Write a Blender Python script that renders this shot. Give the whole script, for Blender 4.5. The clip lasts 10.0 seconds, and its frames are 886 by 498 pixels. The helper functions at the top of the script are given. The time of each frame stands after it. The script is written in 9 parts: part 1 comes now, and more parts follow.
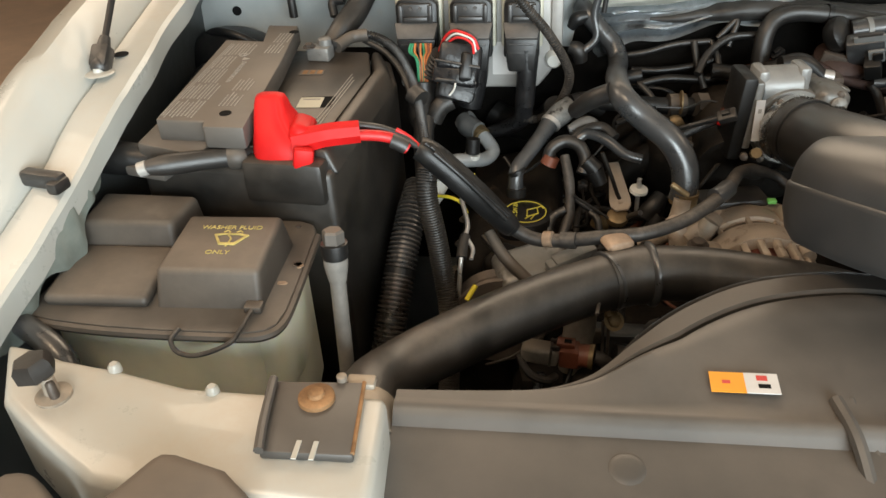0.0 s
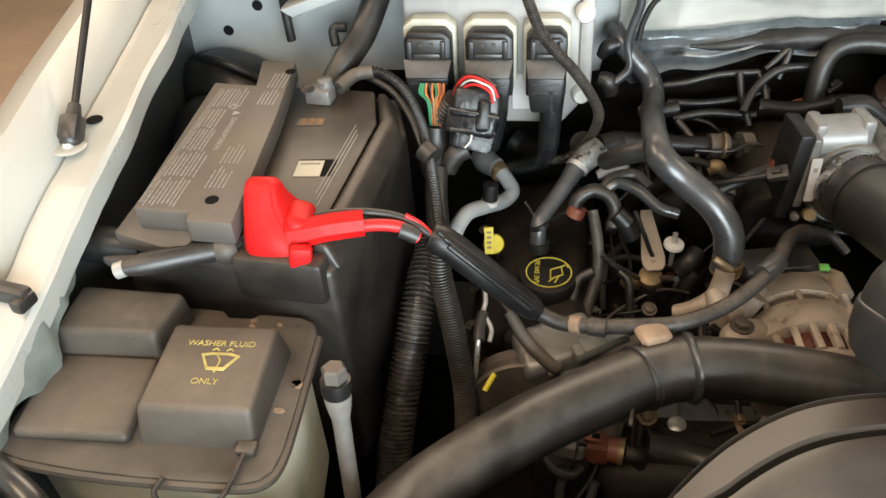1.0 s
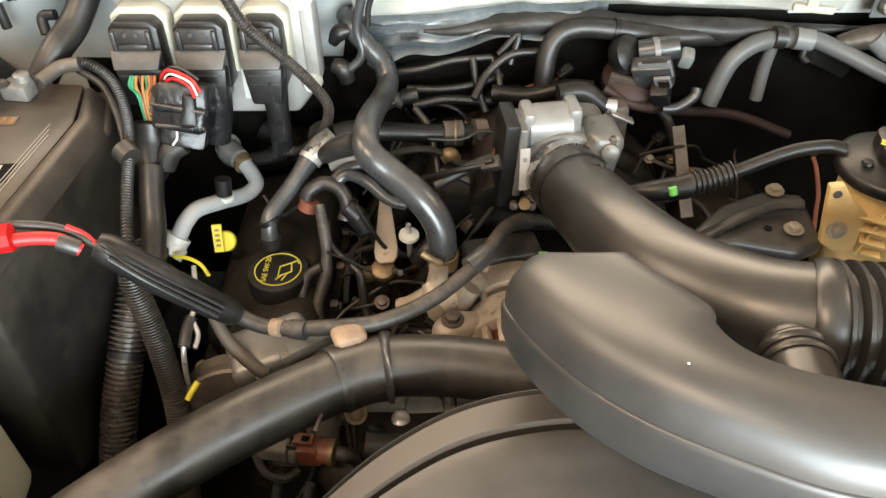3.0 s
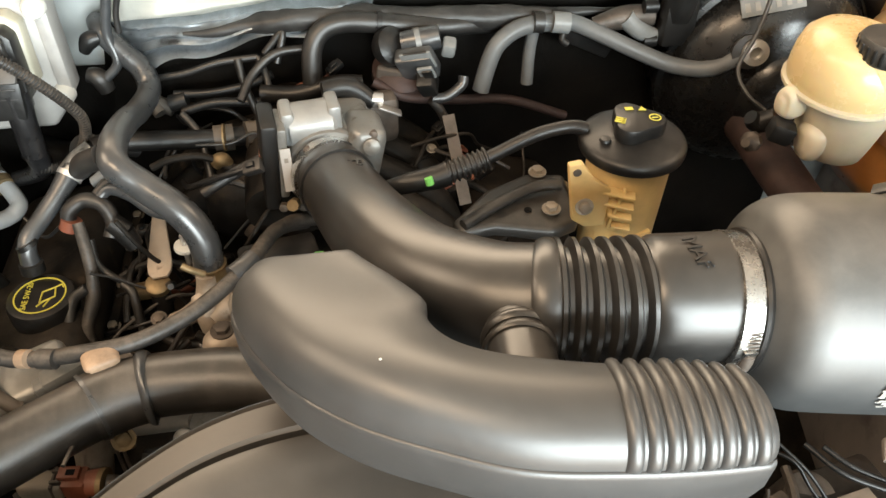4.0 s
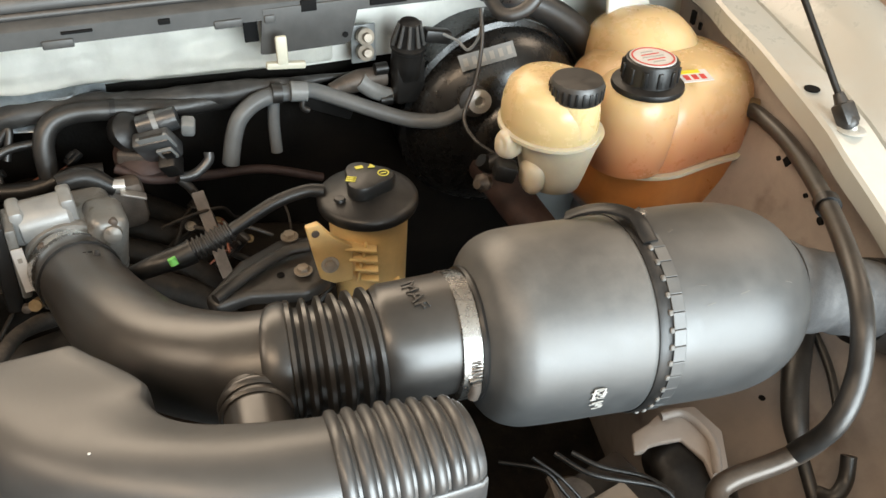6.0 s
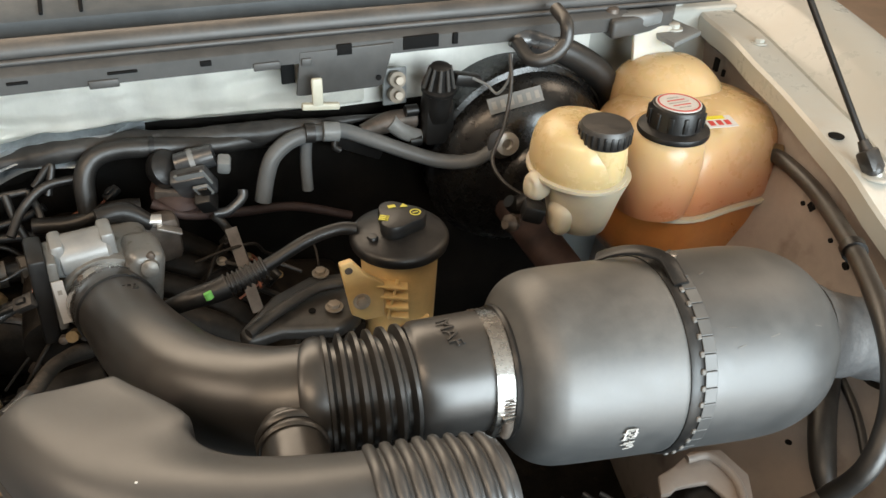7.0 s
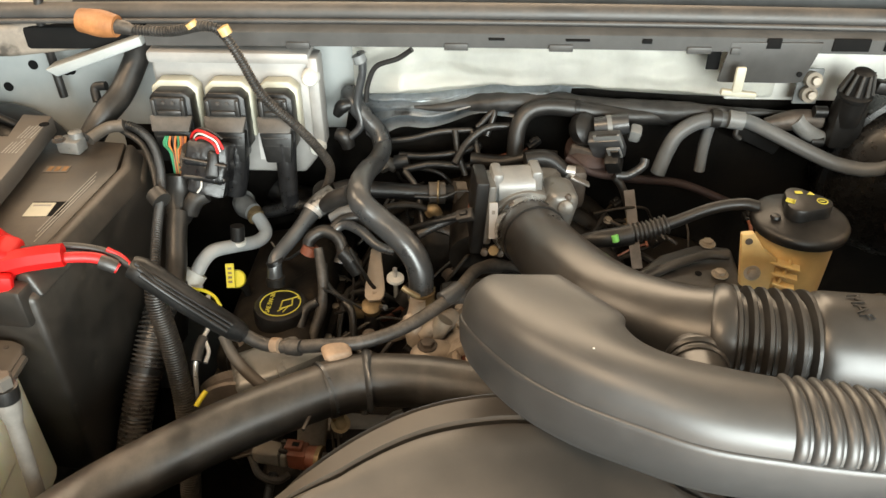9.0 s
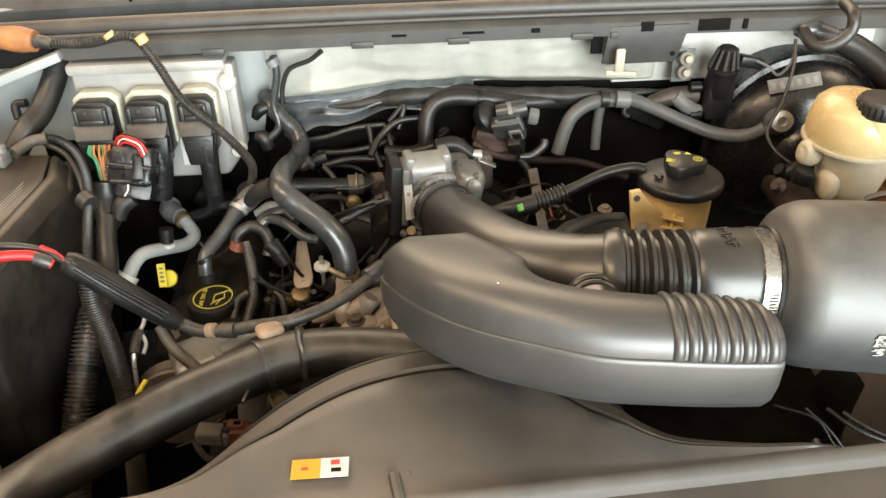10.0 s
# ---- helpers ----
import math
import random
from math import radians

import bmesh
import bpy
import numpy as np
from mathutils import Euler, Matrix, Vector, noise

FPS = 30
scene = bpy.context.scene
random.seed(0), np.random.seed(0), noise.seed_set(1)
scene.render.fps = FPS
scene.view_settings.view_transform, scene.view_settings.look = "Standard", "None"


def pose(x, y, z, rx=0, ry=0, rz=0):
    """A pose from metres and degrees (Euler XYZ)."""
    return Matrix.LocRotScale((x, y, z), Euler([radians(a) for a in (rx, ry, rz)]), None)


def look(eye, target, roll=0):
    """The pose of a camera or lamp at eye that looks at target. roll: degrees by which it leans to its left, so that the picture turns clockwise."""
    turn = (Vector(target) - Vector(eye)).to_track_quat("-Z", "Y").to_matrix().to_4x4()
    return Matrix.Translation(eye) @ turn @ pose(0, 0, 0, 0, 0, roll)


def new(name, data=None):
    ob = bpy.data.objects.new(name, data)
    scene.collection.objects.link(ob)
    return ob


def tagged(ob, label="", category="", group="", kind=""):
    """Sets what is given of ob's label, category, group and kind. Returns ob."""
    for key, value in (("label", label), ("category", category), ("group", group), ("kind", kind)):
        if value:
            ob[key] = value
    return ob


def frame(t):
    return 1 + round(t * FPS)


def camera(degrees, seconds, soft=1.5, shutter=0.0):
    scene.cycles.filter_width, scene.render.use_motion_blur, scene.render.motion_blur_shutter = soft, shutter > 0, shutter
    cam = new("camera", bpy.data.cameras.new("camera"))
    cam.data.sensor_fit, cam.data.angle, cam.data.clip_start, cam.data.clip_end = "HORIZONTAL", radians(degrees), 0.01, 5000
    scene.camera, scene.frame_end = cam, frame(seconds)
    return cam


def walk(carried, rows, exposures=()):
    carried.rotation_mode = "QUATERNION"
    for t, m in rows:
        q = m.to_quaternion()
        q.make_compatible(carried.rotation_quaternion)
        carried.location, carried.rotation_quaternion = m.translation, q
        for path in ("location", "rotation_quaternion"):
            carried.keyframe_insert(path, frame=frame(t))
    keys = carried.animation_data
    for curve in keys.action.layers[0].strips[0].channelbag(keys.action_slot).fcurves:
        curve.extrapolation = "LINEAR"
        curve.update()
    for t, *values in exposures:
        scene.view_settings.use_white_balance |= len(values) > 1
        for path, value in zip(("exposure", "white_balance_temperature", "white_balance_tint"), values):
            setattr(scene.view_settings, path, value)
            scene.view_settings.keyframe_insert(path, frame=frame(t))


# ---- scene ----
cam = camera(59.2, 10.0)
PATH = [
    (0, (-0.306, -0.292, 1.465), (-0.542, 1.354, 0.354), -3.0),
    (0.5, (-0.301, -0.202, 1.512), (-0.584, 1.387, 0.331), -2.4),
    (1, (-0.324, -0.127, 1.543), (-0.586, 1.405, 0.284), -4.1),
    (1.5, (-0.291, -0.085, 1.55), (-0.537, 1.413, 0.249), -3.9),
    (2, (-0.236, -0.078, 1.557), (-0.456, 1.4, 0.226), -3.0),
    (2.2, (-0.218, -0.077, 1.559), (-0.411, 1.398, 0.223), -2.5),
    (3.5, (-0.045, -0.07, 1.545), (0.035, 1.415, 0.207), -0.2),
    (4, (0.011, -0.069, 1.548), (0.238, 1.387, 0.196), 0.9),
    (4.5, (0.047, -0.078, 1.555), (0.401, 1.36, 0.211), 1.4),
    (5, (0.075, -0.092, 1.563), (0.543, 1.335, 0.242), 1.4),
    (5.5, (0.091, -0.106, 1.565), (0.657, 1.313, 0.275), 1.5),
    (5.7, (0.094, -0.11, 1.569), (0.701, 1.306, 0.293), 1.7),
    (6.8, (0.089, -0.11, 1.575), (0.749, 1.384, 0.421), 2.0),
    (7, (0.072, -0.113, 1.579), (0.7, 1.391, 0.42), 2.4),
    (7.5, (0.022, -0.123, 1.583), (0.514, 1.417, 0.406), 3.1),
    (8, (-0.012, -0.136, 1.588), (0.273, 1.452, 0.406), 2.6),
    (8.5, (-0.037, -0.167, 1.585), (0.017, 1.454, 0.415), 1.8),
    (9, (-0.073, -0.216, 1.589), (-0.15, 1.417, 0.437), -0.2),
    (9.5, (-0.099, -0.276, 1.595), (-0.164, 1.373, 0.466), -1.6),
    (10, (-0.057, -0.311, 1.576), (0.039, 1.362, 0.484), -1.3),
]
walk(cam, [(t, look(eye, target, roll)) for t, eye, target, roll in PATH],
     exposures=[(0, -0.33, 6650, 10), (0.5, -0.1, 6550, 10), (1, 0.02, 6500, 10), (2, 0.27, 6500, 10), (3.5, 0.55, 6750, 10), (4.5, 0.36, 6850, 10), (5.5, 0.23, 6600, 10), (7, -0.17, 6480, 10),
                (7.5, -0.07, 6500, 10), (8, 0.0, 6700, 10), (8.5, 0.16, 6900, 10), (9, 0.20, 7100, 10), (10, 0.20, 7000, 10)])
# ---- world and lamps ----
world = bpy.data.worlds.new("garage_air")
scene.world = world
world.use_nodes = True
world.node_tree.nodes["Background"].inputs[0].default_value = (1.0, 0.93, 0.85, 1)
world.node_tree.nodes["Background"].inputs[1].default_value = 0.004


def area_lamp(name, eye, target, sx, sy, watts, color):
    d = bpy.data.lights.new(name, "AREA")
    d.shape, d.size, d.size_y, d.energy, d.color = "RECTANGLE", sx, sy, watts, color
    ob = new(name, d)
    ob.matrix_world = look(eye, target)
    return ob


area_lamp("garage_door_daylight", (1.15, -3.05, 1.5), (0.25, 0.4, 1.15), 3.4, 2.5, 400, (0.84, 0.955, 1.0))
area_lamp("ceiling_lamp_front", (-1.05, -0.6, 3.05), (-0.4, 0.3, 1.0), 1.3, 0.5, 24, (1.0, 0.74, 0.50))
# two added fills, no known fixtures, that brighten the floor and fenders
area_lamp("side_fill", (-2.6, 0.8, 3.1), (-2.1, 0.7, 0.0), 1.2, 1.2, 34, (1.0, 0.80, 0.60))
area_lamp("side_fill", (2.7, 0.6, 3.1), (2.0, 0.6, 0.0), 1.2, 1.2, 22, (1.0, 0.80, 0.60))
# added warm fill in place of light bounced off the open hood, which isn't built
area_lamp("hood_bounce_fill", (-0.2, 2.7, 2.95), (0.0, 0.4, 1.0), 3.0, 1.1, 68, (1.0, 0.82, 0.62))

# ---- materials ----
def material(name, color, rough=0.5, metal=0.0, vary=0.25, scale=18.0, bump=0.1, dust=0.0, dust_color=(0.30, 0.23, 0.17), grain=220.0,
             coat=0.0, rough_vary=0.12, second=None, second_at=0.55, spec=0.5, sss=0.0, streak=0.0, ior=1.5, fleck_low=0.5):
    """Base colour with stains at two scales, settled dust on upward faces, and a fine relief."""
    m = bpy.data.materials.new(name)
    m.use_nodes = True
    n, l = m.node_tree.nodes, m.node_tree.links
    b = n["Principled BSDF"]
    tc = n.new("ShaderNodeTexCoord")
    big, fine = n.new("ShaderNodeTexNoise"), n.new("ShaderNodeTexNoise")
    big.inputs["Scale"].default_value, big.inputs["Detail"].default_value = scale, 5
    fine.inputs["Scale"].default_value, fine.inputs["Detail"].default_value = grain, 3
    info = n.new("ShaderNodeObjectInfo")
    shift = n.new("ShaderNodeVectorMath")
    shift.operation = "ADD"
    l.new(tc.outputs["Object"], shift.inputs[0])
    l.new(info.outputs["Random"], shift.inputs[1])
    for t in (big, fine):
        l.new(shift.outputs[0], t.inputs["Vector"])
    ramp = n.new("ShaderNodeValToRGB")
    lo = [c * (1 - vary) for c in color]
    hi = [min(1, c * (1 + vary)) for c in color]
    ramp.color_ramp.elements[0].position, ramp.color_ramp.elements[1].position = 0.3, 0.7
    ramp.color_ramp.elements[0].color, ramp.color_ramp.elements[1].color = (*lo, 1), (*hi, 1)
    l.new(big.outputs["Fac"], ramp.inputs[0])
    out = ramp.outputs[0]
    # mid-scale mottling
    mid, mm, mv = n.new("ShaderNodeTexNoise"), n.new("ShaderNodeMapRange"), n.new("ShaderNodeMixRGB")
    mid.inputs["Scale"].default_value, mid.inputs["Detail"].default_value, mid.inputs["Roughness"].default_value = scale * 5, 6, 0.7
    l.new(shift.outputs[0], mid.inputs["Vector"])
    mm.inputs[1].default_value, mm.inputs[2].default_value = 0.3, 0.7
    mm.inputs[3].default_value, mm.inputs[4].default_value = 1 - 0.5 * vary, 1 + 0.5 * vary
    l.new(mid.outputs["Fac"], mm.inputs[0])
    mv.blend_type = "MULTIPLY"
    mv.inputs[0].default_value = 1.0
    l.new(out, mv.inputs[1])
    l.new(mm.outputs[0], mv.inputs[2])
    out = mv.outputs[0]
    if second:
        r2 = n.new("ShaderNodeValToRGB")
        r2.color_ramp.elements[0].position, r2.color_ramp.elements[1].position = second_at, second_at + 0.12
        big2 = n.new("ShaderNodeTexNoise")
        big2.inputs["Scale"].default_value, big2.inputs["Detail"].default_value = scale * 2.3, 8
        l.new(shift.outputs[0], big2.inputs["Vector"])
        l.new(big2.outputs["Fac"], r2.inputs[0])
        mx = n.new("ShaderNodeMixRGB")
        l.new(r2.outputs[0], mx.inputs[0])
        l.new(out, mx.inputs[1])
        mx.inputs[2].default_value = (*second, 1)
        out = mx.outputs[0]
    if dust > 0:
        geo, sep = n.new("ShaderNodeNewGeometry"), n.new("ShaderNodeSeparateXYZ")
        l.new(geo.outputs["Normal"], sep.inputs[0])
        up = n.new("ShaderNodeMapRange")
        up.inputs[1].default_value, up.inputs[2].default_value = -0.1, 0.95
        up.inputs[3].default_value, up.inputs[4].default_value = 0.12, 1.0
        l.new(sep.outputs[2], up.inputs[0])
        spread = n.new("ShaderNodeMapRange")
        spread.inputs[1].default_value, spread.inputs[2].default_value = 0.25, 0.72
        spread.inputs[3].default_value, spread.inputs[4].default_value = 0.15 * dust, min(1.0, 1.5 * dust)
        l.new(big.outputs["Fac"], spread.inputs[0])
        mul = n.new("ShaderNodeMath")
        mul.operation = "MULTIPLY"
        patch, fleck = n.new("ShaderNodeMath"), n.new("ShaderNodeMapRange")
        patch.operation = "MULTIPLY"
        fleck.inputs[1].default_value, fleck.inputs[2].default_value = 0.36, 0.62
        fleck.inputs[3].default_value, fleck.inputs[4].default_value = fleck_low, 1.75 - fleck_low
        l.new(mid.outputs["Fac"], fleck.inputs[0])
        l.new(spread.outputs[0], patch.inputs[0])
        l.new(fleck.outputs[0], patch.inputs[1])
        mul.use_clamp = True
        l.new(up.outputs[0], mul.inputs[0])
        l.new(patch.outputs[0], mul.inputs[1])
        md = n.new("ShaderNodeMixRGB")
        l.new(mul.outputs[0], md.inputs[0])
        l.new(out, md.inputs[1])
        md.inputs[2].default_value = (*dust_color, 1)
        out = md.outputs[0]
    l.new(out, b.inputs["Base Color"])
    rr = n.new("ShaderNodeMapRange")
    rr.inputs[3].default_value, rr.inputs[4].default_value = max(0.03, rough - rough_vary), min(1, rough + rough_vary)
    rough_mix = n.new("ShaderNodeMath")
    rough_mix.operation = "MULTIPLY_ADD"
    rough_mix.inputs[1].default_value, rough_mix.inputs[2].default_value = 0.6, 0.0
    l.new(mid.outputs["Fac"], rough_mix.inputs[0])
    half = n.new("ShaderNodeMath")
    half.operation = "MULTIPLY_ADD"
    half.inputs[1].default_value = 0.4
    l.new(big.outputs["Fac"], half.inputs[0])
    l.new(rough_mix.outputs[0], half.inputs[2])
    if streak > 0:
        sm, st, sr, sx = n.new("ShaderNodeMapping"), n.new("ShaderNodeTexNoise"), n.new("ShaderNodeMapRange"), n.new("ShaderNodeMixRGB")
        sm.inputs["Scale"].default_value = (60, 4, 4)
        st.inputs["Scale"].default_value, st.inputs["Detail"].default_value = 1.0, 5
        l.new(tc.outputs["Object"], sm.inputs[0])
        l.new(sm.outputs[0], st.inputs["Vector"])
        sr.inputs[1].default_value, sr.inputs[2].default_value = 0.35, 0.68
        sr.inputs[3].default_value, sr.inputs[4].default_value = 1 - streak, 1 + streak
        l.new(st.outputs["Fac"], sr.inputs[0])
        sx.blend_type = "MULTIPLY"
        sx.inputs[0].default_value = 1.0
        l.new(out, sx.inputs[1])
        l.new(sr.outputs[0], sx.inputs[2])
        l.new(sx.outputs[0], b.inputs["Base Color"])
        sh = n.new("ShaderNodeMath")
        sh.operation = "MULTIPLY_ADD"
        sh.inputs[1].default_value = 0.5
        l.new(st.outputs["Fac"], sh.inputs[0])
        l.new(half.outputs[0], sh.inputs[2])
        less = n.new("ShaderNodeMath")
        less.operation = "SUBTRACT"
        less.inputs[1].default_value = 0.25
        l.new(sh.outputs[0], less.inputs[0])
        half = less
    rr.inputs[1].default_value, rr.inputs[2].default_value = 0.25, 0.75
    l.new(half.outputs[0], rr.inputs[0])
    l.new(rr.outputs[0], b.inputs["Roughness"])
    b.inputs["Metallic"].default_value = metal
    b.inputs["Coat Weight"].default_value = coat
    b.inputs["Specular IOR Level"].default_value = spec
    b.inputs["IOR"].default_value = ior
    if sss > 0:
        b.inputs["Subsurface Weight"].default_value = sss
        b.inputs["Subsurface Radius"].default_value = (0.03, 0.018, 0.008)
        b.inputs["Subsurface Scale"].default_value = 0.6
    if bump > 0:
        bp = n.new("ShaderNodeBump")
        bp.inputs["Strength"].default_value, bp.inputs["Distance"].default_value = bump, 0.0012
        add = n.new("ShaderNodeMath")
        add.operation = "ADD"
        l.new(big.outputs["Fac"], add.inputs[0])
        l.new(fine.outputs["Fac"], add.inputs[1])
        l.new(add.outputs[0], bp.inputs["Height"])
        l.new(bp.outputs[0], b.inputs["Normal"])
    return m


M_PAINT = material("truck_paint_white", (0.50, 0.51, 0.475), 0.32, coat=0.3, vary=0.06, scale=6, bump=0.03, dust=0.30, dust_color=(0.43, 0.345, 0.26), second=(0.46, 0.44, 0.39), second_at=0.70)
# body white with bluish shade mixed into the base colour, under dust and grime
M_APRON_SHADED = material("shaded_inner_body_paint", (0.40, 0.43, 0.43), 0.45, vary=0.1, scale=9, bump=0.05, dust=0.3, dust_color=(0.42, 0.35, 0.28), second=(0.42, 0.40, 0.36), second_at=0.64)
M_APRON_R = material("inner_body_paint_dusty", (0.40, 0.35, 0.315), 0.42, vary=0.22, scale=7, bump=0.06, dust=0.35, dust_color=(0.33, 0.275, 0.235), second=(0.24, 0.20, 0.175), second_at=0.58)
M_BLACK = material("black_plastic", (0.009, 0.009, 0.009), 0.4, vary=0.3, scale=25, bump=0.08, dust=0.10, dust_color=(0.12, 0.10, 0.085))
M_DUSTY = material("dusty_black_plastic", (0.050, 0.044, 0.038), 0.52, vary=0.14, scale=9, bump=0.10, dust=0.66, dust_color=(0.205, 0.167, 0.132), second=(0.12, 0.10, 0.08), second_at=0.68, fleck_low=0.76)
M_COVER = material("radiator_cover_plastic", (0.046, 0.044, 0.041), 0.46, vary=0.12, scale=5, bump=0.05, dust=0.46, dust_color=(0.170, 0.144, 0.120), spec=0.7, fleck_low=0.78)
M_BATTERY = material("battery_case_plastic", (0.014, 0.0135, 0.0125), 0.42, vary=0.3, scale=12, bump=0.08, dust=0.46, dust_color=(0.14, 0.108, 0.08), spec=0.7, second=(0.07, 0.055, 0.041), second_at=0.66, fleck_low=0.65)
M_GREYCAP = material("grey_battery_cover", (0.085, 0.078, 0.070), 0.52, vary=0.12, scale=8, bump=0.07, dust=0.52, dust_color=(0.215, 0.174, 0.138), fleck_low=0.78)
M_RUBBER = material("rubber_hose", (0.015, 0.0145, 0.014), 0.44, vary=0.3, scale=26, bump=0.14, dust=0.26, dust_color=(0.09, 0.072, 0.056), spec=0.8)
M_HOSE_GREY = material("worn_heater_hose", (0.040, 0.043, 0.046), 0.31, vary=0.3, scale=10, bump=0.05, dust=0.16, dust_color=(0.14, 0.12, 0.10), spec=1.0, second=(0.12, 0.13, 0.135), second_at=0.68)
M_TUBE = material("intake_tube_plastic", (0.016, 0.0158, 0.0155), 0.35, vary=0.25, scale=8, bump=0.04, dust=0.24, dust_color=(0.115, 0.097, 0.080), spec=0.9, rough_vary=0.09, fleck_low=0.75)
M_SATIN = material("satin_grey_plastic", (0.033, 0.034, 0.035), 0.45, vary=0.14, scale=7, bump=0.04, dust=0.13, dust_color=(0.125, 0.112, 0.098), rough_vary=0.09, spec=0.9, ior=1.62, fleck_low=0.7)
M_CAN = material("air_filter_canister_plastic", (0.026, 0.029, 0.031), 0.50, vary=0.18, scale=6, bump=0.04, dust=0.40, dust_color=(0.215, 0.20, 0.178), rough_vary=0.12, spec=0.9, ior=1.6, fleck_low=0.65)
M_HINGE = material("grey_blue_hinge_steel", (0.20, 0.215, 0.22), 0.45, metal=0.2, vary=0.2, scale=18, bump=0.08, dust=0.25, dust_color=(0.24, 0.20, 0.165))
M_SLEEVE = material("worn_foil_sleeve", (0.30, 0.30, 0.29), 0.36, metal=0.6, vary=0.4, scale=45, bump=1.0, grain=90, second=(0.05, 0.05, 0.05), second_at=0.56)
# white flange paint with the rail's greenish shadow put into its colour, plus dust
M_FLANGE_SHADED = material("shaded_flange_paint", (0.19, 0.22, 0.20), 0.45, vary=0.25, scale=12, bump=0.08, dust=0.35, dust_color=(0.28, 0.24, 0.19))
M_GRIME = material("grimy_painted_sheet", (0.30, 0.255, 0.21), 0.55, vary=0.35, scale=14, bump=0.15, dust=0.4, dust_color=(0.26, 0.21, 0.17), second=(0.07, 0.06, 0.05), second_at=0.56)
M_TAPEBLACK = material("crinkled_black_tape", (0.011, 0.011, 0.012), 0.32, vary=0.3, scale=40, bump=0.8, grain=110, dust=0.14, dust_color=(0.09, 0.08, 0.07), spec=0.5)
M_BOOT = material("grey_fabric_boot", (0.075, 0.077, 0.080), 0.55, vary=0.35, scale=22, bump=0.5, dust=0.25, dust_color=(0.17, 0.15, 0.13))
M_THROTTLE = material("oily_cast_throttle", (0.27, 0.27, 0.26), 0.42, metal=0.45, vary=0.25, scale=28, bump=0.25, dust=0.25, dust_color=(0.17, 0.14, 0.11), second=(0.10, 0.085, 0.07), second_at=0.60)
M_MOTOR = material("grey_motor_housing", (0.40, 0.41, 0.41), 0.40, metal=0.35, vary=0.15, scale=26, bump=0.1, dust=0.2, dust_color=(0.24, 0.20, 0.165))
M_CLAMP = material("stainless_clamp_band", (0.55, 0.54, 0.52), 0.27, metal=1.0, vary=0.15, scale=30, bump=0.04, rough_vary=0.1)
M_RED = material("red_terminal_rubber", (0.60, 0.010, 0.010), 0.5, vary=0.12, scale=20, bump=0.06, spec=0.3)
M_REDWIRE = material("red_wire", (0.6, 0.02, 0.02), 0.45, vary=0.2, scale=60, bump=0.03)
M_GREENWIRE = material("green_wire", (0.03, 0.25, 0.12), 0.5, vary=0.2, scale=60)
M_ORANGEWIRE = material("orange_wire", (0.6, 0.2, 0.06), 0.5, vary=0.2, scale=60)
M_YELLOW = material("yellow_plastic", (0.75, 0.62, 0.04), 0.45, vary=0.12, scale=30, bump=0.04)
M_YELPRINT = material("yellow_print", (0.60, 0.53, 0.08), 0.6, vary=0.1, scale=60, bump=0.0)
M_CREAM = material("cream_plastic", (0.62, 0.43, 0.19), 0.42, vary=0.15, scale=16, bump=0.04, sss=0.15)
M_IVORY = material("ivory_plastic", (0.54, 0.52, 0.42), 0.45, vary=0.1, scale=16, bump=0.04)
M_BRAKE = material("brake_reservoir_plastic", (0.72, 0.55, 0.29), 0.28, vary=0.04, scale=10, bump=0.03, sss=0.35)
M_BRAKE_LOW = material("brake_reservoir_lower", (0.62, 0.55, 0.42), 0.36, vary=0.1, scale=10, bump=0.03, sss=0.3)
M_COOLANT = material("stained_coolant_tank", (0.66, 0.49, 0.26), 0.28, vary=0.05, scale=5, bump=0.02, sss=0.45)


def tide_stain(m, low, high, z0, z1):
    """Coolant residue that thickens towards the old fluid line, in the thing's own height."""
    n, l = m.node_tree.nodes, m.node_tree.links
    b = n["Principled BSDF"]
    base = b.inputs["Base Color"].links[0].from_socket
    tc, sep, r, mx = n.new("ShaderNodeTexCoord"), n.new("ShaderNodeSeparateXYZ"), n.new("ShaderNodeMapRange"), n.new("ShaderNodeMixRGB")
    wob, add = n.new("ShaderNodeTexNoise"), n.new("ShaderNodeMath")
    wob.inputs["Scale"].default_value = 14
    add.operation = "MULTIPLY_ADD"
    add.inputs[1].default_value = 0.05
    l.new(tc.outputs["Object"], sep.inputs[0])
    l.new(tc.outputs["Object"], wob.inputs["Vector"])
    l.new(wob.outputs["Fac"], add.inputs[0])
    l.new(sep.outputs[2], add.inputs[2])
    l.new(add.outputs[0], r.inputs[0])
    r.inputs[1].default_value, r.inputs[2].default_value, r.inputs[3].default_value, r.inputs[4].default_value = z0, z1, high, low
    l.new(r.outputs[0], mx.inputs[0])
    l.new(base, mx.inputs[1])
    mx.inputs[2].default_value = (0.60, 0.22, 0.10, 1)
    l.new(mx.outputs[0], b.inputs["Base Color"])


tide_stain(M_COOLANT, 0.05, 0.9, 0.185, 0.285)
M_COOLANT_LOW = material("coolant_filled_tank", (0.45, 0.16, 0.04), 0.33, vary=0.2, scale=7, bump=0.03, sss=0.25)
M_WASHER = material("washer_tank_plastic", (0.68, 0.68, 0.55), 0.4, vary=0.1, scale=8, bump=0.03, sss=0.35, dust=0.15)
M_ALU = material("cast_aluminium", (0.52, 0.50, 0.47), 0.42, metal=0.75, vary=0.15, scale=26, bump=0.2, dust=0.25, dust_color=(0.35, 0.28, 0.2))
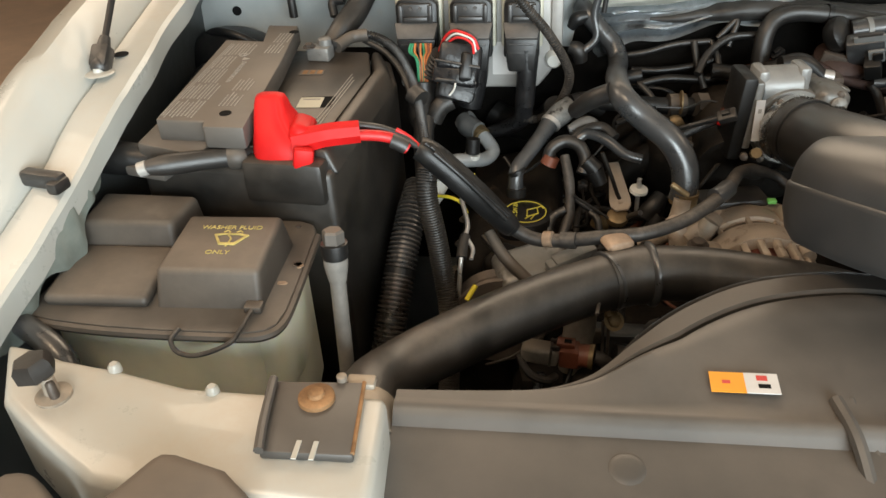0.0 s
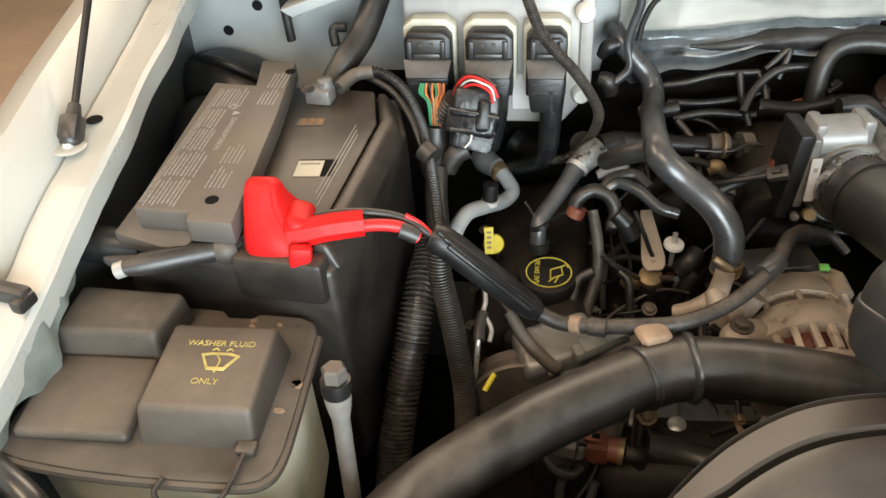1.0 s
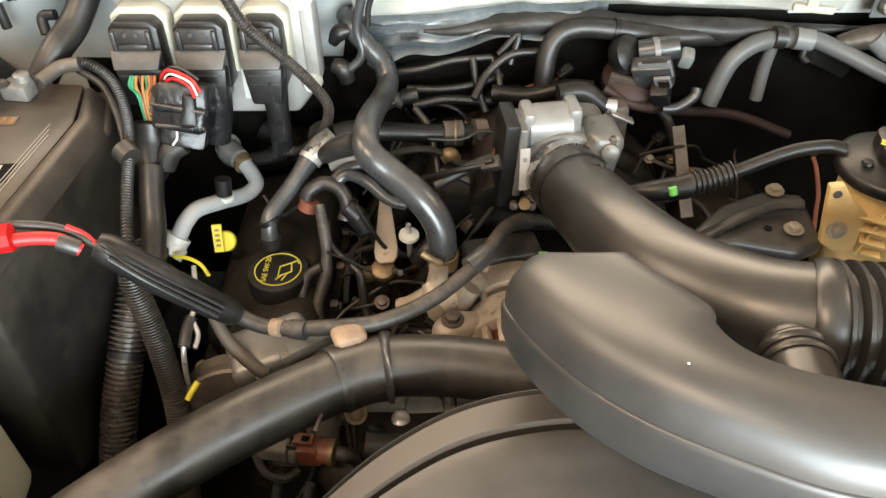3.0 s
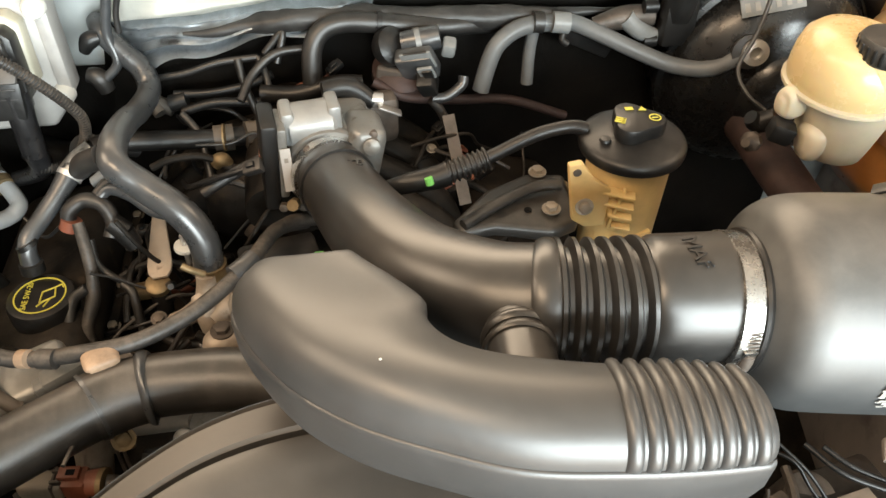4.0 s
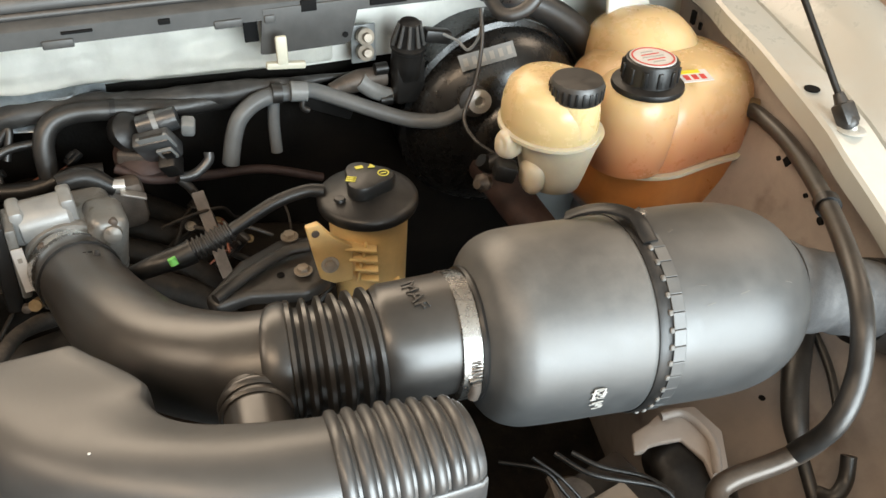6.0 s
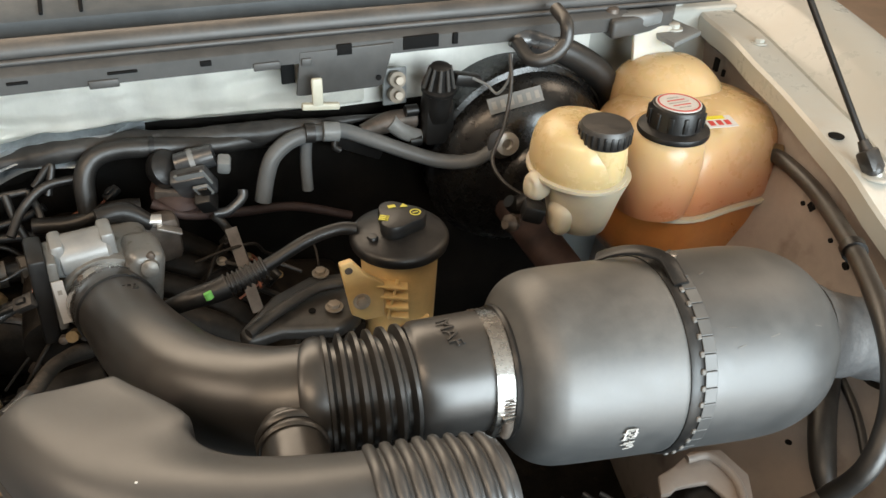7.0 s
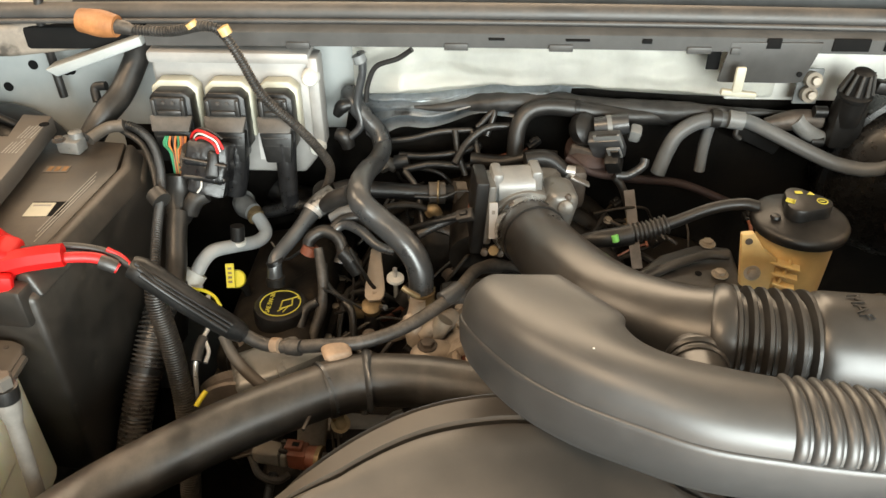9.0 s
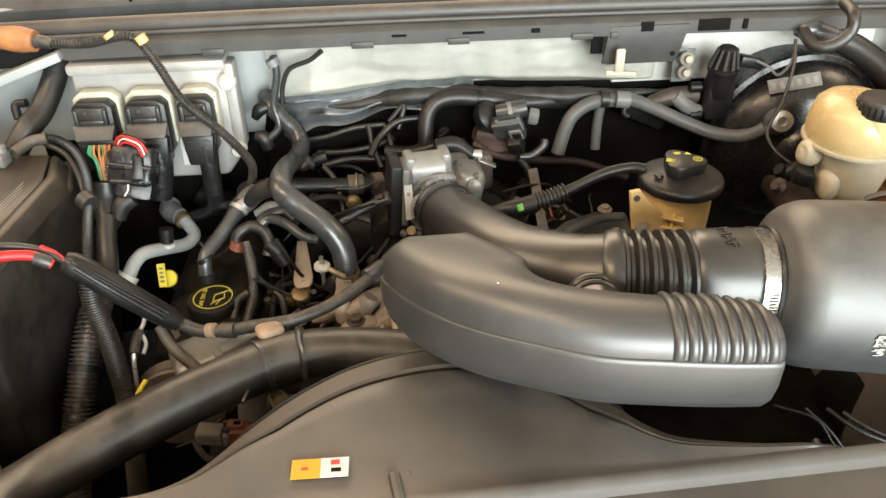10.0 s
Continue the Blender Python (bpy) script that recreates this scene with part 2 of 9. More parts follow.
M_DIRTYALU = material("dirty_aluminium", (0.38, 0.33, 0.27), 0.5, metal=0.3, vary=0.35, scale=30, bump=0.3, dust=0.35, dust_color=(0.23, 0.175, 0.12))
M_STEEL = material("zinc_steel", (0.66, 0.64, 0.61), 0.33, metal=0.65, vary=0.15, scale=40, bump=0.1)
M_BRASS = material("dirty_brass", (0.24, 0.17, 0.085), 0.5, metal=0.6, vary=0.3, scale=50, bump=0.2, dust=0.2)
M_RUST = material("rusty_steel", (0.30, 0.165, 0.075), 0.75, metal=0.2, vary=0.4, scale=60, bump=0.4)
M_ENGINE = material("oily_dark_casting", (0.014, 0.0125, 0.011), 0.55, vary=0.5, scale=18, bump=0.3, dust=0.30, dust_color=(0.065, 0.048, 0.034), spec=0.2, second=(0.05, 0.038, 0.027), second_at=0.6)
M_ACLINE = material("grey_painted_line", (0.46, 0.48, 0.49), 0.45, vary=0.15, scale=30, bump=0.15, dust=0.2)
M_WHITE = material("white_plastic", (0.72, 0.71, 0.66), 0.45, vary=0.08, scale=20, bump=0.03, dust=0.15)
M_PCM = material("white_module_case", (0.37, 0.36, 0.345), 0.45, metal=0.1, vary=0.15, scale=14, bump=0.06, dust=0.2)
M_LABEL = material("paper_label", (0.62, 0.60, 0.58), 0.6, vary=0.06, scale=40, bump=0.0)
M_PRINT = material("pale_print", (0.33, 0.31, 0.28), 0.7, vary=0.1, scale=60, bump=0.0)
M_ORANGE = material("orange_sticker", (0.80, 0.33, 0.03), 0.45, vary=0.05, scale=30, bump=0.0)
M_REDPRINT = material("red_print", (0.55, 0.06, 0.05), 0.5, vary=0.1, scale=60, bump=0.0)
# near-black for print, and for shade painted into holes, gaps and recesses
M_PRINT_AND_SHADE = material("print_and_gap_shade", (0.010, 0.010, 0.010), 0.9, vary=0.1, scale=60, bump=0.0, spec=0.1)
M_FOIL = material("insulation_foil", (0.50, 0.54, 0.57), 0.34, metal=0.35, vary=0.4, scale=11, bump=1.0, grain=70, second=(0.07, 0.07, 0.07), second_at=0.58)
M_FOLD = material("insulation_backing", (0.030, 0.029, 0.028), 0.45, vary=0.5, scale=12, bump=0.9, grain=60, dust=0.3, dust_color=(0.10, 0.09, 0.08), second=(0.16, 0.165, 0.17), second_at=0.62)
M_COWLTOP = material("cowl_top_plastic", (0.060, 0.068, 0.074), 0.42, vary=0.2, scale=10, bump=0.08, dust=0.2, dust_color=(0.13, 0.125, 0.115))
M_BRACKET = material("black_pressed_steel", (0.024, 0.023, 0.022), 0.42, vary=0.3, scale=22, bump=0.1, dust=0.3, dust_color=(0.10, 0.085, 0.07), spec=0.8)
M_PLUGDUST = material("dusty_plug_plastic", (0.07, 0.063, 0.057), 0.45, vary=0.2, scale=30, bump=0.08, dust=0.35, dust_color=(0.17, 0.145, 0.122))
M_MILKY = material("milky_plastic_tab", (0.60, 0.57, 0.50), 0.4, vary=0.08, scale=14, bump=0.03, sss=0.3)
M_PAD = material("white_insulation_pad", (0.88, 0.87, 0.81), 0.55, vary=0.10, scale=12, bump=0.4, grain=90, dust=0.1)
M_GRILLE = material("cowl_plastic", (0.064, 0.063, 0.061), 0.5, vary=0.15, scale=20, bump=0.08, dust=0.14, dust_color=(0.14, 0.13, 0.12))
M_SEAL = material("weatherstrip_rubber", (0.04, 0.039, 0.038), 0.55, vary=0.2, scale=20, bump=0.05, dust=0.15, spec=0.9)
M_GLASS = material("windscreen_glass", (0.03, 0.045, 0.055), 0.06, vary=0.05, scale=4, bump=0.0, rough_vary=0.02, coat=1.0)
M_BROWN = material("brown_connector", (0.22, 0.065, 0.035), 0.45, vary=0.2, scale=40, bump=0.05, dust=0.15)
M_GREYCONN = material("grey_connector", (0.22, 0.23, 0.23), 0.4, vary=0.15, scale=40, bump=0.04, dust=0.15)
M_GREEN = material("green_clip", (0.2, 0.62, 0.15), 0.45, vary=0.1, scale=40)
M_FLOOR = material("garage_floor", (0.74, 0.54, 0.39), 0.6, vary=0.12, scale=2, bump=0.1, grain=40)
M_WALL = material("garage_wall_paint", (0.26, 0.20, 0.15), 0.75, vary=0.06, scale=2, bump=0.08, grain=50)
M_CEIL = material("garage_ceiling_paint", (0.30, 0.28, 0.25), 0.8, vary=0.05, scale=2, bump=0.05, grain=50)

M_EMBOSS = material("worn_embossed_letters", (0.50, 0.41, 0.14), 0.6, vary=0.3, scale=60, bump=0.0)

M_CONDUIT = material("ribbed_conduit_plastic", (0.045, 0.042, 0.039), 0.30, vary=0.3, scale=24, bump=0.08, dust=0.5, dust_color=(0.19, 0.155, 0.125), spec=1.0)
M_LOOM = material("dusty_wire_loom", (0.022, 0.021, 0.020), 0.45, vary=0.35, scale=30, bump=0.2, dust=0.36, dust_color=(0.20, 0.165, 0.135))
M_GRIMY = material("grimy_steel", (0.12, 0.10, 0.085), 0.5, metal=0.4, vary=0.35, scale=40, bump=0.2, dust=0.2, dust_color=(0.16, 0.12, 0.09))
M_CAST = material("pale_cast_housing", (0.50, 0.49, 0.465), 0.45, metal=0.3, vary=0.15, scale=30, bump=0.12, dust=0.25, dust_color=(0.30, 0.25, 0.20))
M_LINER = material("dark_inner_liner", (0.060, 0.066, 0.066), 0.4, vary=0.2, scale=8, bump=0.05, dust=0.15, dust_color=(0.14, 0.12, 0.10))
M_ORANGEPLUG = material("dusty_orange_plug", (0.42, 0.17, 0.06), 0.55, vary=0.3, scale=40, bump=0.1, dust=0.3, dust_color=(0.30, 0.22, 0.15))
M_PALETUBE = material("pale_grey_tube", (0.17, 0.16, 0.145), 0.5, vary=0.2, scale=30, bump=0.08, dust=0.2)
M_TAPE = material("brown_tape", (0.36, 0.25, 0.17), 0.5, vary=0.3, scale=40, bump=0.2)
M_ALT = material("alternator_casting", (0.43, 0.36, 0.29), 0.5, metal=0.25, vary=0.25, scale=30, bump=0.3, dust=0.3, dust_color=(0.30, 0.22, 0.16), second=(0.17, 0.13, 0.10), second_at=0.60)
M_COPPER = material("dull_copper", (0.11, 0.035, 0.025), 0.45, metal=0.4, vary=0.3, scale=60, bump=0.1)
M_PIPE = material("brown_grey_pipe", (0.085, 0.068, 0.055), 0.34, metal=0.3, vary=0.25, scale=30, bump=0.08, dust=0.1, dust_color=(0.14, 0.11, 0.09))
M_VACUUM = material("grey_vacuum_hose", (0.135, 0.140, 0.142), 0.42, vary=0.15, scale=14, bump=0.04, dust=0.15, dust_color=(0.20, 0.18, 0.15))
M_TOOTH = material("scuffed_clip_plastic", (0.13, 0.13, 0.125), 0.5, vary=0.2, scale=40, bump=0.08, dust=0.2)
M_RADHOSE = material("dusty_radiator_hose", (0.020, 0.019, 0.0175), 0.42, vary=0.3, scale=10, bump=0.12, dust=0.34, dust_color=(0.13, 0.108, 0.088), spec=0.9, streak=0.25)
M_RUSTBROWN = material("dark_rusty_iron", (0.050, 0.030, 0.026), 0.6, metal=0.2, vary=0.35, scale=40, bump=0.2)
M_DASH = material("dusty_sound_insulation", (0.011, 0.0095, 0.008), 0.75, vary=0.4, scale=14, bump=0.4, dust=0.25, dust_color=(0.045, 0.034, 0.026), spec=0.15)
M_BOOSTER = material("glossy_black_steel", (0.008, 0.008, 0.008), 0.27, vary=0.3, scale=18, bump=0.06, dust=0.06, dust_color=(0.10, 0.085, 0.07), spec=0.7)
# ---- mesh tools ----
def thing(name, label, category, base, group="", kind=""):
    ob = new(name)
    ob.location = base
    ob.empty_display_size = 0.02
    return tagged(ob, label, category, group, kind)


def part(name, bm, mat, parent=None, label="", smooth=40):
    """Links a bmesh, built in world metres, as one mesh object under a thing or part."""
    me = bpy.data.meshes.new(name)
    bmesh.ops.recalc_face_normals(bm, faces=bm.faces)
    bm.to_mesh(me)
    bm.free()
    me.materials.append(mat)
    if smooth:
        for p in me.polygons:
            p.use_smooth = True
        me.set_sharp_from_angle(angle=radians(smooth))
    ob = new(name, me)
    if parent:
        ob.parent = parent
        root = parent
        where = Vector((0, 0, 0))
        while root:
            where += root.location
            root = root.parent
        ob.location = (0, 0, 0)
        me.transform(Matrix.Translation(-where))
    if label:
        ob["label"] = label
    return ob


def solo(name, bm, mat, label, category, group="", kind="", smooth=40):
    """A thing that is one mesh."""
    return tagged(part(name, bm, mat, None, "", smooth), label, category, group, kind)


def bevel(bm, w, seg=2, angle=30):
    if w > 0:
        bm.normal_update()
        edges = [e for e in bm.edges if len(e.link_faces) == 2 and e.calc_face_angle(0) > radians(angle)]
        bmesh.ops.bevel(bm, geom=edges, offset=w, segments=seg, profile=0.5, affect="EDGES", clamp_overlap=True)
    return bm


def box(c, s, w=0.003, m=None, seg=2, bm=None):
    """A bevelled block about c with sizes s, turned by m about its centre."""
    b = bmesh.new()
    bmesh.ops.create_cube(b, size=1.0, matrix=Matrix.Diagonal((*s, 1)))
    bevel(b, min(w, 0.45 * min(s)), seg)
    b.transform(Matrix.Translation(c) @ (m.to_4x4() if m else Matrix.Identity(4)))
    return merge(bm, b)


def merge(bm, b):
    if bm is None:
        return b
    me = bpy.data.meshes.new("tmp")
    b.to_mesh(me)
    b.free()
    bm.from_mesh(me)
    bpy.data.meshes.remove(me)
    return bm


def rot(rx=0, ry=0, rz=0):
    return Euler((radians(rx), radians(ry), radians(rz))).to_matrix()


def prism(outline, z0, z1, w=0.003, seg=2, m=None, bm=None, top=None):
    """An outline in x, y raised from z0 to z1; top: the outline at z1, if another."""
    b = bmesh.new()
    lo = [b.verts.new((x, y, z0)) for x, y in outline]
    hi = [b.verts.new((x, y, z1)) for x, y in (top or outline)]
    k = len(lo)
    b.faces.new(lo[::-1])
    b.faces.new(hi)
    for i in range(k):
        b.faces.new((lo[i], lo[(i + 1) % k], hi[(i + 1) % k], hi[i]))
    bevel(b, w, seg)
    if m:
        b.transform(m)
    return merge(bm, b)


def smooth_path(points, per=8):
    """Catmull-Rom through points of any dimension."""
    p = [np.array(q, float) for q in points]
    p = [2 * p[0] - p[1]] + p + [2 * p[-1] - p[-2]]
    out = []
    for i in range(1, len(p) - 2):
        for s in range(per):
            t = s / per
            a, b, c, d = p[i - 1 : i + 3]
            out.append(0.5 * (2 * b + (c - a) * t + (2 * a - 5 * b + 4 * c - d) * t * t + (3 * b - a - 3 * c + d) * t**3))
    out.append(p[-2])
    return out


def turns(seg):
    return [2 * math.pi * i / seg for i in range(seg)]


def rings_to_mesh(rings, cap=True, bm=None):
    b = bm or bmesh.new()
    vs = [[b.verts.new(q) for q in r] for r in rings]
    k = len(vs[0])
    for r, s in zip(vs, vs[1:]):
        for i in range(k):
            b.faces.new((r[i], r[(i + 1) % k], s[(i + 1) % k], s[i]))
    if cap:
        b.faces.new(vs[0][::-1])
        b.faces.new(vs[-1])
    return b


def tube(points, radius, seg=14, per=8, rib=0.0, depth=0.0, bm=None, cap=True, lumpy=0.0):
    """A round tube through points. radius: one, or one a point. rib: the pitch of its corrugation, of that depth."""
    rad = radius if isinstance(radius, (list, tuple)) else [radius] * len(points)
    path = smooth_path([(*p, r) for p, r in zip(points, rad)], per)
    if rib > 0:
        xyz = np.array([q[:3] for q in path])
        arc = np.r_[0, np.cumsum(np.linalg.norm(np.diff(xyz, axis=0), axis=1))]
        steps = max(4, int(arc[-1] / rib * 4))
        s = np.linspace(0, arc[-1], steps)
        path = [np.array([np.interp(v, arc, [q[j] for q in path]) for j in range(4)]) for v in s]
        for i, q in enumerate(path):
            q[3] += depth if i % 4 in (1, 2) else -depth
    rings, side = [], None
    for i, q in enumerate(path):
        a, c = path[max(i - 1, 0)][:3], path[min(i + 1, len(path) - 1)][:3]
        d = Vector(c - a).normalized()
        if side is None:
            side = d.orthogonal().normalized()
        side = (side - d * side.dot(d)).normalized()
        up = d.cross(side)
        r = float(q[3])
        if lumpy:
            r *= 1 + lumpy * noise.noise(Vector(q[:3]) * 60)
        rings.append([Vector(q[:3]) + (side * math.cos(v) + up * math.sin(v)) * r for v in turns(seg)])
    return rings_to_mesh(rings, cap, bm)


def lathe(profile, c, axis=(0, 0, 1), seg=32, bm=None, cap=True):
    """(radius, height) pairs spun about an axis through c."""
    turn = Vector((0, 0, 1)).rotation_difference(Vector(axis)).to_matrix().to_4x4()
    m = Matrix.Translation(c) @ turn
    rings = [[m @ Vector((r * math.cos(v), r * math.sin(v), h)) for v in turns(seg)] for r, h in profile]
    return rings_to_mesh(rings, cap, bm)


def ovals(stations, seg=32, power=2.6, per=6, bm=None, ripple=None):
    """A body through stations of (x, y, z, half width, half height), each section standing upright across the way, boxier with power."""
    path = smooth_path(stations, per)
    rings = []
    for i, q in enumerate(path):
        a, c = path[max(i - 1, 0)][:3], path[min(i + 1, len(path) - 1)][:3]
        d = Vector(c - a)
        across = d.cross(Vector((0, 0, 1))).normalized()
        up = across.cross(d).normalized()
        ring = []
        for v in turns(seg):
            cs, sn = math.cos(v), math.sin(v)
            pw = float(q[5]) if len(q) > 5 else power
            u = math.copysign(abs(cs) ** (2 / pw), cs) * float(q[3])
            w = math.copysign(abs(sn) ** (2 / pw), sn) * float(q[4])
            ring.append(Vector(q[:3]) + across * u + up * w)
        rings.append(ring)
    return rings_to_mesh(rings, True, bm)


def hexbolt(c, r=0.007, axis=(0, 0, 1), washer=True):
    b = lathe([(r * 1.5, 0), (r * 1.5, r * 0.25)], c, axis, 20) if washer else None
    return lathe([(r, r * 0.2), (r, r * 0.9), (r * 0.85, r * 1.0)], c, axis, 6, bm=b)


def letters(text, size, m, depth=0.0006):
    cu = bpy.data.curves.new("words", "FONT")
    cu.body, cu.size, cu.extrude, cu.align_x, cu.align_y = text, size, depth, "CENTER", "CENTER"
    ob = bpy.data.objects.new("words", cu)
    me = bpy.data.meshes.new_from_object(ob)
    b = bmesh.new()
    b.from_mesh(me)
    b.transform(m)
    bpy.data.objects.remove(ob)
    bpy.data.curves.remove(cu)
    bpy.data.meshes.remove(me)
    return b


def plane_at(c, right, up):
    """A frame at c whose x runs right and whose y runs up."""
    x = Vector(right).normalized()
    z = x.cross(Vector(up)).normalized()
    y = z.cross(x)
    return Matrix.Translation(c) @ Matrix((x, y, z)).transposed().to_4x4()


def flat(w, h, m, thick=0.0006, bm=None, c=(0, 0)):
    b = bmesh.new()
    bmesh.ops.create_cube(b, size=1.0, matrix=Matrix.Translation((c[0], c[1], thick / 2)) @ Matrix.Diagonal((w, h, thick, 1)))
    b.transform(m)
    return merge(bm, b)


# ---- the garage ----
def room():
    solo("floor", box((0, 0.5, -0.05), (11, 11, 0.1), 0), M_FLOOR, "tan garage floor beyond the fenders", "floor", kind="structure")
    for name, c, s in (("wall_north", (0, 6.1, 1.6), (11, 0.2, 3.4)), ("wall_east", (5.6, 0.5, 1.6), (0.2, 11, 3.4)), ("wall_west", (-5.6, 0.5, 1.6), (0.2, 11, 3.4)),
                       ("wall_south", (0, -5.1, 1.6), (11, 0.2, 3.4))):
        solo(name, box(c, s, 0), M_WALL, "plain warm beige garage wall", "wall", kind="structure")
    solo("ceiling", box((0, 0.5, 3.35), (11.4, 11.4, 0.1), 0), M_CEIL, "plain pale garage ceiling", "ceiling", kind="structure")


room()

# ---- the truck's body round the engine bay ----
truck = thing("truck_body", "white pickup truck front body with open engine bay", "truck", (0, 0.4, 0))

RAIL = [(-0.05, 1.015), (0.08, 1.05), (0.2, 1.095), (0.3, 1.13), (0.4, 1.165), (0.49, 1.183), (0.7, 1.205), (0.95, 1.22)]
INNER = [(-0.05, 0.770), (0.15, 0.752), (0.18, 0.748), (0.226, 0.742), (0.253, 0.739), (0.284, 0.735), (0.318, 0.733), (0.36, 0.735), (0.424, 0.732), (0.48, 0.735), (0.56, 0.744), (0.67, 0.756), (0.80, 0.775), (0.95, 0.80)]


def rail_z(y):
    return float(np.interp(y, [a for a, b in RAIL], [b for a, b in RAIL]))


INNER_DRIVER = [(-0.05, 0.72), (0.15, 0.735), (0.30, 0.757), (0.39, 0.771), (0.465, 0.785), (0.533, 0.799), (0.631, 0.821), (0.74, 0.844), (0.95, 0.87)]


def rail_x(y, side=-1):
    edge = INNER if side < 0 else INNER_DRIVER
    return float(np.interp(y, [a for a, b in edge], [b for a, b in edge]))


def fender(side):
    """The bolted wing: rounded crown, an inward riser, the flat rail and its wavy inner lip."""
    if side < 0:
        section = [(0.15, -0.60), (0.148, -0.30), (0.140, -0.10), (0.124, -0.01), (0.110, 0.022), (0.096, 0.036), (0.072, 0.040), (0.056, 0.030), (0.046, 0.006), (0.041, 0.0), (0.040, -0.006), (0.037, -0.006), (0.036, 0.0)]
    else:
        section = [(0.37, -0.60), (0.34, -0.30), (0.29, -0.10), (0.215, 0.012), (0.170, 0.036), (0.140, 0.042), (0.110, 0.038), (0.092, 0.028), (0.068, 0.006), (0.056, 0.0), (0.055, -0.006), (0.051, -0.006), (0.050, 0.0)]
    section += [(0.0, 0.0), (-0.004, -0.004), (-0.002, -0.03), (0.004, -0.032), (0.008, -0.006), (0.03, -0.010), (section[0][0] - 0.02, -0.60)]
    rings = []
    for y in np.linspace(-0.05, 0.95, 60):
        wave = (0.0009 if side < 0 else 0.0008) * (math.sin(y * 47) + max(-0.5, min(0.9, 1.6 * math.sin(y * 23 + 1))))
        ring = []
        for i, (dx, dz) in enumerate(section):
            lip = wave if 13 <= i <= 17 else 0
            ring.append((side * (rail_x(y, side) + dx + lip), y, rail_z(y) + dz + (0.7 * wave if i in (15, 16) else 0)))
        rings.append(ring)
    return rings_to_mesh(rings)


left_fender = part("fender", fender(-1), M_PAINT, truck, "white front fender with bolted inner rail")
right_fender = part("fender", fender(1), M_PAINT, truck, "white front fender with bolted inner rail")


def apron(side):
    rings = []
    for y in np.linspace(-0.05, 1.0, 30):
        x, z = rail_x(y, side), rail_z(y)
        bulge = 0.03 * math.exp(-((y - 0.62) / 0.18) ** 2)
        if side < 0:
            pts = [(x + 0.012, z - 0.012), (x + 0.016, z - 0.05), (x + 0.030, z - 0.075), (x + 0.034, z - 0.16), (x + 0.030, z - 0.30), (x - 0.02, z - 0.42), (x - 0.12, z - 0.52), (x - 0.12, z - 0.7),
                   (x - 0.10, z - 0.7), (x - 0.00, z - 0.42), (x + 0.045, z - 0.30), (x + 0.05, z - 0.16), (x + 0.045, z - 0.075), (x + 0.03, z - 0.012)]
            rings.append([(side * a, y, b) for a, b in pts])
            continue
        pts = [(x + 0.012, z - 0.012), (x + 0.02, z - 0.07), (x + 0.03 - bulge, z - 0.14), (x - 0.02 - bulge, z - 0.24), (x - 0.09 - bulge, z - 0.33), (x - 0.12, z - 0.50), (x - 0.12, z - 0.7),
               (x - 0.10, z - 0.7), (x - 0.07, z - 0.34), (x + 0.04, z - 0.14), (x + 0.03, z - 0.012)]
        rings.append([(side * a, y, b) for a, b in pts])
    return rings_to_mesh(rings)


part("inner_apron", apron(-1), M_LINER, truck, "dark inner fender panel")
part("inner_apron", apron(1), M_APRON_R, truck, "dusty beige inner fender panel")

def crumpled_flange():
    """The thin hanging flange under the passenger rail, bent in uneven waves."""
    rings = []
    for y in np.linspace(-0.04, 0.80, 150):
        x, z = rail_x(y), rail_z(y)
        w = 0.010 * noise.noise(Vector((y * 16, 2.0, 0.3))) + 0.007 * noise.noise(Vector((y * 42, 7.0, 0.1)))
        fade = min(1.0, max(0.0, (0.40 - y) / 0.08))
        w *= 0.35 + 0.65 * fade
        lead = -0.010 + 0.009 * fade
        low = 0.034 + 0.016 * fade + 0.012 * fade * math.sin(y * 75)
        rings.append([(-x - 0.002, y, z - 0.004), (-x + 0.3 * lead + 0.5 * w, y, z - 0.016), (-x + lead + w, y, z - low), (-x + lead + w - 0.002, y, z - low - 0.001), (-x + 0.3 * lead + 0.5 * w - 0.003, y, z - 0.016), (-x - 0.005, y, z - 0.004)])
    return rings_to_mesh(rings)


part("rail_flange", crumpled_flange(), M_FLANGE_SHADED, truck, "wavy white sheet flange under the rail, coloured as in shade")

# rail holes, bolts and rubber stops
for side, y in ((-1, 0.489), (1, 0.40)):
    part("rail_hole", lathe([(0.008, 0), (0.008, 0.0012)], (side * (rail_x(y, side) + 0.026), y, rail_z(y)), seg=20), M_PRINT_AND_SHADE, truck)
for side, y in ((1, 0.69), (-1, 0.17), (-1, 0.78), (1, 0.24)):
    part("rail_bolt", hexbolt((side * (rail_x(y, side) + 0.03), y, rail_z(y)), 0.007), M_PAINT, truck)

# firewall: painted sheet, foil below, the white quilted pad across
part("firewall", box((0, 0.845, 0.85), (1.66, 0.05, 0.85), 0.004), M_APRON_SHADED, truck, "painted firewall sheet, toned down as in shade")


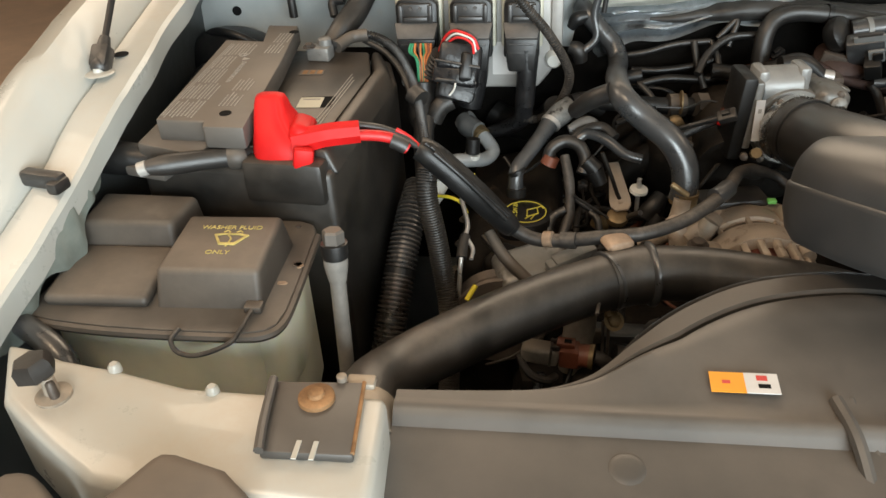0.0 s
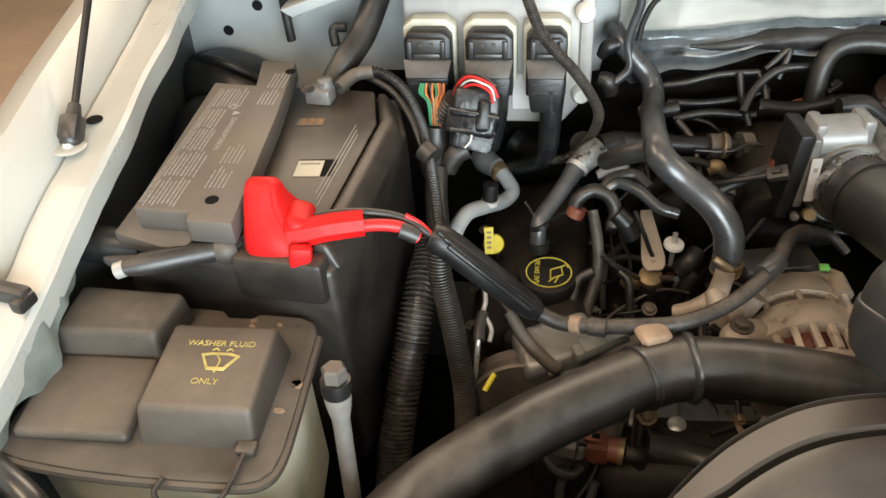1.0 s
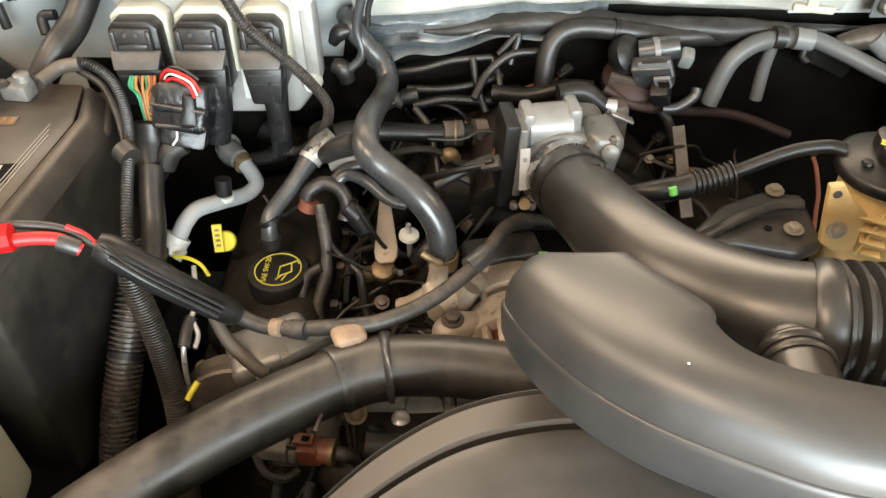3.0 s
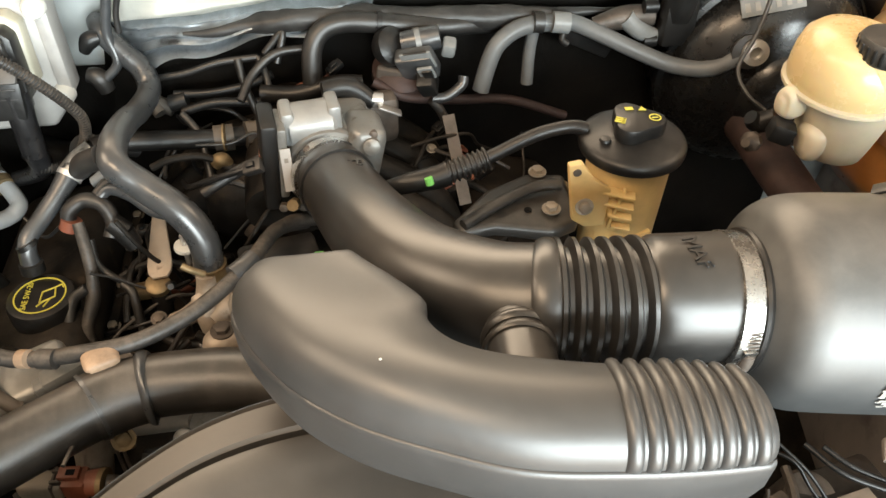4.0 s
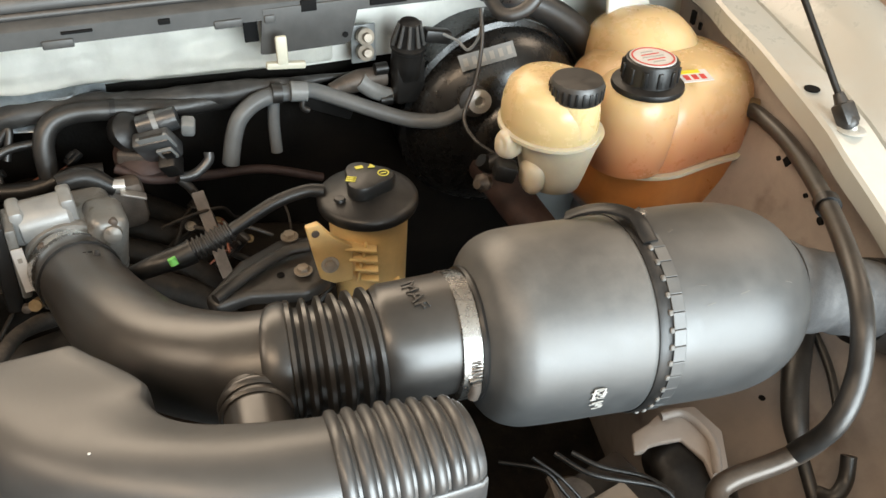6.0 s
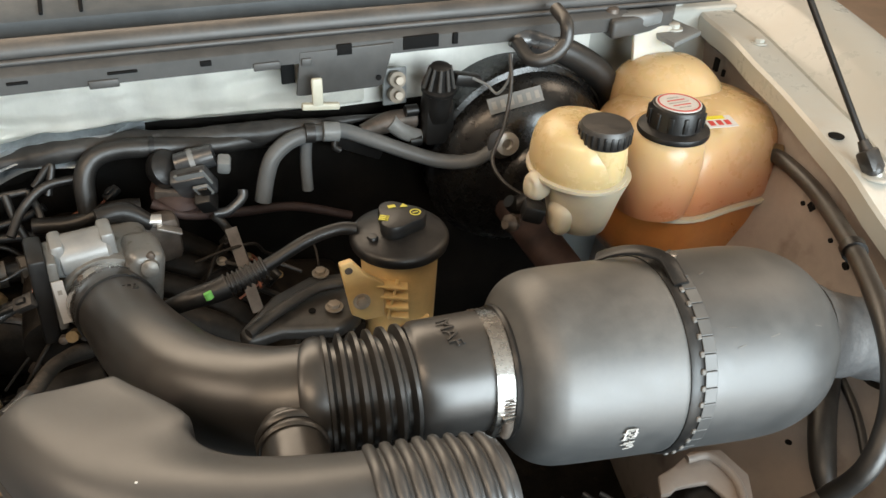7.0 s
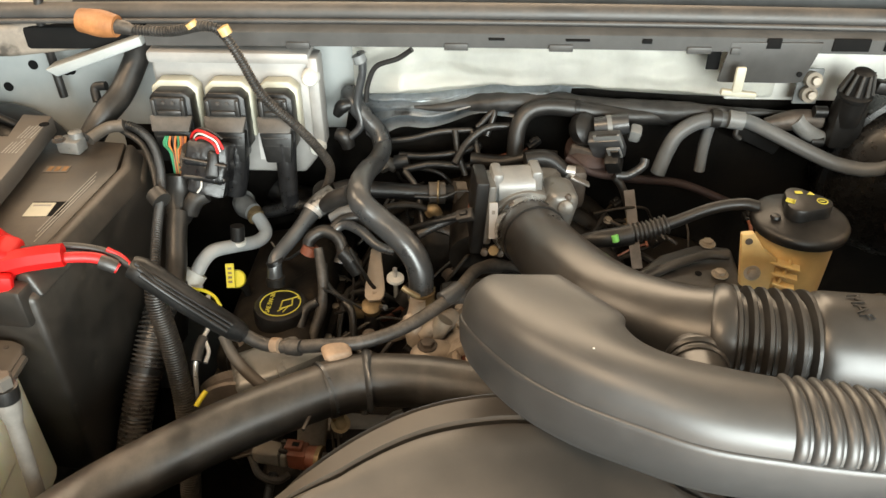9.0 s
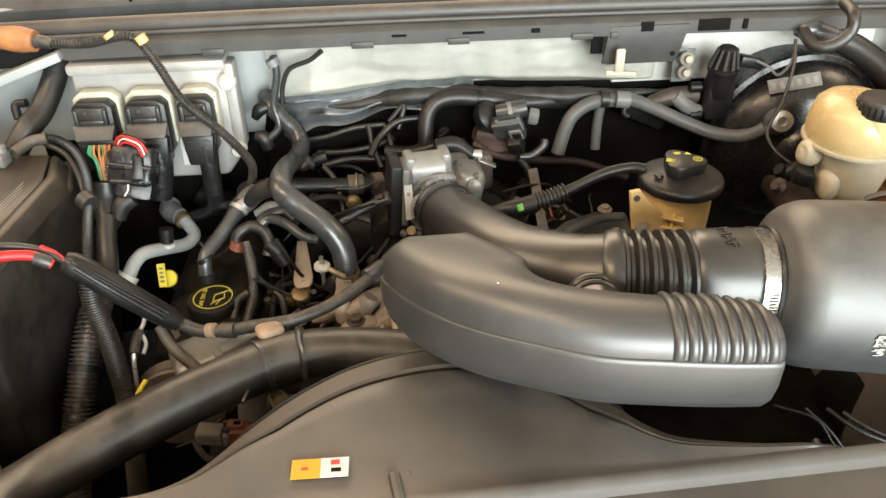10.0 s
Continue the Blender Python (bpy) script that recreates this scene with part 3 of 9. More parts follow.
def quilt(outline_top, outline_low, x0, x1, nx, nz, y0, puff, seed, crease=0.0):
    """A soft sheet between two height curves, thick and uneven."""
    rng = random.Random(seed)
    off = [rng.uniform(0, 9) for _ in range(3)]
    bm = bmesh.new()
    grid = []
    for i in range(nx + 1):
        x = x0 + (x1 - x0) * i / nx
        top, low = outline_top(x), outline_low(x)
        col = []
        for j in range(nz + 1):
            v = j / nz
            edge = min(1, 6 * min(v, 1 - v) + 0.05, 8 * min(i, nx - i) / nx + 0.05)
            n = noise.noise(Vector((x * 9 + off[0], v * 1.4 + off[1], off[2]))) * 0.5 + noise.noise(Vector((x * 30, v * 4, off[1]))) * 0.2 + noise.noise(Vector((x * 5, v * 7, off[0]))) * crease
            col.append(bm.verts.new((x, y0 - puff * edge * (1 + n), low + (top - low) * v)))
        grid.append(col)
    for i in range(nx):
        for j in range(nz):
            bm.faces.new((grid[i][j], grid[i + 1][j], grid[i + 1][j + 1], grid[i][j + 1]))
    bmesh.ops.solidify(bm, geom=bm.faces[:], thickness=0.006)
    return bm


PAD_LOW = [(-0.245, 1.132), (-0.14, 1.135), (-0.083, 1.143), (-0.05, 1.149), (0.046, 1.149), (0.12, 1.143), (0.20, 1.139), (0.335, 1.136)]


def pad_low(x):
    return float(np.interp(x, [p[0] for p in PAD_LOW], [p[1] for p in PAD_LOW]))


part("insulation_pad", quilt(lambda x: 1.245, pad_low, -0.245, 0.335, 110, 40, 0.81, 0.035, 3, 0.10), M_PAD, truck, "quilted white insulation pad on the firewall")
part("heat_shield_foil", quilt(lambda x: pad_low(x) + 0.006, lambda x: 1.062 + 0.05 * max(0.0, min(1.0, (x + 0.22) / 0.16)) + 0.006 * math.sin(60 * x), -0.243, 0.06, 90, 26, 0.818, 0.030, 8, 0.7), M_FOIL, truck, "crinkled silver insulation foil")
rings = []
for x in np.linspace(-0.16, 0.36, 90):
    r = 0.0125 * min(1.0, 0.15 + (x + 0.16) * 9, 0.15 + (0.36 - x) * 6) * (1 + 0.35 * noise.noise(Vector((x * 14, 1.0, 0.0))))
    c = Vector((x, 0.785 + 0.004 * noise.noise(Vector((x * 20, 3.0, 0.0))), pad_low(x) - 0.010 - 0.35 * r))
    rings.append([c + Vector((0, 1.1 * r * math.cos(a), r * math.sin(a) * (1 + 0.25 * noise.noise(Vector((x * 40, math.cos(a), math.sin(a))))))) for a in turns(16)])
part("insulation_fold", rings_to_mesh(rings), M_FOLD, truck, "dark rolled edge of the firewall insulation")

# cowl: lip, weatherstrip, grille panel and the foot of the windscreen
def cowl_y(x):
    return -0.05 * (x / 0.75) ** 2 * -1 * 0.6


def along_cowl(section, x0=-0.86, x1=0.86, n=40):
    rings = []
    for x in np.linspace(x0, x1, n):
        rings.append([(x, y + cowl_y(x), z - 0.02 * (x / 0.8) ** 2) for y, z in section])
    return rings_to_mesh(rings)


part("cowl_lip", along_cowl(x0=-0.50, x1=0.69, section=[(0.742, 1.2335), (0.725, 1.2335), (0.7245, 1.2515), (0.727, 1.2540), (0.745, 1.2575), (0.762, 1.259), (0.79, 1.259), (0.79, 1.2335)]), M_GRILLE, truck, "grey plastic cowl edge with clip notches")
part("weatherstrip", along_cowl([(0.757 + 0.0135 * math.cos(a), 1.2680 + 0.0115 * math.sin(a)) for a in np.linspace(0, 2 * math.pi, 16, endpoint=False)]), M_SEAL, truck, "black rubber hood weatherstrip")
part("strip_bead", along_cowl([(0.7425 + 0.0034 * math.cos(a), 1.2600 + 0.0034 * math.sin(a)) for a in np.linspace(0, 2 * math.pi, 10, endpoint=False)]), M_SEAL, truck)
# black strip painting the shade in the gap behind the weatherstrip
part("cowl_gutter", along_cowl(x0=-0.66, x1=0.70, section=[(0.768, 1.250), (0.800, 1.250), (0.800, 1.244), (0.768, 1.244)]), M_PRINT_AND_SHADE, truck)
part("cowl_grille", along_cowl(x0=-0.66, x1=0.70, section=[(0.798, 1.248), (0.800, 1.282), (0.806, 1.287), (0.88, 1.306), (0.96, 1.338), (0.96, 1.325), (0.88, 1.292), (0.806, 1.24)]), M_COWLTOP, truck, "grey plastic cowl top panel")
for x in (-0.42, -0.14, -0.02, 0.02, 0.30):
    part("cowl_seam", box((x, 0.842 + cowl_y(x), 1.2975 - 0.02 * (x / 0.8) ** 2), (0.004, 0.080, 0.004), 0.001, rot(14.5, 0, 0)), M_PRINT_AND_SHADE, truck)
for x in (-0.30, -0.10, 0.03, 0.20, 0.245):
    part("lip_clip", box((x, 0.7235 + cowl_y(x), 1.2350 - 0.02 * (x / 0.8) ** 2), (0.030 if x != 0.245 else 0.012, 0.004, 0.009), 0.0015), M_GRILLE, truck)
part("windscreen", along_cowl([(0.93, 1.345), (1.45, 1.72), (1.455, 1.715), (0.936, 1.338)], -0.80, 0.80), M_GLASS, truck, "dark tinted foot of the windscreen")
part("cowl_tab", prism([(0.232, 0.001), (0.238, 0.055), (0.350, 0.055), (0.338, 0.003), (0.330, 0.0), (0.240, 0.0)][::-1], 0, 0.004, 0.0012, m=plane_at((0, 0.736, 1.190), (1, 0, 0), (0, -0.10, 1))), M_GRILLE, truck, "grey plastic mounting tab under the cowl")
part("tab_shadow_gap", box((0.226, 0.745, 1.222), (0.016, 0.004, 0.040), 0.001), M_PRINT_AND_SHADE, truck)

hinge = part("hood_hinge", prism([(0.655, 0.752), (0.715, 0.742), (0.742, 0.748), (0.742, 0.766), (0.71, 0.772), (0.66, 0.776)], 1.222, 1.240, 0.005, 3), M_HINGE, truck, "grey-blue steel hood hinge arm")
part("hinge_foot", prism([(0.735, 0.705), (0.800, 0.735), (0.79, 0.79), (0.73, 0.775)], 1.204, 1.212, 0.002), M_HINGE, hinge)
part("hinge_bolt", hexbolt((0.765, 0.752, 1.212), 0.0085), M_PAINT, hinge)
part("hinge_pivot", lathe([(0.010, 0), (0.009, 0.006), (0.005, 0.008)], (0.668, 0.763, 1.240), seg=16), M_GRIMY, hinge)

# radiator support: a white painted beam across the front
support_outline = [(-0.741, 0.158, 1.058), (-0.712, 0.152, 1.058), (-0.681, 0.141, 1.058), (-0.633, 0.133, 1.058), (-0.567, 0.117, 1.058), (-0.499, 0.115, 1.058), (-0.412, 0.117, 1.058), (-0.4075, 0.04, 0),
                   (-0.407, 0.014, 1.058), (-0.478, 0.019, 1.058), (-0.557, 0.017, 1.058), (-0.601, 0.025, 1.058), (-0.659, 0.061, 1.058), (-0.704, 0.092, 1.058)]
part("radiator_support", prism([p[:2] for p in support_outline], 0.97, 1.058, 0.008, 3), M_PAINT, truck, "white painted radiator support beam with bolts")
for side in (-1, 1):
    c = (side * 0.82, 0.42, 0.39)
    wheel = part("wheel", lathe([(0.20, -0.12), (0.33, -0.125), (0.375, -0.10), (0.39, -0.05), (0.39, 0.05), (0.375, 0.10), (0.33, 0.125), (0.20, 0.12)], c, (1, 0, 0), 48), M_RUBBER, truck, "black rubber tyre")
    part("rim", lathe([(0.05, -0.05), (0.19, -0.05), (0.205, -0.09), (0.205, 0.09), (0.19, 0.05), (0.05, 0.05)], c, (1, 0, 0), 36), M_STEEL, wheel)
part("lower_crossmember", box((0, 0.02, 0.72), (1.5, 0.08, 0.5), 0.01), M_BLACK, truck)
part("bay_floor", box((0, 0.4, 0.50), (1.7, 1.0, 0.04), 0.01), M_ENGINE, truck)

# whiter sheet laid on the firewall: its brighter right side, put into colour
part("firewall_flange", box((0.47, 0.815, 1.190), (0.40, 0.014, 0.115), 0.003), M_PAD, truck, "brighter white patch of the firewall below the cowl")
part("dash_insulator", quilt(lambda x: 1.075 if x < -0.25 else 1.142, lambda x: 0.70, -0.60, 0.66, 90, 30, 0.818, 0.014, 5), M_DASH, truck, "black sound insulation on the lower firewall")
part("cowl_corner", prism([(-0.86, 0.80), (-0.66, 0.81), (-0.66, 0.90), (-0.86, 0.90)], 1.20, 1.262, 0.012, 3), M_PAINT, truck, "white painted cowl corner")
part("cowl_corner", prism([(0.60, 0.815), (0.92, 0.80), (0.92, 0.90), (0.60, 0.89)], 1.08, 1.218, 0.010, 3), M_PAINT, truck, "white painted cowl corner")
part("cowl_end", prism([(0.655, 0.735), (0.76, 0.752), (0.80, 0.80), (0.66, 0.80)], 1.212, 1.238, 0.006, 3), M_GRILLE, truck, "grey plastic cowl end")
for p, r in (((0.790, 0.461, 1.091), 0.007), ((0.790, 0.474, 1.088), 0.003), ((0.780, 0.382, 1.060), 0.005), ((0.785, 0.416, 1.072), 0.003)):
    part("panel_hole", lathe([(r, -0.0015), (r, 0.0015)], p, (-0.97, 0.17, -0.13), 4 if r > 0.006 else 14), M_PRINT_AND_SHADE, truck)
for p, s in (((0.844, 0.739, 1.156), (0.004, 0.011, 0.019)), ((0.842, 0.719, 1.151), (0.004, 0.006, 0.010)), ((0.848, 0.752, 1.178), (0.004, 0.030, 0.008))):
    part("panel_slot", box(p, s, 0.001, rot(0, 0, -10)), M_PRINT_AND_SHADE, truck)
part("rail_slot", lathe([(0.009, 0), (0.009, 0.0012)], (0.80, 0.47, 1.1795), seg=20), M_PRINT_AND_SHADE, truck)

# cowl panel notches and the pressed step in the rail
for x, w, h in ((0.385, 0.045, 0.016), (0.290, 0.018, 0.013), (0.430, 0.007, 0.014), (0.135, 0.012, 0.006), (0.05, 0.03, 0.003), (-0.05, 0.02, 0.003)):
    part("cowl_notch", box((x, 0.7238 + cowl_y(x), 1.2455 - 0.02 * (x / 0.8) ** 2), (w, 0.004, h), 0.001), M_PRINT_AND_SHADE, truck)
part("cowl_corner", prism([(-0.90, 0.755), (-0.70, 0.762), (-0.60, 0.800), (-0.48, 0.805), (-0.48, 0.84), (-0.90, 0.84)], 1.196, 1.240, 0.008, 3), M_GRIME, truck, "stained dusty cowl corner panel")
part("corner_flange", prism([(-0.655, 0.0), (-0.515, 0.048), (-0.512, 0.036), (-0.640, -0.010)][::-1], 0, 0.030, 0.002, 2, m=plane_at((0, 0.785, 1.183), (1, 0, 0), (0, 0, 1))), M_APRON_SHADED, truck, "pale folded sheet flange")
# solid black block that paints the shade of the corner's recess
part("corner_recess", prism([(-0.70, 0.770), (-0.53, 0.776), (-0.53, 0.80), (-0.70, 0.80)], 1.205, 1.236, 0.004), M_PRINT_AND_SHADE, truck)
# ---- front: radiator cover and the parts on the radiator support ----
def radiator_cover():
    t = thing("radiator_cover", "dark grey moulded plastic radiator and fan shroud cover with warning sticker", "engine cover", (0, 0.13, 0.95))
    back = [(-0.43, 0.154), (-0.345, 0.158), (-0.295, 0.164), (-0.262, 0.180), (-0.240, 0.203), (-0.220, 0.228), (-0.178, 0.272), (-0.124, 0.309), (-0.068, 0.328), (-0.010, 0.333), (0.05, 0.318), (0.10, 0.275), (0.135, 0.238), (0.163, 0.206),
            (0.188, 0.189), (0.22, 0.181), (0.26, 0.174), (0.31, 0.170), (0.36, 0.156), (0.50, 0.150)]
    sm = smooth_path(back, 6)
    xs, ys = [p[0] for p in sm], [p[1] for p in sm]
    bm = bmesh.new()
    grid = []
    for x in np.linspace(-0.413, 0.385, 140):
        yb = float(np.interp(x, xs, ys))
        yf = 0.146 + 0.05 * max(0.0, x + 0.05)
        h = max(0.0, yb - 0.160)
        k = min(1, h * 14)
        col = [bm.verts.new((x, yb + 0.004, 0.90)), bm.verts.new((x, yb + 0.003, 1.012 + 0.015 * k))]
        rim = min(0.042, h * 0.40)
        for u, dz in ((0.0, -0.008), (0.10, -0.001), (0.84, 0.006), (0.93, 0.004), (0.98, -0.006), (1.08, -0.006), (1.13, 0.008), (1.3, 0.010)):
            col.append(bm.verts.new((x, yb - rim * u, 1.027 + dz * k + 0.02 * h)))
        ylast = yb - rim * 1.3
        for v in np.linspace(0.15, 1.0, 8):
            y = ylast + (yf - ylast) * v
            col.append(bm.verts.new((x, min(y, ylast), 1.027 + 0.02 * h * (1 - v) + 0.010 * k * (1 - v))))
        for dy, dz in ((-0.004, 0.0012), (-0.008, 0.0012), (-0.012, -0.0005), (-0.016, -0.005), (-0.021, -0.010), (-0.06, -0.014), (-0.11, -0.020), (-0.16, -0.032), (-0.21, -0.06), (-0.21, -0.12)):
            col.append(bm.verts.new((x, yf + dy, 1.027 + dz)))
        grid.append(col)
    for a, b in zip(grid, grid[1:]):
        for j in range(len(a) - 1):
            bm.faces.new((a[j], b[j], b[j + 1], a[j + 1]))
    part("cover_shell", bm, M_COVER, t, smooth=35)
    m = plane_at((-0.143, 0.1720, 1.0345), (0.049, -0.001, 0.001), (0, 1, 0.105))
    st = part("warning_sticker", flat(0.026, 0.020, m, 0.0008, c=(-0.013, 0)), M_ORANGE, t, "orange and white warning sticker")
    part("sticker_white", flat(0.025, 0.020, m, 0.0009, c=(0.0125, 0)), M_LABEL, st)
    part("print_bar", flat(0.008, 0.005, m, 0.0012, c=(0.013, 0.005)), M_REDPRINT, st)
    part("print_bar", flat(0.009, 0.004, m, 0.0012, c=(0.014, -0.003)), M_PRINT_AND_SHADE, st)
    part("print_bar", flat(0.006, 0.003, m, 0.0012, c=(-0.014, 0.0)), M_REDPRINT, st)
    c = (-0.236, 0.098, 1.008)
    part("moulded_boss", lathe([(0.015, -0.006), (0.0135, 0.0), (0.0115, 0.0010), (0.0080, 0.0014), (0.002, 0.0015)], (c[0], c[1], 1.0145), (0, -0.12, 1), 24), M_COVER, t)
    a, b = (-0.078, 0.163, 1.030), (-0.067, 0.095, 1.006)
    part("edge_clip", tube([a, ((a[0] + b[0]) / 2, (a[1] + b[1]) / 2, 1.026), b], 0.0055, 8), M_COVER, t)
    part("edge_clip", tube([(a[0] + 0.013, a[1] + 0.004, 1.028), (b[0] + 0.016, b[1], b[2])], 0.0025, 8), M_COVER, t)
    return t


radiator_cover()


def support_bracket():
    t = thing("latch_bracket", "black flat steel bracket with rusty bolt on the radiator support", "bracket", (-0.47, 0.08, 1.058))
    o = [p[:2] for p in ((-0.497, 0.118, 1.066), (-0.429, 0.121, 1.066), (-0.423, 0.051, 1.066), (-0.488, 0.050, 1.066))]
    part("plate", prism(o, 1.058, 1.066, 0.002), M_COVER, t)
    part("side_edge", tube([(-0.429, 0.121, 1.0655), (-0.4235, 0.053, 1.0655)], 0.0016, 8), M_RUST, t)
    part("mount_tab", box((-0.433, 0.127, 1.060), (0.022, 0.012, 0.006), 0.002), M_DIRTYALU, t)
    a, b, c = (-0.496, 0.116, 1.070), (-0.491, 0.075, 1.070), (-0.486, 0.047, 1.070)
    part("raised_edge", tube([a, b, c], 0.0035, 8), M_COVER, t)
    p = (-0.460, 0.101, 1.068)
    part("bolt", lathe([(0.0135, -0.002), (0.0133, 0.0012), (0.012, 0.002), (0.0065, 0.0026), (0.0058, 0.006), (0.003, 0.007)], p, seg=24), M_RUST, t, "rusty flanged bolt")
    q = (-0.456, 0.053, 1.066)
    for dx in (-0.006, 0.006):
        part("slot", box((q[0] + dx, q[1], 1.0664), (0.0035, 0.016, 0.001), 0), M_PAINT, t)
    part("stud", lathe([(0.004, -0.012), (0.004, 0.002), (0.0025, 0.003)], (-0.446, 0.122, 1.068), seg=12), M_DIRTYALU, t)
    return t


support_bracket()


def headlamp_mount(name, pts, z0, z1):
    return prism([p[:2] for p in pts], z0, z1, 0.012, 3)


solo("headlamp_housing", headlamp_mount("h", ((-0.548, 0.039, 1.085), (-0.499, 0.025, 1.085), (-0.474, 0.005, 1.075), (-0.47, -0.06, 0), (-0.61, -0.06, 0), (-0.574, -0.011, 1.085)), 0.95, 1.082), M_GREYCAP, "dark grey plastic headlamp housing behind the grille", "headlamp housing")
solo("grille_support", headlamp_mount("g", ((-0.676, 0.042, 1.050), (-0.654, 0.042, 1.050), (-0.622, 0.018, 1.050), (-0.62, -0.07, 0), (-0.72, -0.07, 0)), 0.94, 1.045), M_GREYCAP, "dark grey plastic grille support piece", "grille part")


def hood_bumper():
    t = thing("hood_bumper", "black rubber hood stop on a zinc stud on the white beam", "hood stop", (-0.664, 0.098, 1.058))
    p = (-0.664, 0.098, 1.058)
    part("stud_plate", lathe([(0.0135, 0), (0.0135, 0.0025), (0.009, 0.004), (0.006, 0.005), (0.005, 0.02)], p, seg=20), M_DIRTYALU, t)
    part("rubber_head", lathe([(0.013, 0.018), (0.0155, 0.020), (0.0155, 0.030), (0.012, 0.034)], (p[0] - 0.006, p[1] + 0.003, p[2]), (-0.15, 0, 1), seg=6), M_RUBBER, t)
    part("stud_tip", lathe([(0.004, 0.0), (0.0035, 0.014), (0.002, 0.016)], (p[0] + 0.004, p[1] - 0.004, p[2] + 0.003), seg=10), M_GRIMY, t)
    for px in ((-0.631, 0.130, 1.059), (-0.544, 0.111, 1.059)):
        part("plug", lathe([(0.0055, -0.003), (0.005, 0.0025), (0.003, 0.005)], px, seg=14), M_PAINT, truck)
    return t


hood_bumper()


def edge_stop(p):
    t = thing("fender_stop", "dark grey rubber hood stop clipped to the fender rail", "hood stop", p)
    part("pad", box((p[0], p[1], p[2] + 0.008), (0.045, 0.014, 0.016), 0.004, rot(0, 0, -12)), M_RUBBER, t)
    part("foot", box((p[0] + 0.018, p[1] - 0.008, p[2] + 0.006), (0.012, 0.02, 0.012), 0.003, rot(0, 0, -12)), M_RUBBER, t)
    return t


edge_stop((-0.757, 0.293, 1.128))


def gas_strut(side, foot, head):
    t = thing("gas_strut", "black hood gas strut on a ball stud at the fender rail", "gas strut", foot)
    f, h = Vector(foot), Vector(head)
    d = (h - f).normalized()
    part("ball_stud", lathe([(0.016, 0), (0.014, 0.0012), (0.009, 0.0015), (0.006, 0.002), (0.0045, 0.006)], foot, seg=24), M_PAINT, t)
    part("socket_cup", lathe([(0.004, -0.009), (0.009, -0.005), (0.0105, 0.0), (0.009, 0.006)], f + d * 0.008, d, 16), M_RUBBER, t)
    sk = part("socket", box(f + d * 0.018, (0.020, 0.018, 0.026), 0.004, Vector((0, 0, 1)).rotation_difference(d).to_matrix()), M_RUBBER, t)
    part("socket_neck", tube([f + d * 0.024, f + d * 0.042], [0.0085, 0.0055], 12, 3), M_RUBBER, sk)
    part("rod", tube([f + d * 0.04, f + d * 0.2, f + d * 0.60], 0.0036, 12), M_BLACK, t)
    part("cylinder", tube([f + d * 0.60, f + d * 0.62, h], [0.008, 0.0095, 0.0095], 14), M_BLACK, t)
    return t


gas_strut(-1, (-0.768, 0.447, 1.178), (-0.768, 0.957, 1.64))
gas_strut(1, (0.795, 0.40, 1.166), (0.70, 0.83, 1.66))


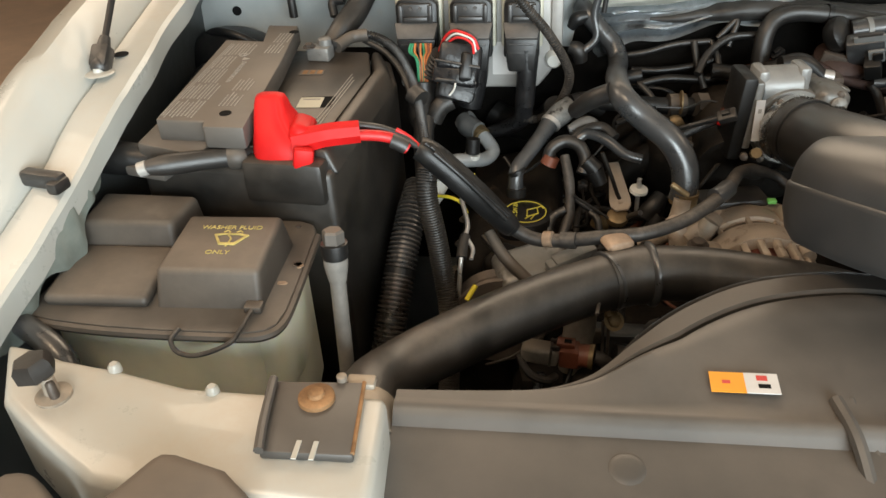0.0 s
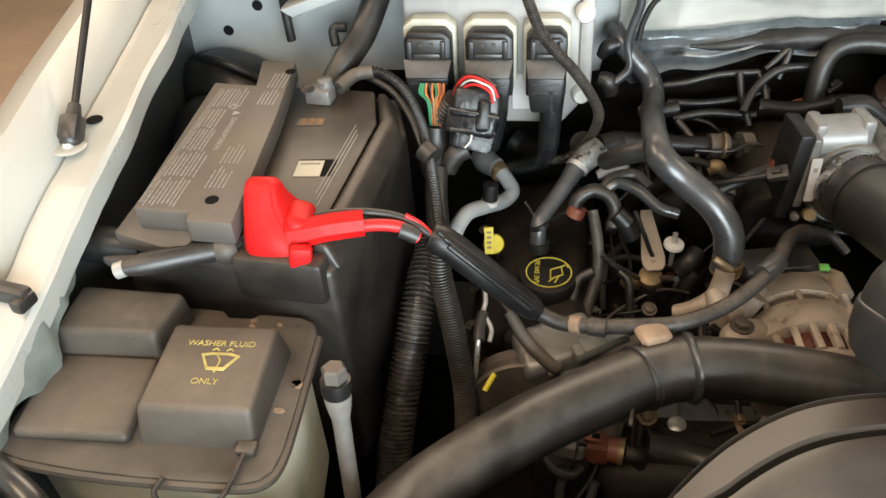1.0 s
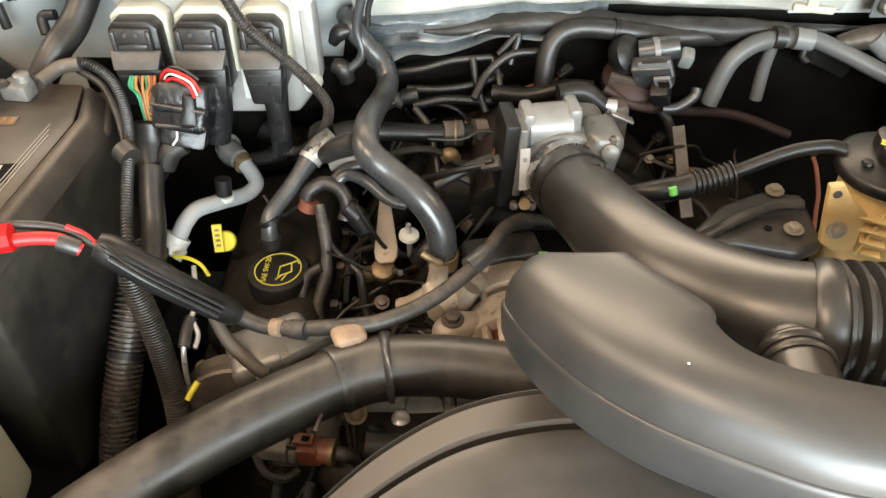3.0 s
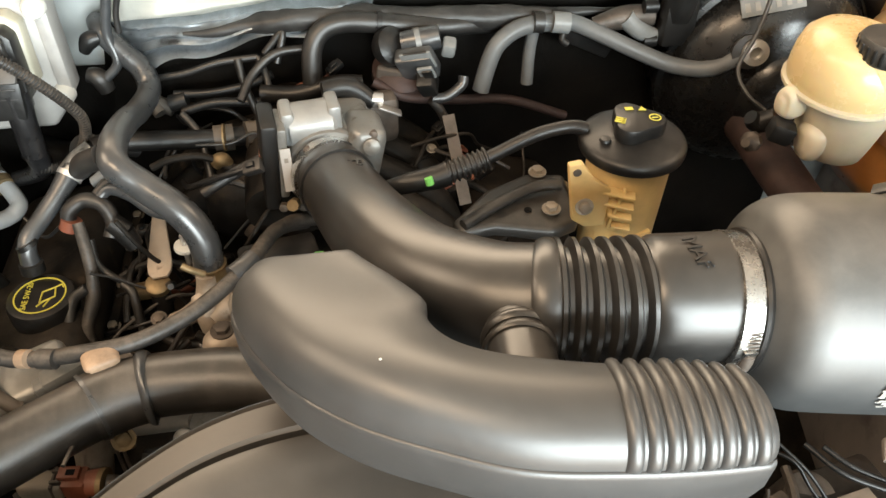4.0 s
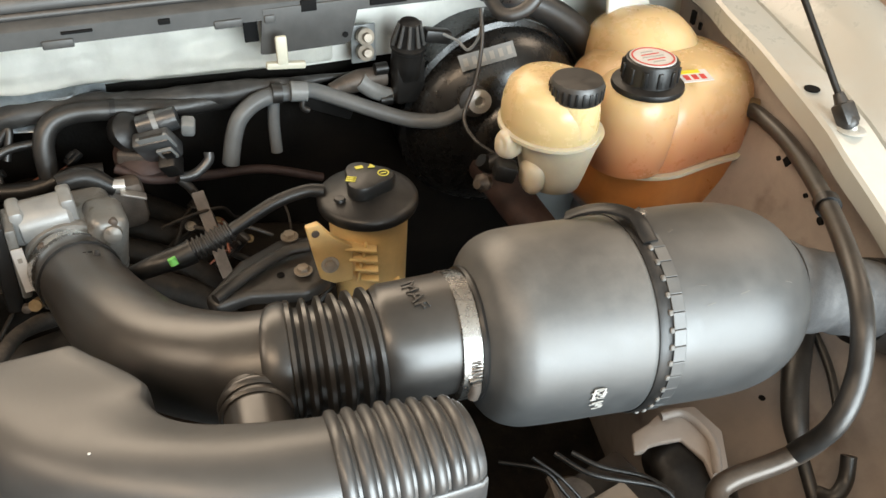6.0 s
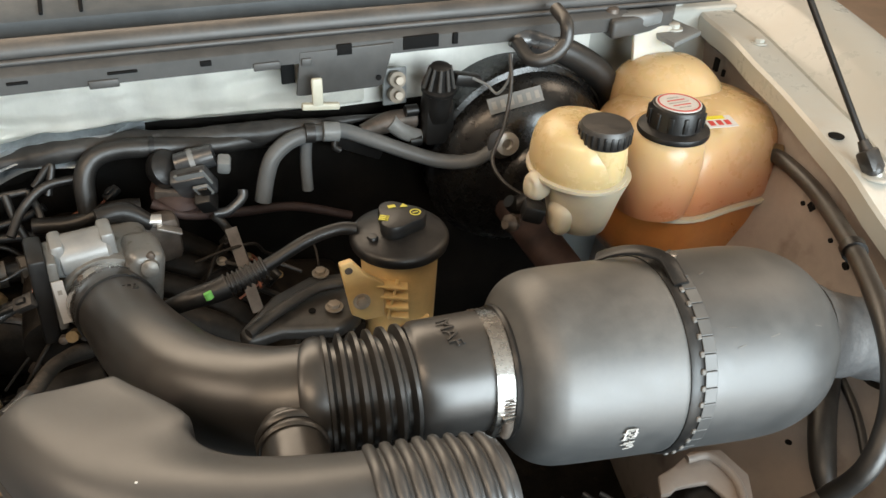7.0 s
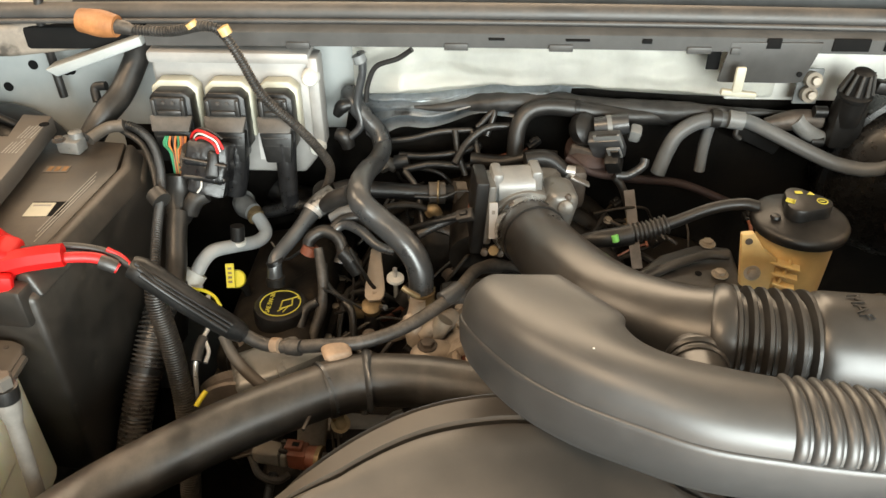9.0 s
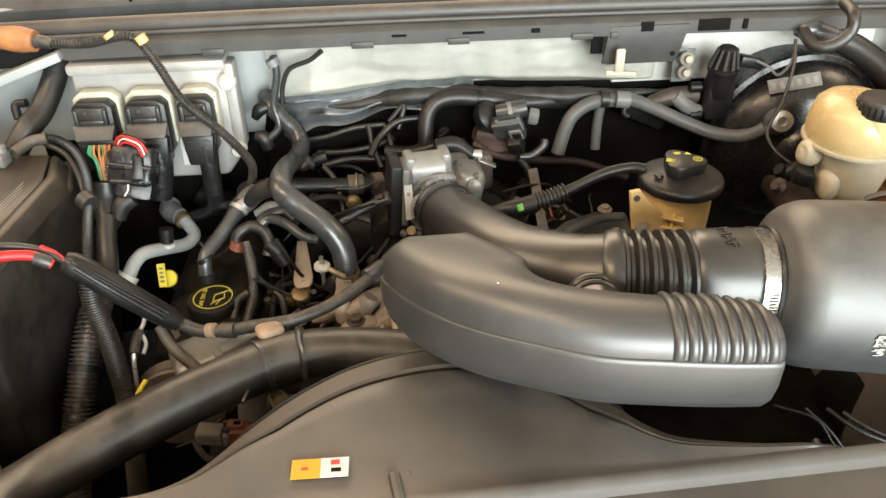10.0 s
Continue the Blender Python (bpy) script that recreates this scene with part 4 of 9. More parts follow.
# ---- washer fluid tank ----
def washer_tank():
    t = thing("washer_tank", "translucent washer fluid tank with dusty black top", "fluid tank", (-0.63, 0.27, 0.88))
    body = [(-0.750, 0.222), (-0.70, 0.205), (-0.56, 0.194), (-0.535, 0.205), (-0.527, 0.25), (-0.54, 0.355), (-0.74, 0.37)]
    part("tank_body", prism(body, 0.86, 1.045, 0.016, 3), M_WASHER, t, "cloudy translucent plastic body")
    part("tank_shoulder", prism([(-0.57, 0.20), (-0.525, 0.205), (-0.519, 0.24), (-0.526, 0.30), (-0.57, 0.30)], 0.96, 1.043, 0.01, 3), M_WASHER, t)
    plate = [(-0.755, 0.201), (-0.72, 0.194), (-0.674, 0.189), (-0.623, 0.187), (-0.569, 0.187), (-0.543, 0.188), (-0.530, 0.192), (-0.522, 0.201), (-0.519, 0.22), (-0.520, 0.26), (-0.524, 0.345), (-0.530, 0.360), (-0.545, 0.366),
             (-0.585, 0.368), (-0.59, 0.362), (-0.612, 0.362), (-0.62, 0.37), (-0.75, 0.378)]
    part("top_plate", prism(plate, 1.041, 1.052, 0.004, 2), M_DUSTY, t)
    part("plate_lip", tube([(x, y, 1.0455) for x, y in plate[:11]], 0.0045, 8, 4), M_DUSTY, t)
    part("rear_block", prism([(-0.750, 0.292), (-0.648, 0.296), (-0.642, 0.360), (-0.750, 0.366)], 1.05, 1.084, 0.006, 4, top=[(-0.745, 0.304), (-0.652, 0.306), (-0.646, 0.358), (-0.747, 0.362)]), M_DUSTY, t)
    part("side_block", prism([(-0.740, 0.212), (-0.642, 0.214), (-0.650, 0.298), (-0.750, 0.298)], 1.05, 1.063, 0.006, 3), M_DUSTY, t)
    cap = part("filler_cap", prism([(-0.637, 0.214), (-0.540, 0.217), (-0.540, 0.325), (-0.641, 0.325)], 1.046, 1.0862, 0.0055, 4,
                                   top=[(-0.633, 0.226), (-0.541, 0.229), (-0.546, 0.319), (-0.637, 0.317)]), M_DUSTY, t, "dusty black washer fluid filler cover")
    part("cap_lettering", letters("WASHER FLUID", 0.0084, plane_at((-0.587, 0.295, 1.0860), (1, 0.02, 0), (0, 1, 0)), 0.0008), M_EMBOSS, cap, "raised yellowish lettering", smooth=0)
    part("cap_lettering", letters("ONLY", 0.0084, plane_at((-0.587, 0.254, 1.0860), (1, 0.02, 0), (0, 1, 0)), 0.0008), M_EMBOSS, cap, "raised yellowish lettering", smooth=0)
    c0 = (-0.583, 0.274, 1.0864)
    fan = [(-0.0165, 0.008), (-0.008, 0.0105), (0.008, 0.0105), (0.0165, 0.008), (0.0075, -0.008), (-0.0075, -0.008)]
    outline = [(c0[0] + x, c0[1] + y) for x, y in fan]
    inside = [(c0[0] + x * 0.82, c0[1] + 0.0008 + y * 0.74) for x, y in fan]
    part("washer_symbol", rings_to_mesh([[(x, y, z) for x, y in ring] for ring, z in ((outline, c0[2] - 0.001), (outline, c0[2] + 0.0010), (inside, c0[2] + 0.0010), (inside, c0[2] - 0.001))], False), M_EMBOSS, cap, "raised windscreen washer symbol", smooth=20)
    part("symbol_spray", tube([(c0[0], c0[1] - 0.010, c0[2]), (c0[0] + 0.001, c0[1] + 0.002, c0[2]), (c0[0] - 0.004, c0[1] + 0.009, c0[2])], 0.0009, 6, 4), M_EMBOSS, cap)
    for s in (-1, 1):
        part("symbol_drop", tube([(c0[0] + s * 0.003, c0[1] + 0.013, c0[2]), (c0[0] + s * 0.006, c0[1] + 0.0155, c0[2]), (c0[0] + s * 0.009, c0[1] + 0.013, c0[2])], 0.0008, 6, 4), M_EMBOSS, cap)
    part("cap_tether", tube([(-0.546, 0.215, 1.057), (-0.547, 0.200, 1.057), (-0.549, 0.186, 1.055), (-0.556, 0.174, 1.050), (-0.582, 0.170, 1.040), (-0.600, 0.171, 1.041), (-0.607, 0.177, 1.049), (-0.602, 0.186, 1.055)], 0.0022, 8), M_LOOM, t)
    part("tether_foot", box((-0.546, 0.216, 1.0565), (0.016, 0.012, 0.007), 0.002), M_DUSTY, t)
    rng = random.Random(6)
    for k in range(13):
        c = (rng.uniform(-0.60, -0.53), rng.uniform(0.332, 0.358)) if k < 9 else (rng.uniform(-0.533, -0.524), rng.uniform(0.25, 0.33))
        r = rng.uniform(0.0015, 0.0050)
        o = [(c[0] + r * rng.uniform(0.6, 1.3) * math.cos(a), c[1] + r * rng.uniform(0.6, 1.2) * math.sin(a)) for a in turns(7)]
        part("mud_flake", prism(o, 1.0518, 1.0530, 0), M_TAPE if k % 3 else M_GRIMY, t)
    return t


washer_tank()


def dipstick_tube():
    a, b = (-0.478, 0.252, 1.112), (-0.477, 0.235, 0.988)
    t = thing("filler_tube", "pale grey tube with black hexagonal cap", "dipstick tube", b)
    u = Vector(a)
    d = (Vector(b) - u).normalized()
    part("tube", tube([u + d * 0.045, Vector(b), Vector(b) + d * 0.12], [0.0072, 0.0070, 0.007], 14), M_PALETUBE, t)
    part("collar", tube([u + d * 0.020, u + d * 0.030, u + d * 0.036, u + d * 0.047], [0.0108, 0.0106, 0.0098, 0.0078], 16), M_PALETUBE, t)
    cap = part("cap", lathe([(0.0110, -0.004), (0.0118, 0.0), (0.0118, 0.010), (0.0100, 0.0105)], u + d * 0.020, -d, 20), M_BLACK, t)
    part("hex_head", lathe([(0.0098, 0.010), (0.0098, 0.0205), (0.0080, 0.0225)], u + d * 0.020, -d, 6), M_GREYCAP, cap, smooth=20)
    return t


dipstick_tube()


# ---- battery ----
def battery():
    t = thing("battery", "large black car battery with dusty top", "battery", (-0.60, 0.52, 0.88))
    part("case", prism([(-0.715, 0.385), (-0.505, 0.365), (-0.478, 0.61), (-0.50, 0.685), (-0.72, 0.70)], 0.84, 1.105, 0.008, 3, top=[(-0.715, 0.385), (-0.508, 0.368), (-0.482, 0.61), (-0.503, 0.685), (-0.72, 0.70)]), M_BATTERY, t)
    part("top_lid", prism([(-0.70, 0.39), (-0.530, 0.385), (-0.511, 0.60), (-0.528, 0.675), (-0.70, 0.69)], 1.10, 1.119, 0.004, 2), M_BATTERY, t)
    part("side_ridge", prism([(-0.533, 0.381), (-0.502, 0.377), (-0.482, 0.60), (-0.502, 0.668), (-0.528, 0.672), (-0.513, 0.60)], 1.098, 1.124, 0.006, 3, top=[(-0.527, 0.383), (-0.514, 0.382), (-0.494, 0.60), (-0.512, 0.660), (-0.521, 0.662), (-0.506, 0.60)]), M_BATTERY, t)
    part("front_step", prism([(-0.60, 0.368), (-0.515, 0.36), (-0.512, 0.384), (-0.60, 0.392)], 1.07, 1.117, 0.006, 2), M_BATTERY, t)
    m = plane_at((-0.563, 0.508, 1.1192), (1, 0.05, 0), (0, 1, 0))
    part("label_recess", flat(0.040, 0.030, m, 0.0004, c=(0.006, 0.002)), M_PRINT_AND_SHADE, t)
    part("paper_label", flat(0.027, 0.028, m, 0.0008), M_IVORY, t, "cream paper label")
    part("label_print", flat(0.020, 0.003, m, 0.0012, c=(0, 0.008)), M_PRINT, t)
    m2 = plane_at((-0.585, 0.60, 1.1192), (1, 0.05, 0), (0, 1, 0))
    lb = part("brand_label", flat(0.03, 0.016, m2, 0.0007), M_DUSTY, t, "worn brown and orange label")
    for k in range(3):
        part("print_mark", flat(0.006, 0.011, m2, 0.0011, c=(-0.008 + 0.009 * k, 0)), M_RUST, lb)
    for k in range(3):
        mm = plane_at((-0.533 - 0.003 * k, 0.51 + 0.01 * k, 1.1193), (0.09, 1, 0), (-1, 0.09, 0))
        part("print_line", flat(0.13, 0.0012, mm, 0.0005), M_PRINT, t)
    term = part("negative_terminal", box((-0.585, 0.648, 1.128), (0.030, 0.022, 0.018), 0.003, rot(0, 0, -8)), M_THROTTLE, t, "dull lead battery clamp")
    part("clamp_bolt", hexbolt((-0.597, 0.643, 1.136), 0.0055), M_GRIMY, term)
    part("clamp_bolt", lathe([(0.009, 0), (0.0085, 0.014), (0.006, 0.016)], (-0.579, 0.652, 1.130), seg=16), M_THROTTLE, term)
    part("tray_corner", box((-0.70, 0.385, 1.10), (0.05, 0.03, 0.012), 0.003, rot(0, 0, -15)), M_GREYCAP, t)
    return t


battery()


def battery_cover():
    t = thing("battery_hold_down", "grey plastic battery cover bar printed with warnings, on the battery", "battery cover", (-0.64, 0.52, 1.118))
    o = [(-0.689, 0.392), (-0.637, 0.389), (-0.634, 0.376), (-0.591, 0.374), (-0.606, 0.560), (-0.620, 0.684), (-0.662, 0.688), (-0.650, 0.625), (-0.700, 0.632)]
    part("bar", prism(o, 1.127, 1.151, 0.003, 2), M_GREYCAP, t)
    part("lower_flange", prism([(-0.712, 0.385), (-0.66, 0.368), (-0.635, 0.366), (-0.63, 0.62), (-0.71, 0.63)], 1.112, 1.128, 0.003), M_GREYCAP, t)
    for p in ((-0.6205, 0.407), (-0.6185, 0.657)):
        part("bolt_hole", lathe([(0.0062, 0), (0.0062, 0.0008)], (*p, 1.151), seg=18), M_PRINT_AND_SHADE, t)
    rng = random.Random(4)
    def line(x, y0, y1, w=0.0016):
        bm, y = None, y0
        while y < y1 - 0.001:
            step = min(rng.uniform(0.003, 0.011), y1 - y)
            bm = flat(step * 0.84, w * rng.uniform(0.7, 1.0), plane_at((x, y + step / 2, 1.1511), (0, 1, 0), (-1, 0, 0)), 0.0004, bm)
            y += step
        part("print_line", bm, M_PRINT, t)
    for y0, n in ((0.397, 8), (0.442, 8), (0.487, 6), (0.530, 5), (0.573, 8)):
        for k in range(n):
            x = -0.681 + 0.0041 * k
            line(x + rng.uniform(-0.0004, 0.0004), y0 + rng.uniform(-0.002, 0.003), y0 + 0.045 * rng.uniform(0.8, 1.0))
    line(-0.6865, 0.40, 0.615, 0.0010)
    line(-0.684, 0.40, 0.615, 0.0010)
    a, b = Vector((-0.649, 0.551, 1.151)), Vector((-0.648, 0.491, 1.151))
    part("danger_lettering", letters("DANGER/POISON", (a - b).length / 7.6, plane_at((a + b) / 2, b - a, (1, 0, 0)), 0.0003), M_PRINT, t, smooth=0)
    tri = Vector((-0.650, 0.562, 1.151))
    part("warning_triangle", prism([(tri.x - 0.004, tri.y - 0.004), (tri.x - 0.004, tri.y + 0.004), (tri.x + 0.004, tri.y)], 1.1511, 1.1515, 0), M_PRINT, t)
    for cy, r in ((0.575, 0.0052),):
        part("print_ring", rings_to_mesh([[(-0.658 + q * math.cos(a), cy + q * math.sin(a), zz) for a in turns(20)] for q, zz in ((r, 1.1511), (r, 1.1516), (r * 0.75, 1.1516), (r * 0.75, 1.1511))], False), M_PRINT, t)
    for y0 in (0.425, 0.466, 0.580, 0.618):
        for k in range(5):
            line(-0.634 + 0.0042 * k, y0, y0 + rng.uniform(0.024, 0.038))
    return t


battery_cover()


def terminal_boot():
    t = thing("positive_terminal_boot", "bright red rubber boot over the battery's positive terminal", "terminal cover", (-0.565, 0.40, 1.118))
    rings = []
    for cx, cy, z, hx, hy in ((-0.574, 0.398, 1.108, 0.0290, 0.0300), (-0.574, 0.398, 1.118, 0.0300, 0.0305), (-0.576, 0.400, 1.130, 0.0270, 0.0280), (-0.582, 0.403, 1.140, 0.0205, 0.0230),
                              (-0.5855, 0.406, 1.150, 0.0172, 0.0175), (-0.5865, 0.408, 1.159, 0.0158, 0.0125), (-0.587, 0.409, 1.165, 0.0140, 0.0085), (-0.587, 0.409, 1.1675, 0.0090, 0.0045)):
        ring = []
        for a in turns(40):
            cs, sn = math.cos(a), math.sin(a)
            pinch = 1 - 0.18 * math.exp(-((a - 5.1) / 0.25) ** 2) * min(1, (z - 1.108) * 40)
            ring.append((cx + math.copysign(abs(cs) ** 0.5, cs) * hx * pinch, cy + math.copysign(abs(sn) ** 0.5, sn) * hy * pinch, z))
        rings.append(ring)
    part("hood", rings_to_mesh(rings), M_RED, t, smooth=50)
    part("wing", box((-0.556, 0.397, 1.130), (0.026, 0.040, 0.030), 0.009, rot(0, 24, 8), 3), M_RED, t)
    part("snout", tube([(-0.560, 0.385, 1.126), (-0.535, 0.388, 1.131), (-0.520, 0.392, 1.132), (-0.497, 0.398, 1.132)], [0.015, 0.0125, 0.0125, 0.0120], 8), M_RED, t)
    part("tab", box((-0.548, 0.366, 1.118), (0.02, 0.012, 0.022), 0.004, rot(0, 10, 15)), M_RED, t)
    t.location = (-0.551, 0.404, 1.121)
    return t


terminal_boot()


def wiring(name, label, runs, base):
    t = thing(name, label, "cable", base)
    for run in runs:
        pts, r, mat = run[:3]
        rib = run[3] if len(run) > 3 else 0.0
        most = max(r) if isinstance(r, list) else r
        part(run[4] if len(run) > 4 else "cable", tube(pts, r, 10 if most < 0.006 else 16 if most < 0.02 else 24, 8, rib, 0.14 * most if rib else 0), mat, t)
    return t


wiring("battery_cables", "red and black battery cables with taped conduit running to the alternator", [
    ([(-0.498, 0.397, 1.132), (-0.476, 0.408, 1.128), (-0.454, 0.414, 1.122), (-0.438, 0.414, 1.110)], 0.0058, M_REDWIRE, 0, "red_cable"),
    ([(-0.545, 0.40, 1.136), (-0.512, 0.414, 1.135), (-0.479, 0.421, 1.132), (-0.452, 0.426, 1.122), (-0.427, 0.421, 1.108)], 0.0040, M_RUBBER, 0, "black_cable"),
    ([(-0.451, 0.426, 1.126), (-0.438, 0.426, 1.117), (-0.425, 0.419, 1.108)], 0.0028, M_REDWIRE, 0, "red_wire"),
    ([(-0.454, 0.413, 1.120), (-0.447, 0.413, 1.117), (-0.440, 0.414, 1.112)], 0.0075, M_RUBBER, 0, "tape_wrap"),
    ([(-0.429, 0.423, 1.107), (-0.414, 0.422, 1.098), (-0.377, 0.424, 1.060), (-0.340, 0.439, 1.010), (-0.331, 0.441, 1.000)], [0.012, 0.0145, 0.0145, 0.013, 0.010], M_BLACK, 0, "conduit"),
    ([(-0.420, 0.416, 1.116), (-0.392, 0.413, 1.092), (-0.335, 0.425, 1.028)], 0.0026, M_BLACK, 0, "conduit_edge"),
    ([(-0.409, 0.399, 1.114), (-0.380, 0.398, 1.086), (-0.338, 0.412, 1.030)], 0.0026, M_BLACK, 0, "conduit_edge"),
    ([(-0.413, 0.406, 1.117), (-0.385, 0.403, 1.091), (-0.336, 0.417, 1.031)], 0.0022, M_BLACK, 0, "conduit_edge"),
    ([(-0.339, 0.445, 1.002), (-0.308, 0.437, 0.990), (-0.274, 0.432, 0.992), (-0.236, 0.425, 1.002), (-0.193, 0.430, 1.004), (-0.150, 0.453, 1.006), (-0.117, 0.482, 1.010), (-0.092, 0.514, 1.012), (-0.067, 0.562, 1.010), (-0.038, 0.596, 0.990)], 0.0078, M_LOOM, 0, "loom"),
    ([(-0.297, 0.434, 0.992), (-0.288, 0.431, 0.994)], 0.0088, M_TAPE, 0, "tape_wrap"),
    ([(-0.279, 0.430, 0.994), (-0.263, 0.426, 0.996)], 0.0094, M_LOOM, 0, "tape_wrap"),
    ([(-0.108, 0.497, 1.012), (-0.099, 0.505, 1.013), (-0.089, 0.518, 1.013)], 0.0105, M_HOSE_GREY, 0, "tape_wrap"),
    ([(-0.062, 0.569, 1.008), (-0.044, 0.587, 1.000), (-0.013, 0.599, 0.985), (0.007, 0.589, 0.970)], [0.0075, 0.008, 0.006, 0.005], M_LOOM, 0, "loom_end"),
], (-0.35, 0.42, 1.0))
wiring("ground_cable", "black ground cable from the negative battery clamp", [
    ([(-0.57, 0.655, 1.135), (-0.557, 0.677, 1.135), (-0.528, 0.691, 1.135), (-0.496, 0.674, 1.125), (-0.472, 0.635, 1.110), (-0.455, 0.585, 1.100), (-0.438, 0.515, 1.088), (-0.427, 0.468, 1.070), (-0.422, 0.454, 1.050)], 0.0054, M_RUBBER, 0.0036, "loom"),
    ([(-0.536, 0.687, 1.130), (-0.506, 0.670, 1.120), (-0.479, 0.629, 1.110), (-0.462, 0.592, 1.095)], 0.004, M_RUBBER, 0, "cable"),
    ([(-0.565, 0.655, 1.132), (-0.551, 0.680, 1.136), (-0.530, 0.685, 1.138)], 0.0078, M_DUSTY, 0, "crimp"),
    ([(-0.456, 0.571, 1.105), (-0.445, 0.562, 1.100)], 0.012, M_RUBBER, 0, "tape_wrap"),
], (-0.48, 0.6, 1.0))
wiring("starter_loom", "dusty braided loom and ribbed conduit beside the battery", [
    ([(-0.427, 0.467, 1.060), (-0.428, 0.453, 1.035), (-0.418, 0.439, 0.990), (-0.410, 0.424, 0.950), (-0.402, 0.402, 0.910), (-0.401, 0.381, 0.860), (-0.403, 0.357, 0.800)], 0.0108, M_LOOM, 0.0030, "loom"),
], (-0.42, 0.4, 0.9))
wiring("air_conduit", "large ribbed black conduit hose", [
    ([(-0.454, 0.559, 0.985), (-0.460, 0.503, 0.965), (-0.468, 0.454, 0.920), (-0.476, 0.413, 0.870), (-0.483, 0.385, 0.820), (-0.486, 0.353, 0.770)], 0.0168, M_CONDUIT, 0.0054, "conduit"),
    ([(-0.467, 0.459, 0.926), (-0.468, 0.454, 0.921)], 0.0192, M_BLACK, 0, "tie_band"),
    ([(-0.475, 0.422, 0.879), (-0.476, 0.416, 0.874)], 0.0192, M_BLACK, 0, "tie_band"),
], (-0.44, 0.4, 0.85))
wiring("starter_cable", "black cable with pale sleeve end running to the battery tray", [
    ([(-0.691, 0.342, 1.120), (-0.683, 0.344, 1.122)], 0.0075, M_CAST, 0, "sleeve_end"),
    ([(-0.687, 0.344, 1.121), (-0.666, 0.354, 1.120), (-0.633, 0.370, 1.118), (-0.610, 0.383, 1.115)], [0.007, 0.0105, 0.010, 0.010], M_RUBBER, 0, "sleeve"),
    ([(-0.615, 0.381, 1.115), (-0.607, 0.383, 1.115), (-0.602, 0.387, 1.115)], [0.012, 0.013, 0.012], M_DUSTY, 0, "tape_wrap"),
    ([(-0.607, 0.383, 1.115), (-0.596, 0.396, 1.112)], 0.009, M_RUBBER, 0, "cable"),
    ([(-0.775, 0.401, 1.100), (-0.736, 0.395, 1.105), (-0.693, 0.393, 1.105)], [0.014, 0.018, 0.012], M_BLACK, 0, "duct_end"),
], (-0.62, 0.39, 1.09))
wiring("gear_cable", "thin gear cable with plated end beside the engine", [
    ([(-0.397, 0.521, 0.990), (-0.386, 0.480, 0.980), (-0.388, 0.453, 0.975), (-0.390, 0.428, 0.960), (-0.394, 0.417, 0.900)], 0.0028, M_STEEL, 0, "inner_wire"),
    ([(-0.387, 0.460, 0.976), (-0.389, 0.446, 0.972), (-0.389, 0.431, 0.965)], 0.0062, M_RUBBER, 0, "sleeve"),
    ([(-0.384, 0.456, 0.975), (-0.377, 0.443, 0.970), (-0.378, 0.430, 0.965)], 0.0025, M_STEEL, 0, "clip"),
    ([(-0.371, 0.400, 0.950), (-0.376, 0.392, 0.945), (-0.380, 0.386, 0.940)], 0.003, M_YELLOW, 0, "yellow_tie"),
    ([(-0.432, 0.555, 0.974), (-0.414, 0.550, 0.975), (-0.400, 0.545, 0.970), (-0.392, 0.540, 0.958)], 0.0022, M_YELLOW, 0, "yellow_band"),
], (-0.38, 0.43, 0.95))

wiring("corner_hose", "grey worn hose in the corner behind the beam", [
    ([(-0.800, 0.232, 1.040), (-0.781, 0.209, 1.045), (-0.742, 0.188, 1.045), (-0.706, 0.168, 1.035), (-0.690, 0.155, 1.00)], 0.011, M_HOSE_GREY, 0, "hose"),
], (-0.74, 0.19, 1.03))
# ---- black ducts between fender and battery ----
def cabin_duct():
    t = thing("cabin_duct", "black plastic duct shell between the fender and the battery", "air duct", (-0.74, 0.66, 0.9))
    part("shell", ovals([(-0.80, 0.80, 1.02, 0.03, 0.05), (-0.77, 0.775, 1.04, 0.05, 0.075), (-0.73, 0.765, 1.04, 0.055, 0.075), (-0.69, 0.76, 1.02, 0.04, 0.06), (-0.66, 0.76, 1.0, 0.02, 0.03)], 32, 2.6, 6), M_BLACK, t)
    part("front_lobe", ovals([(-0.755, 0.73, 1.00, 0.03, 0.06), (-0.752, 0.68, 1.02, 0.036, 0.08), (-0.742, 0.63, 1.01, 0.032, 0.075), (-0.735, 0.58, 0.98, 0.015, 0.04)], 28, 2.6, 6), M_BLACK, t)
    part("rim", tube([(-0.80, 0.79, 1.10), (-0.76, 0.75, 1.122), (-0.72, 0.735, 1.118), (-0.68, 0.74, 1.09)], 0.006, 10), M_BLACK, t)
    return t


cabin_duct()

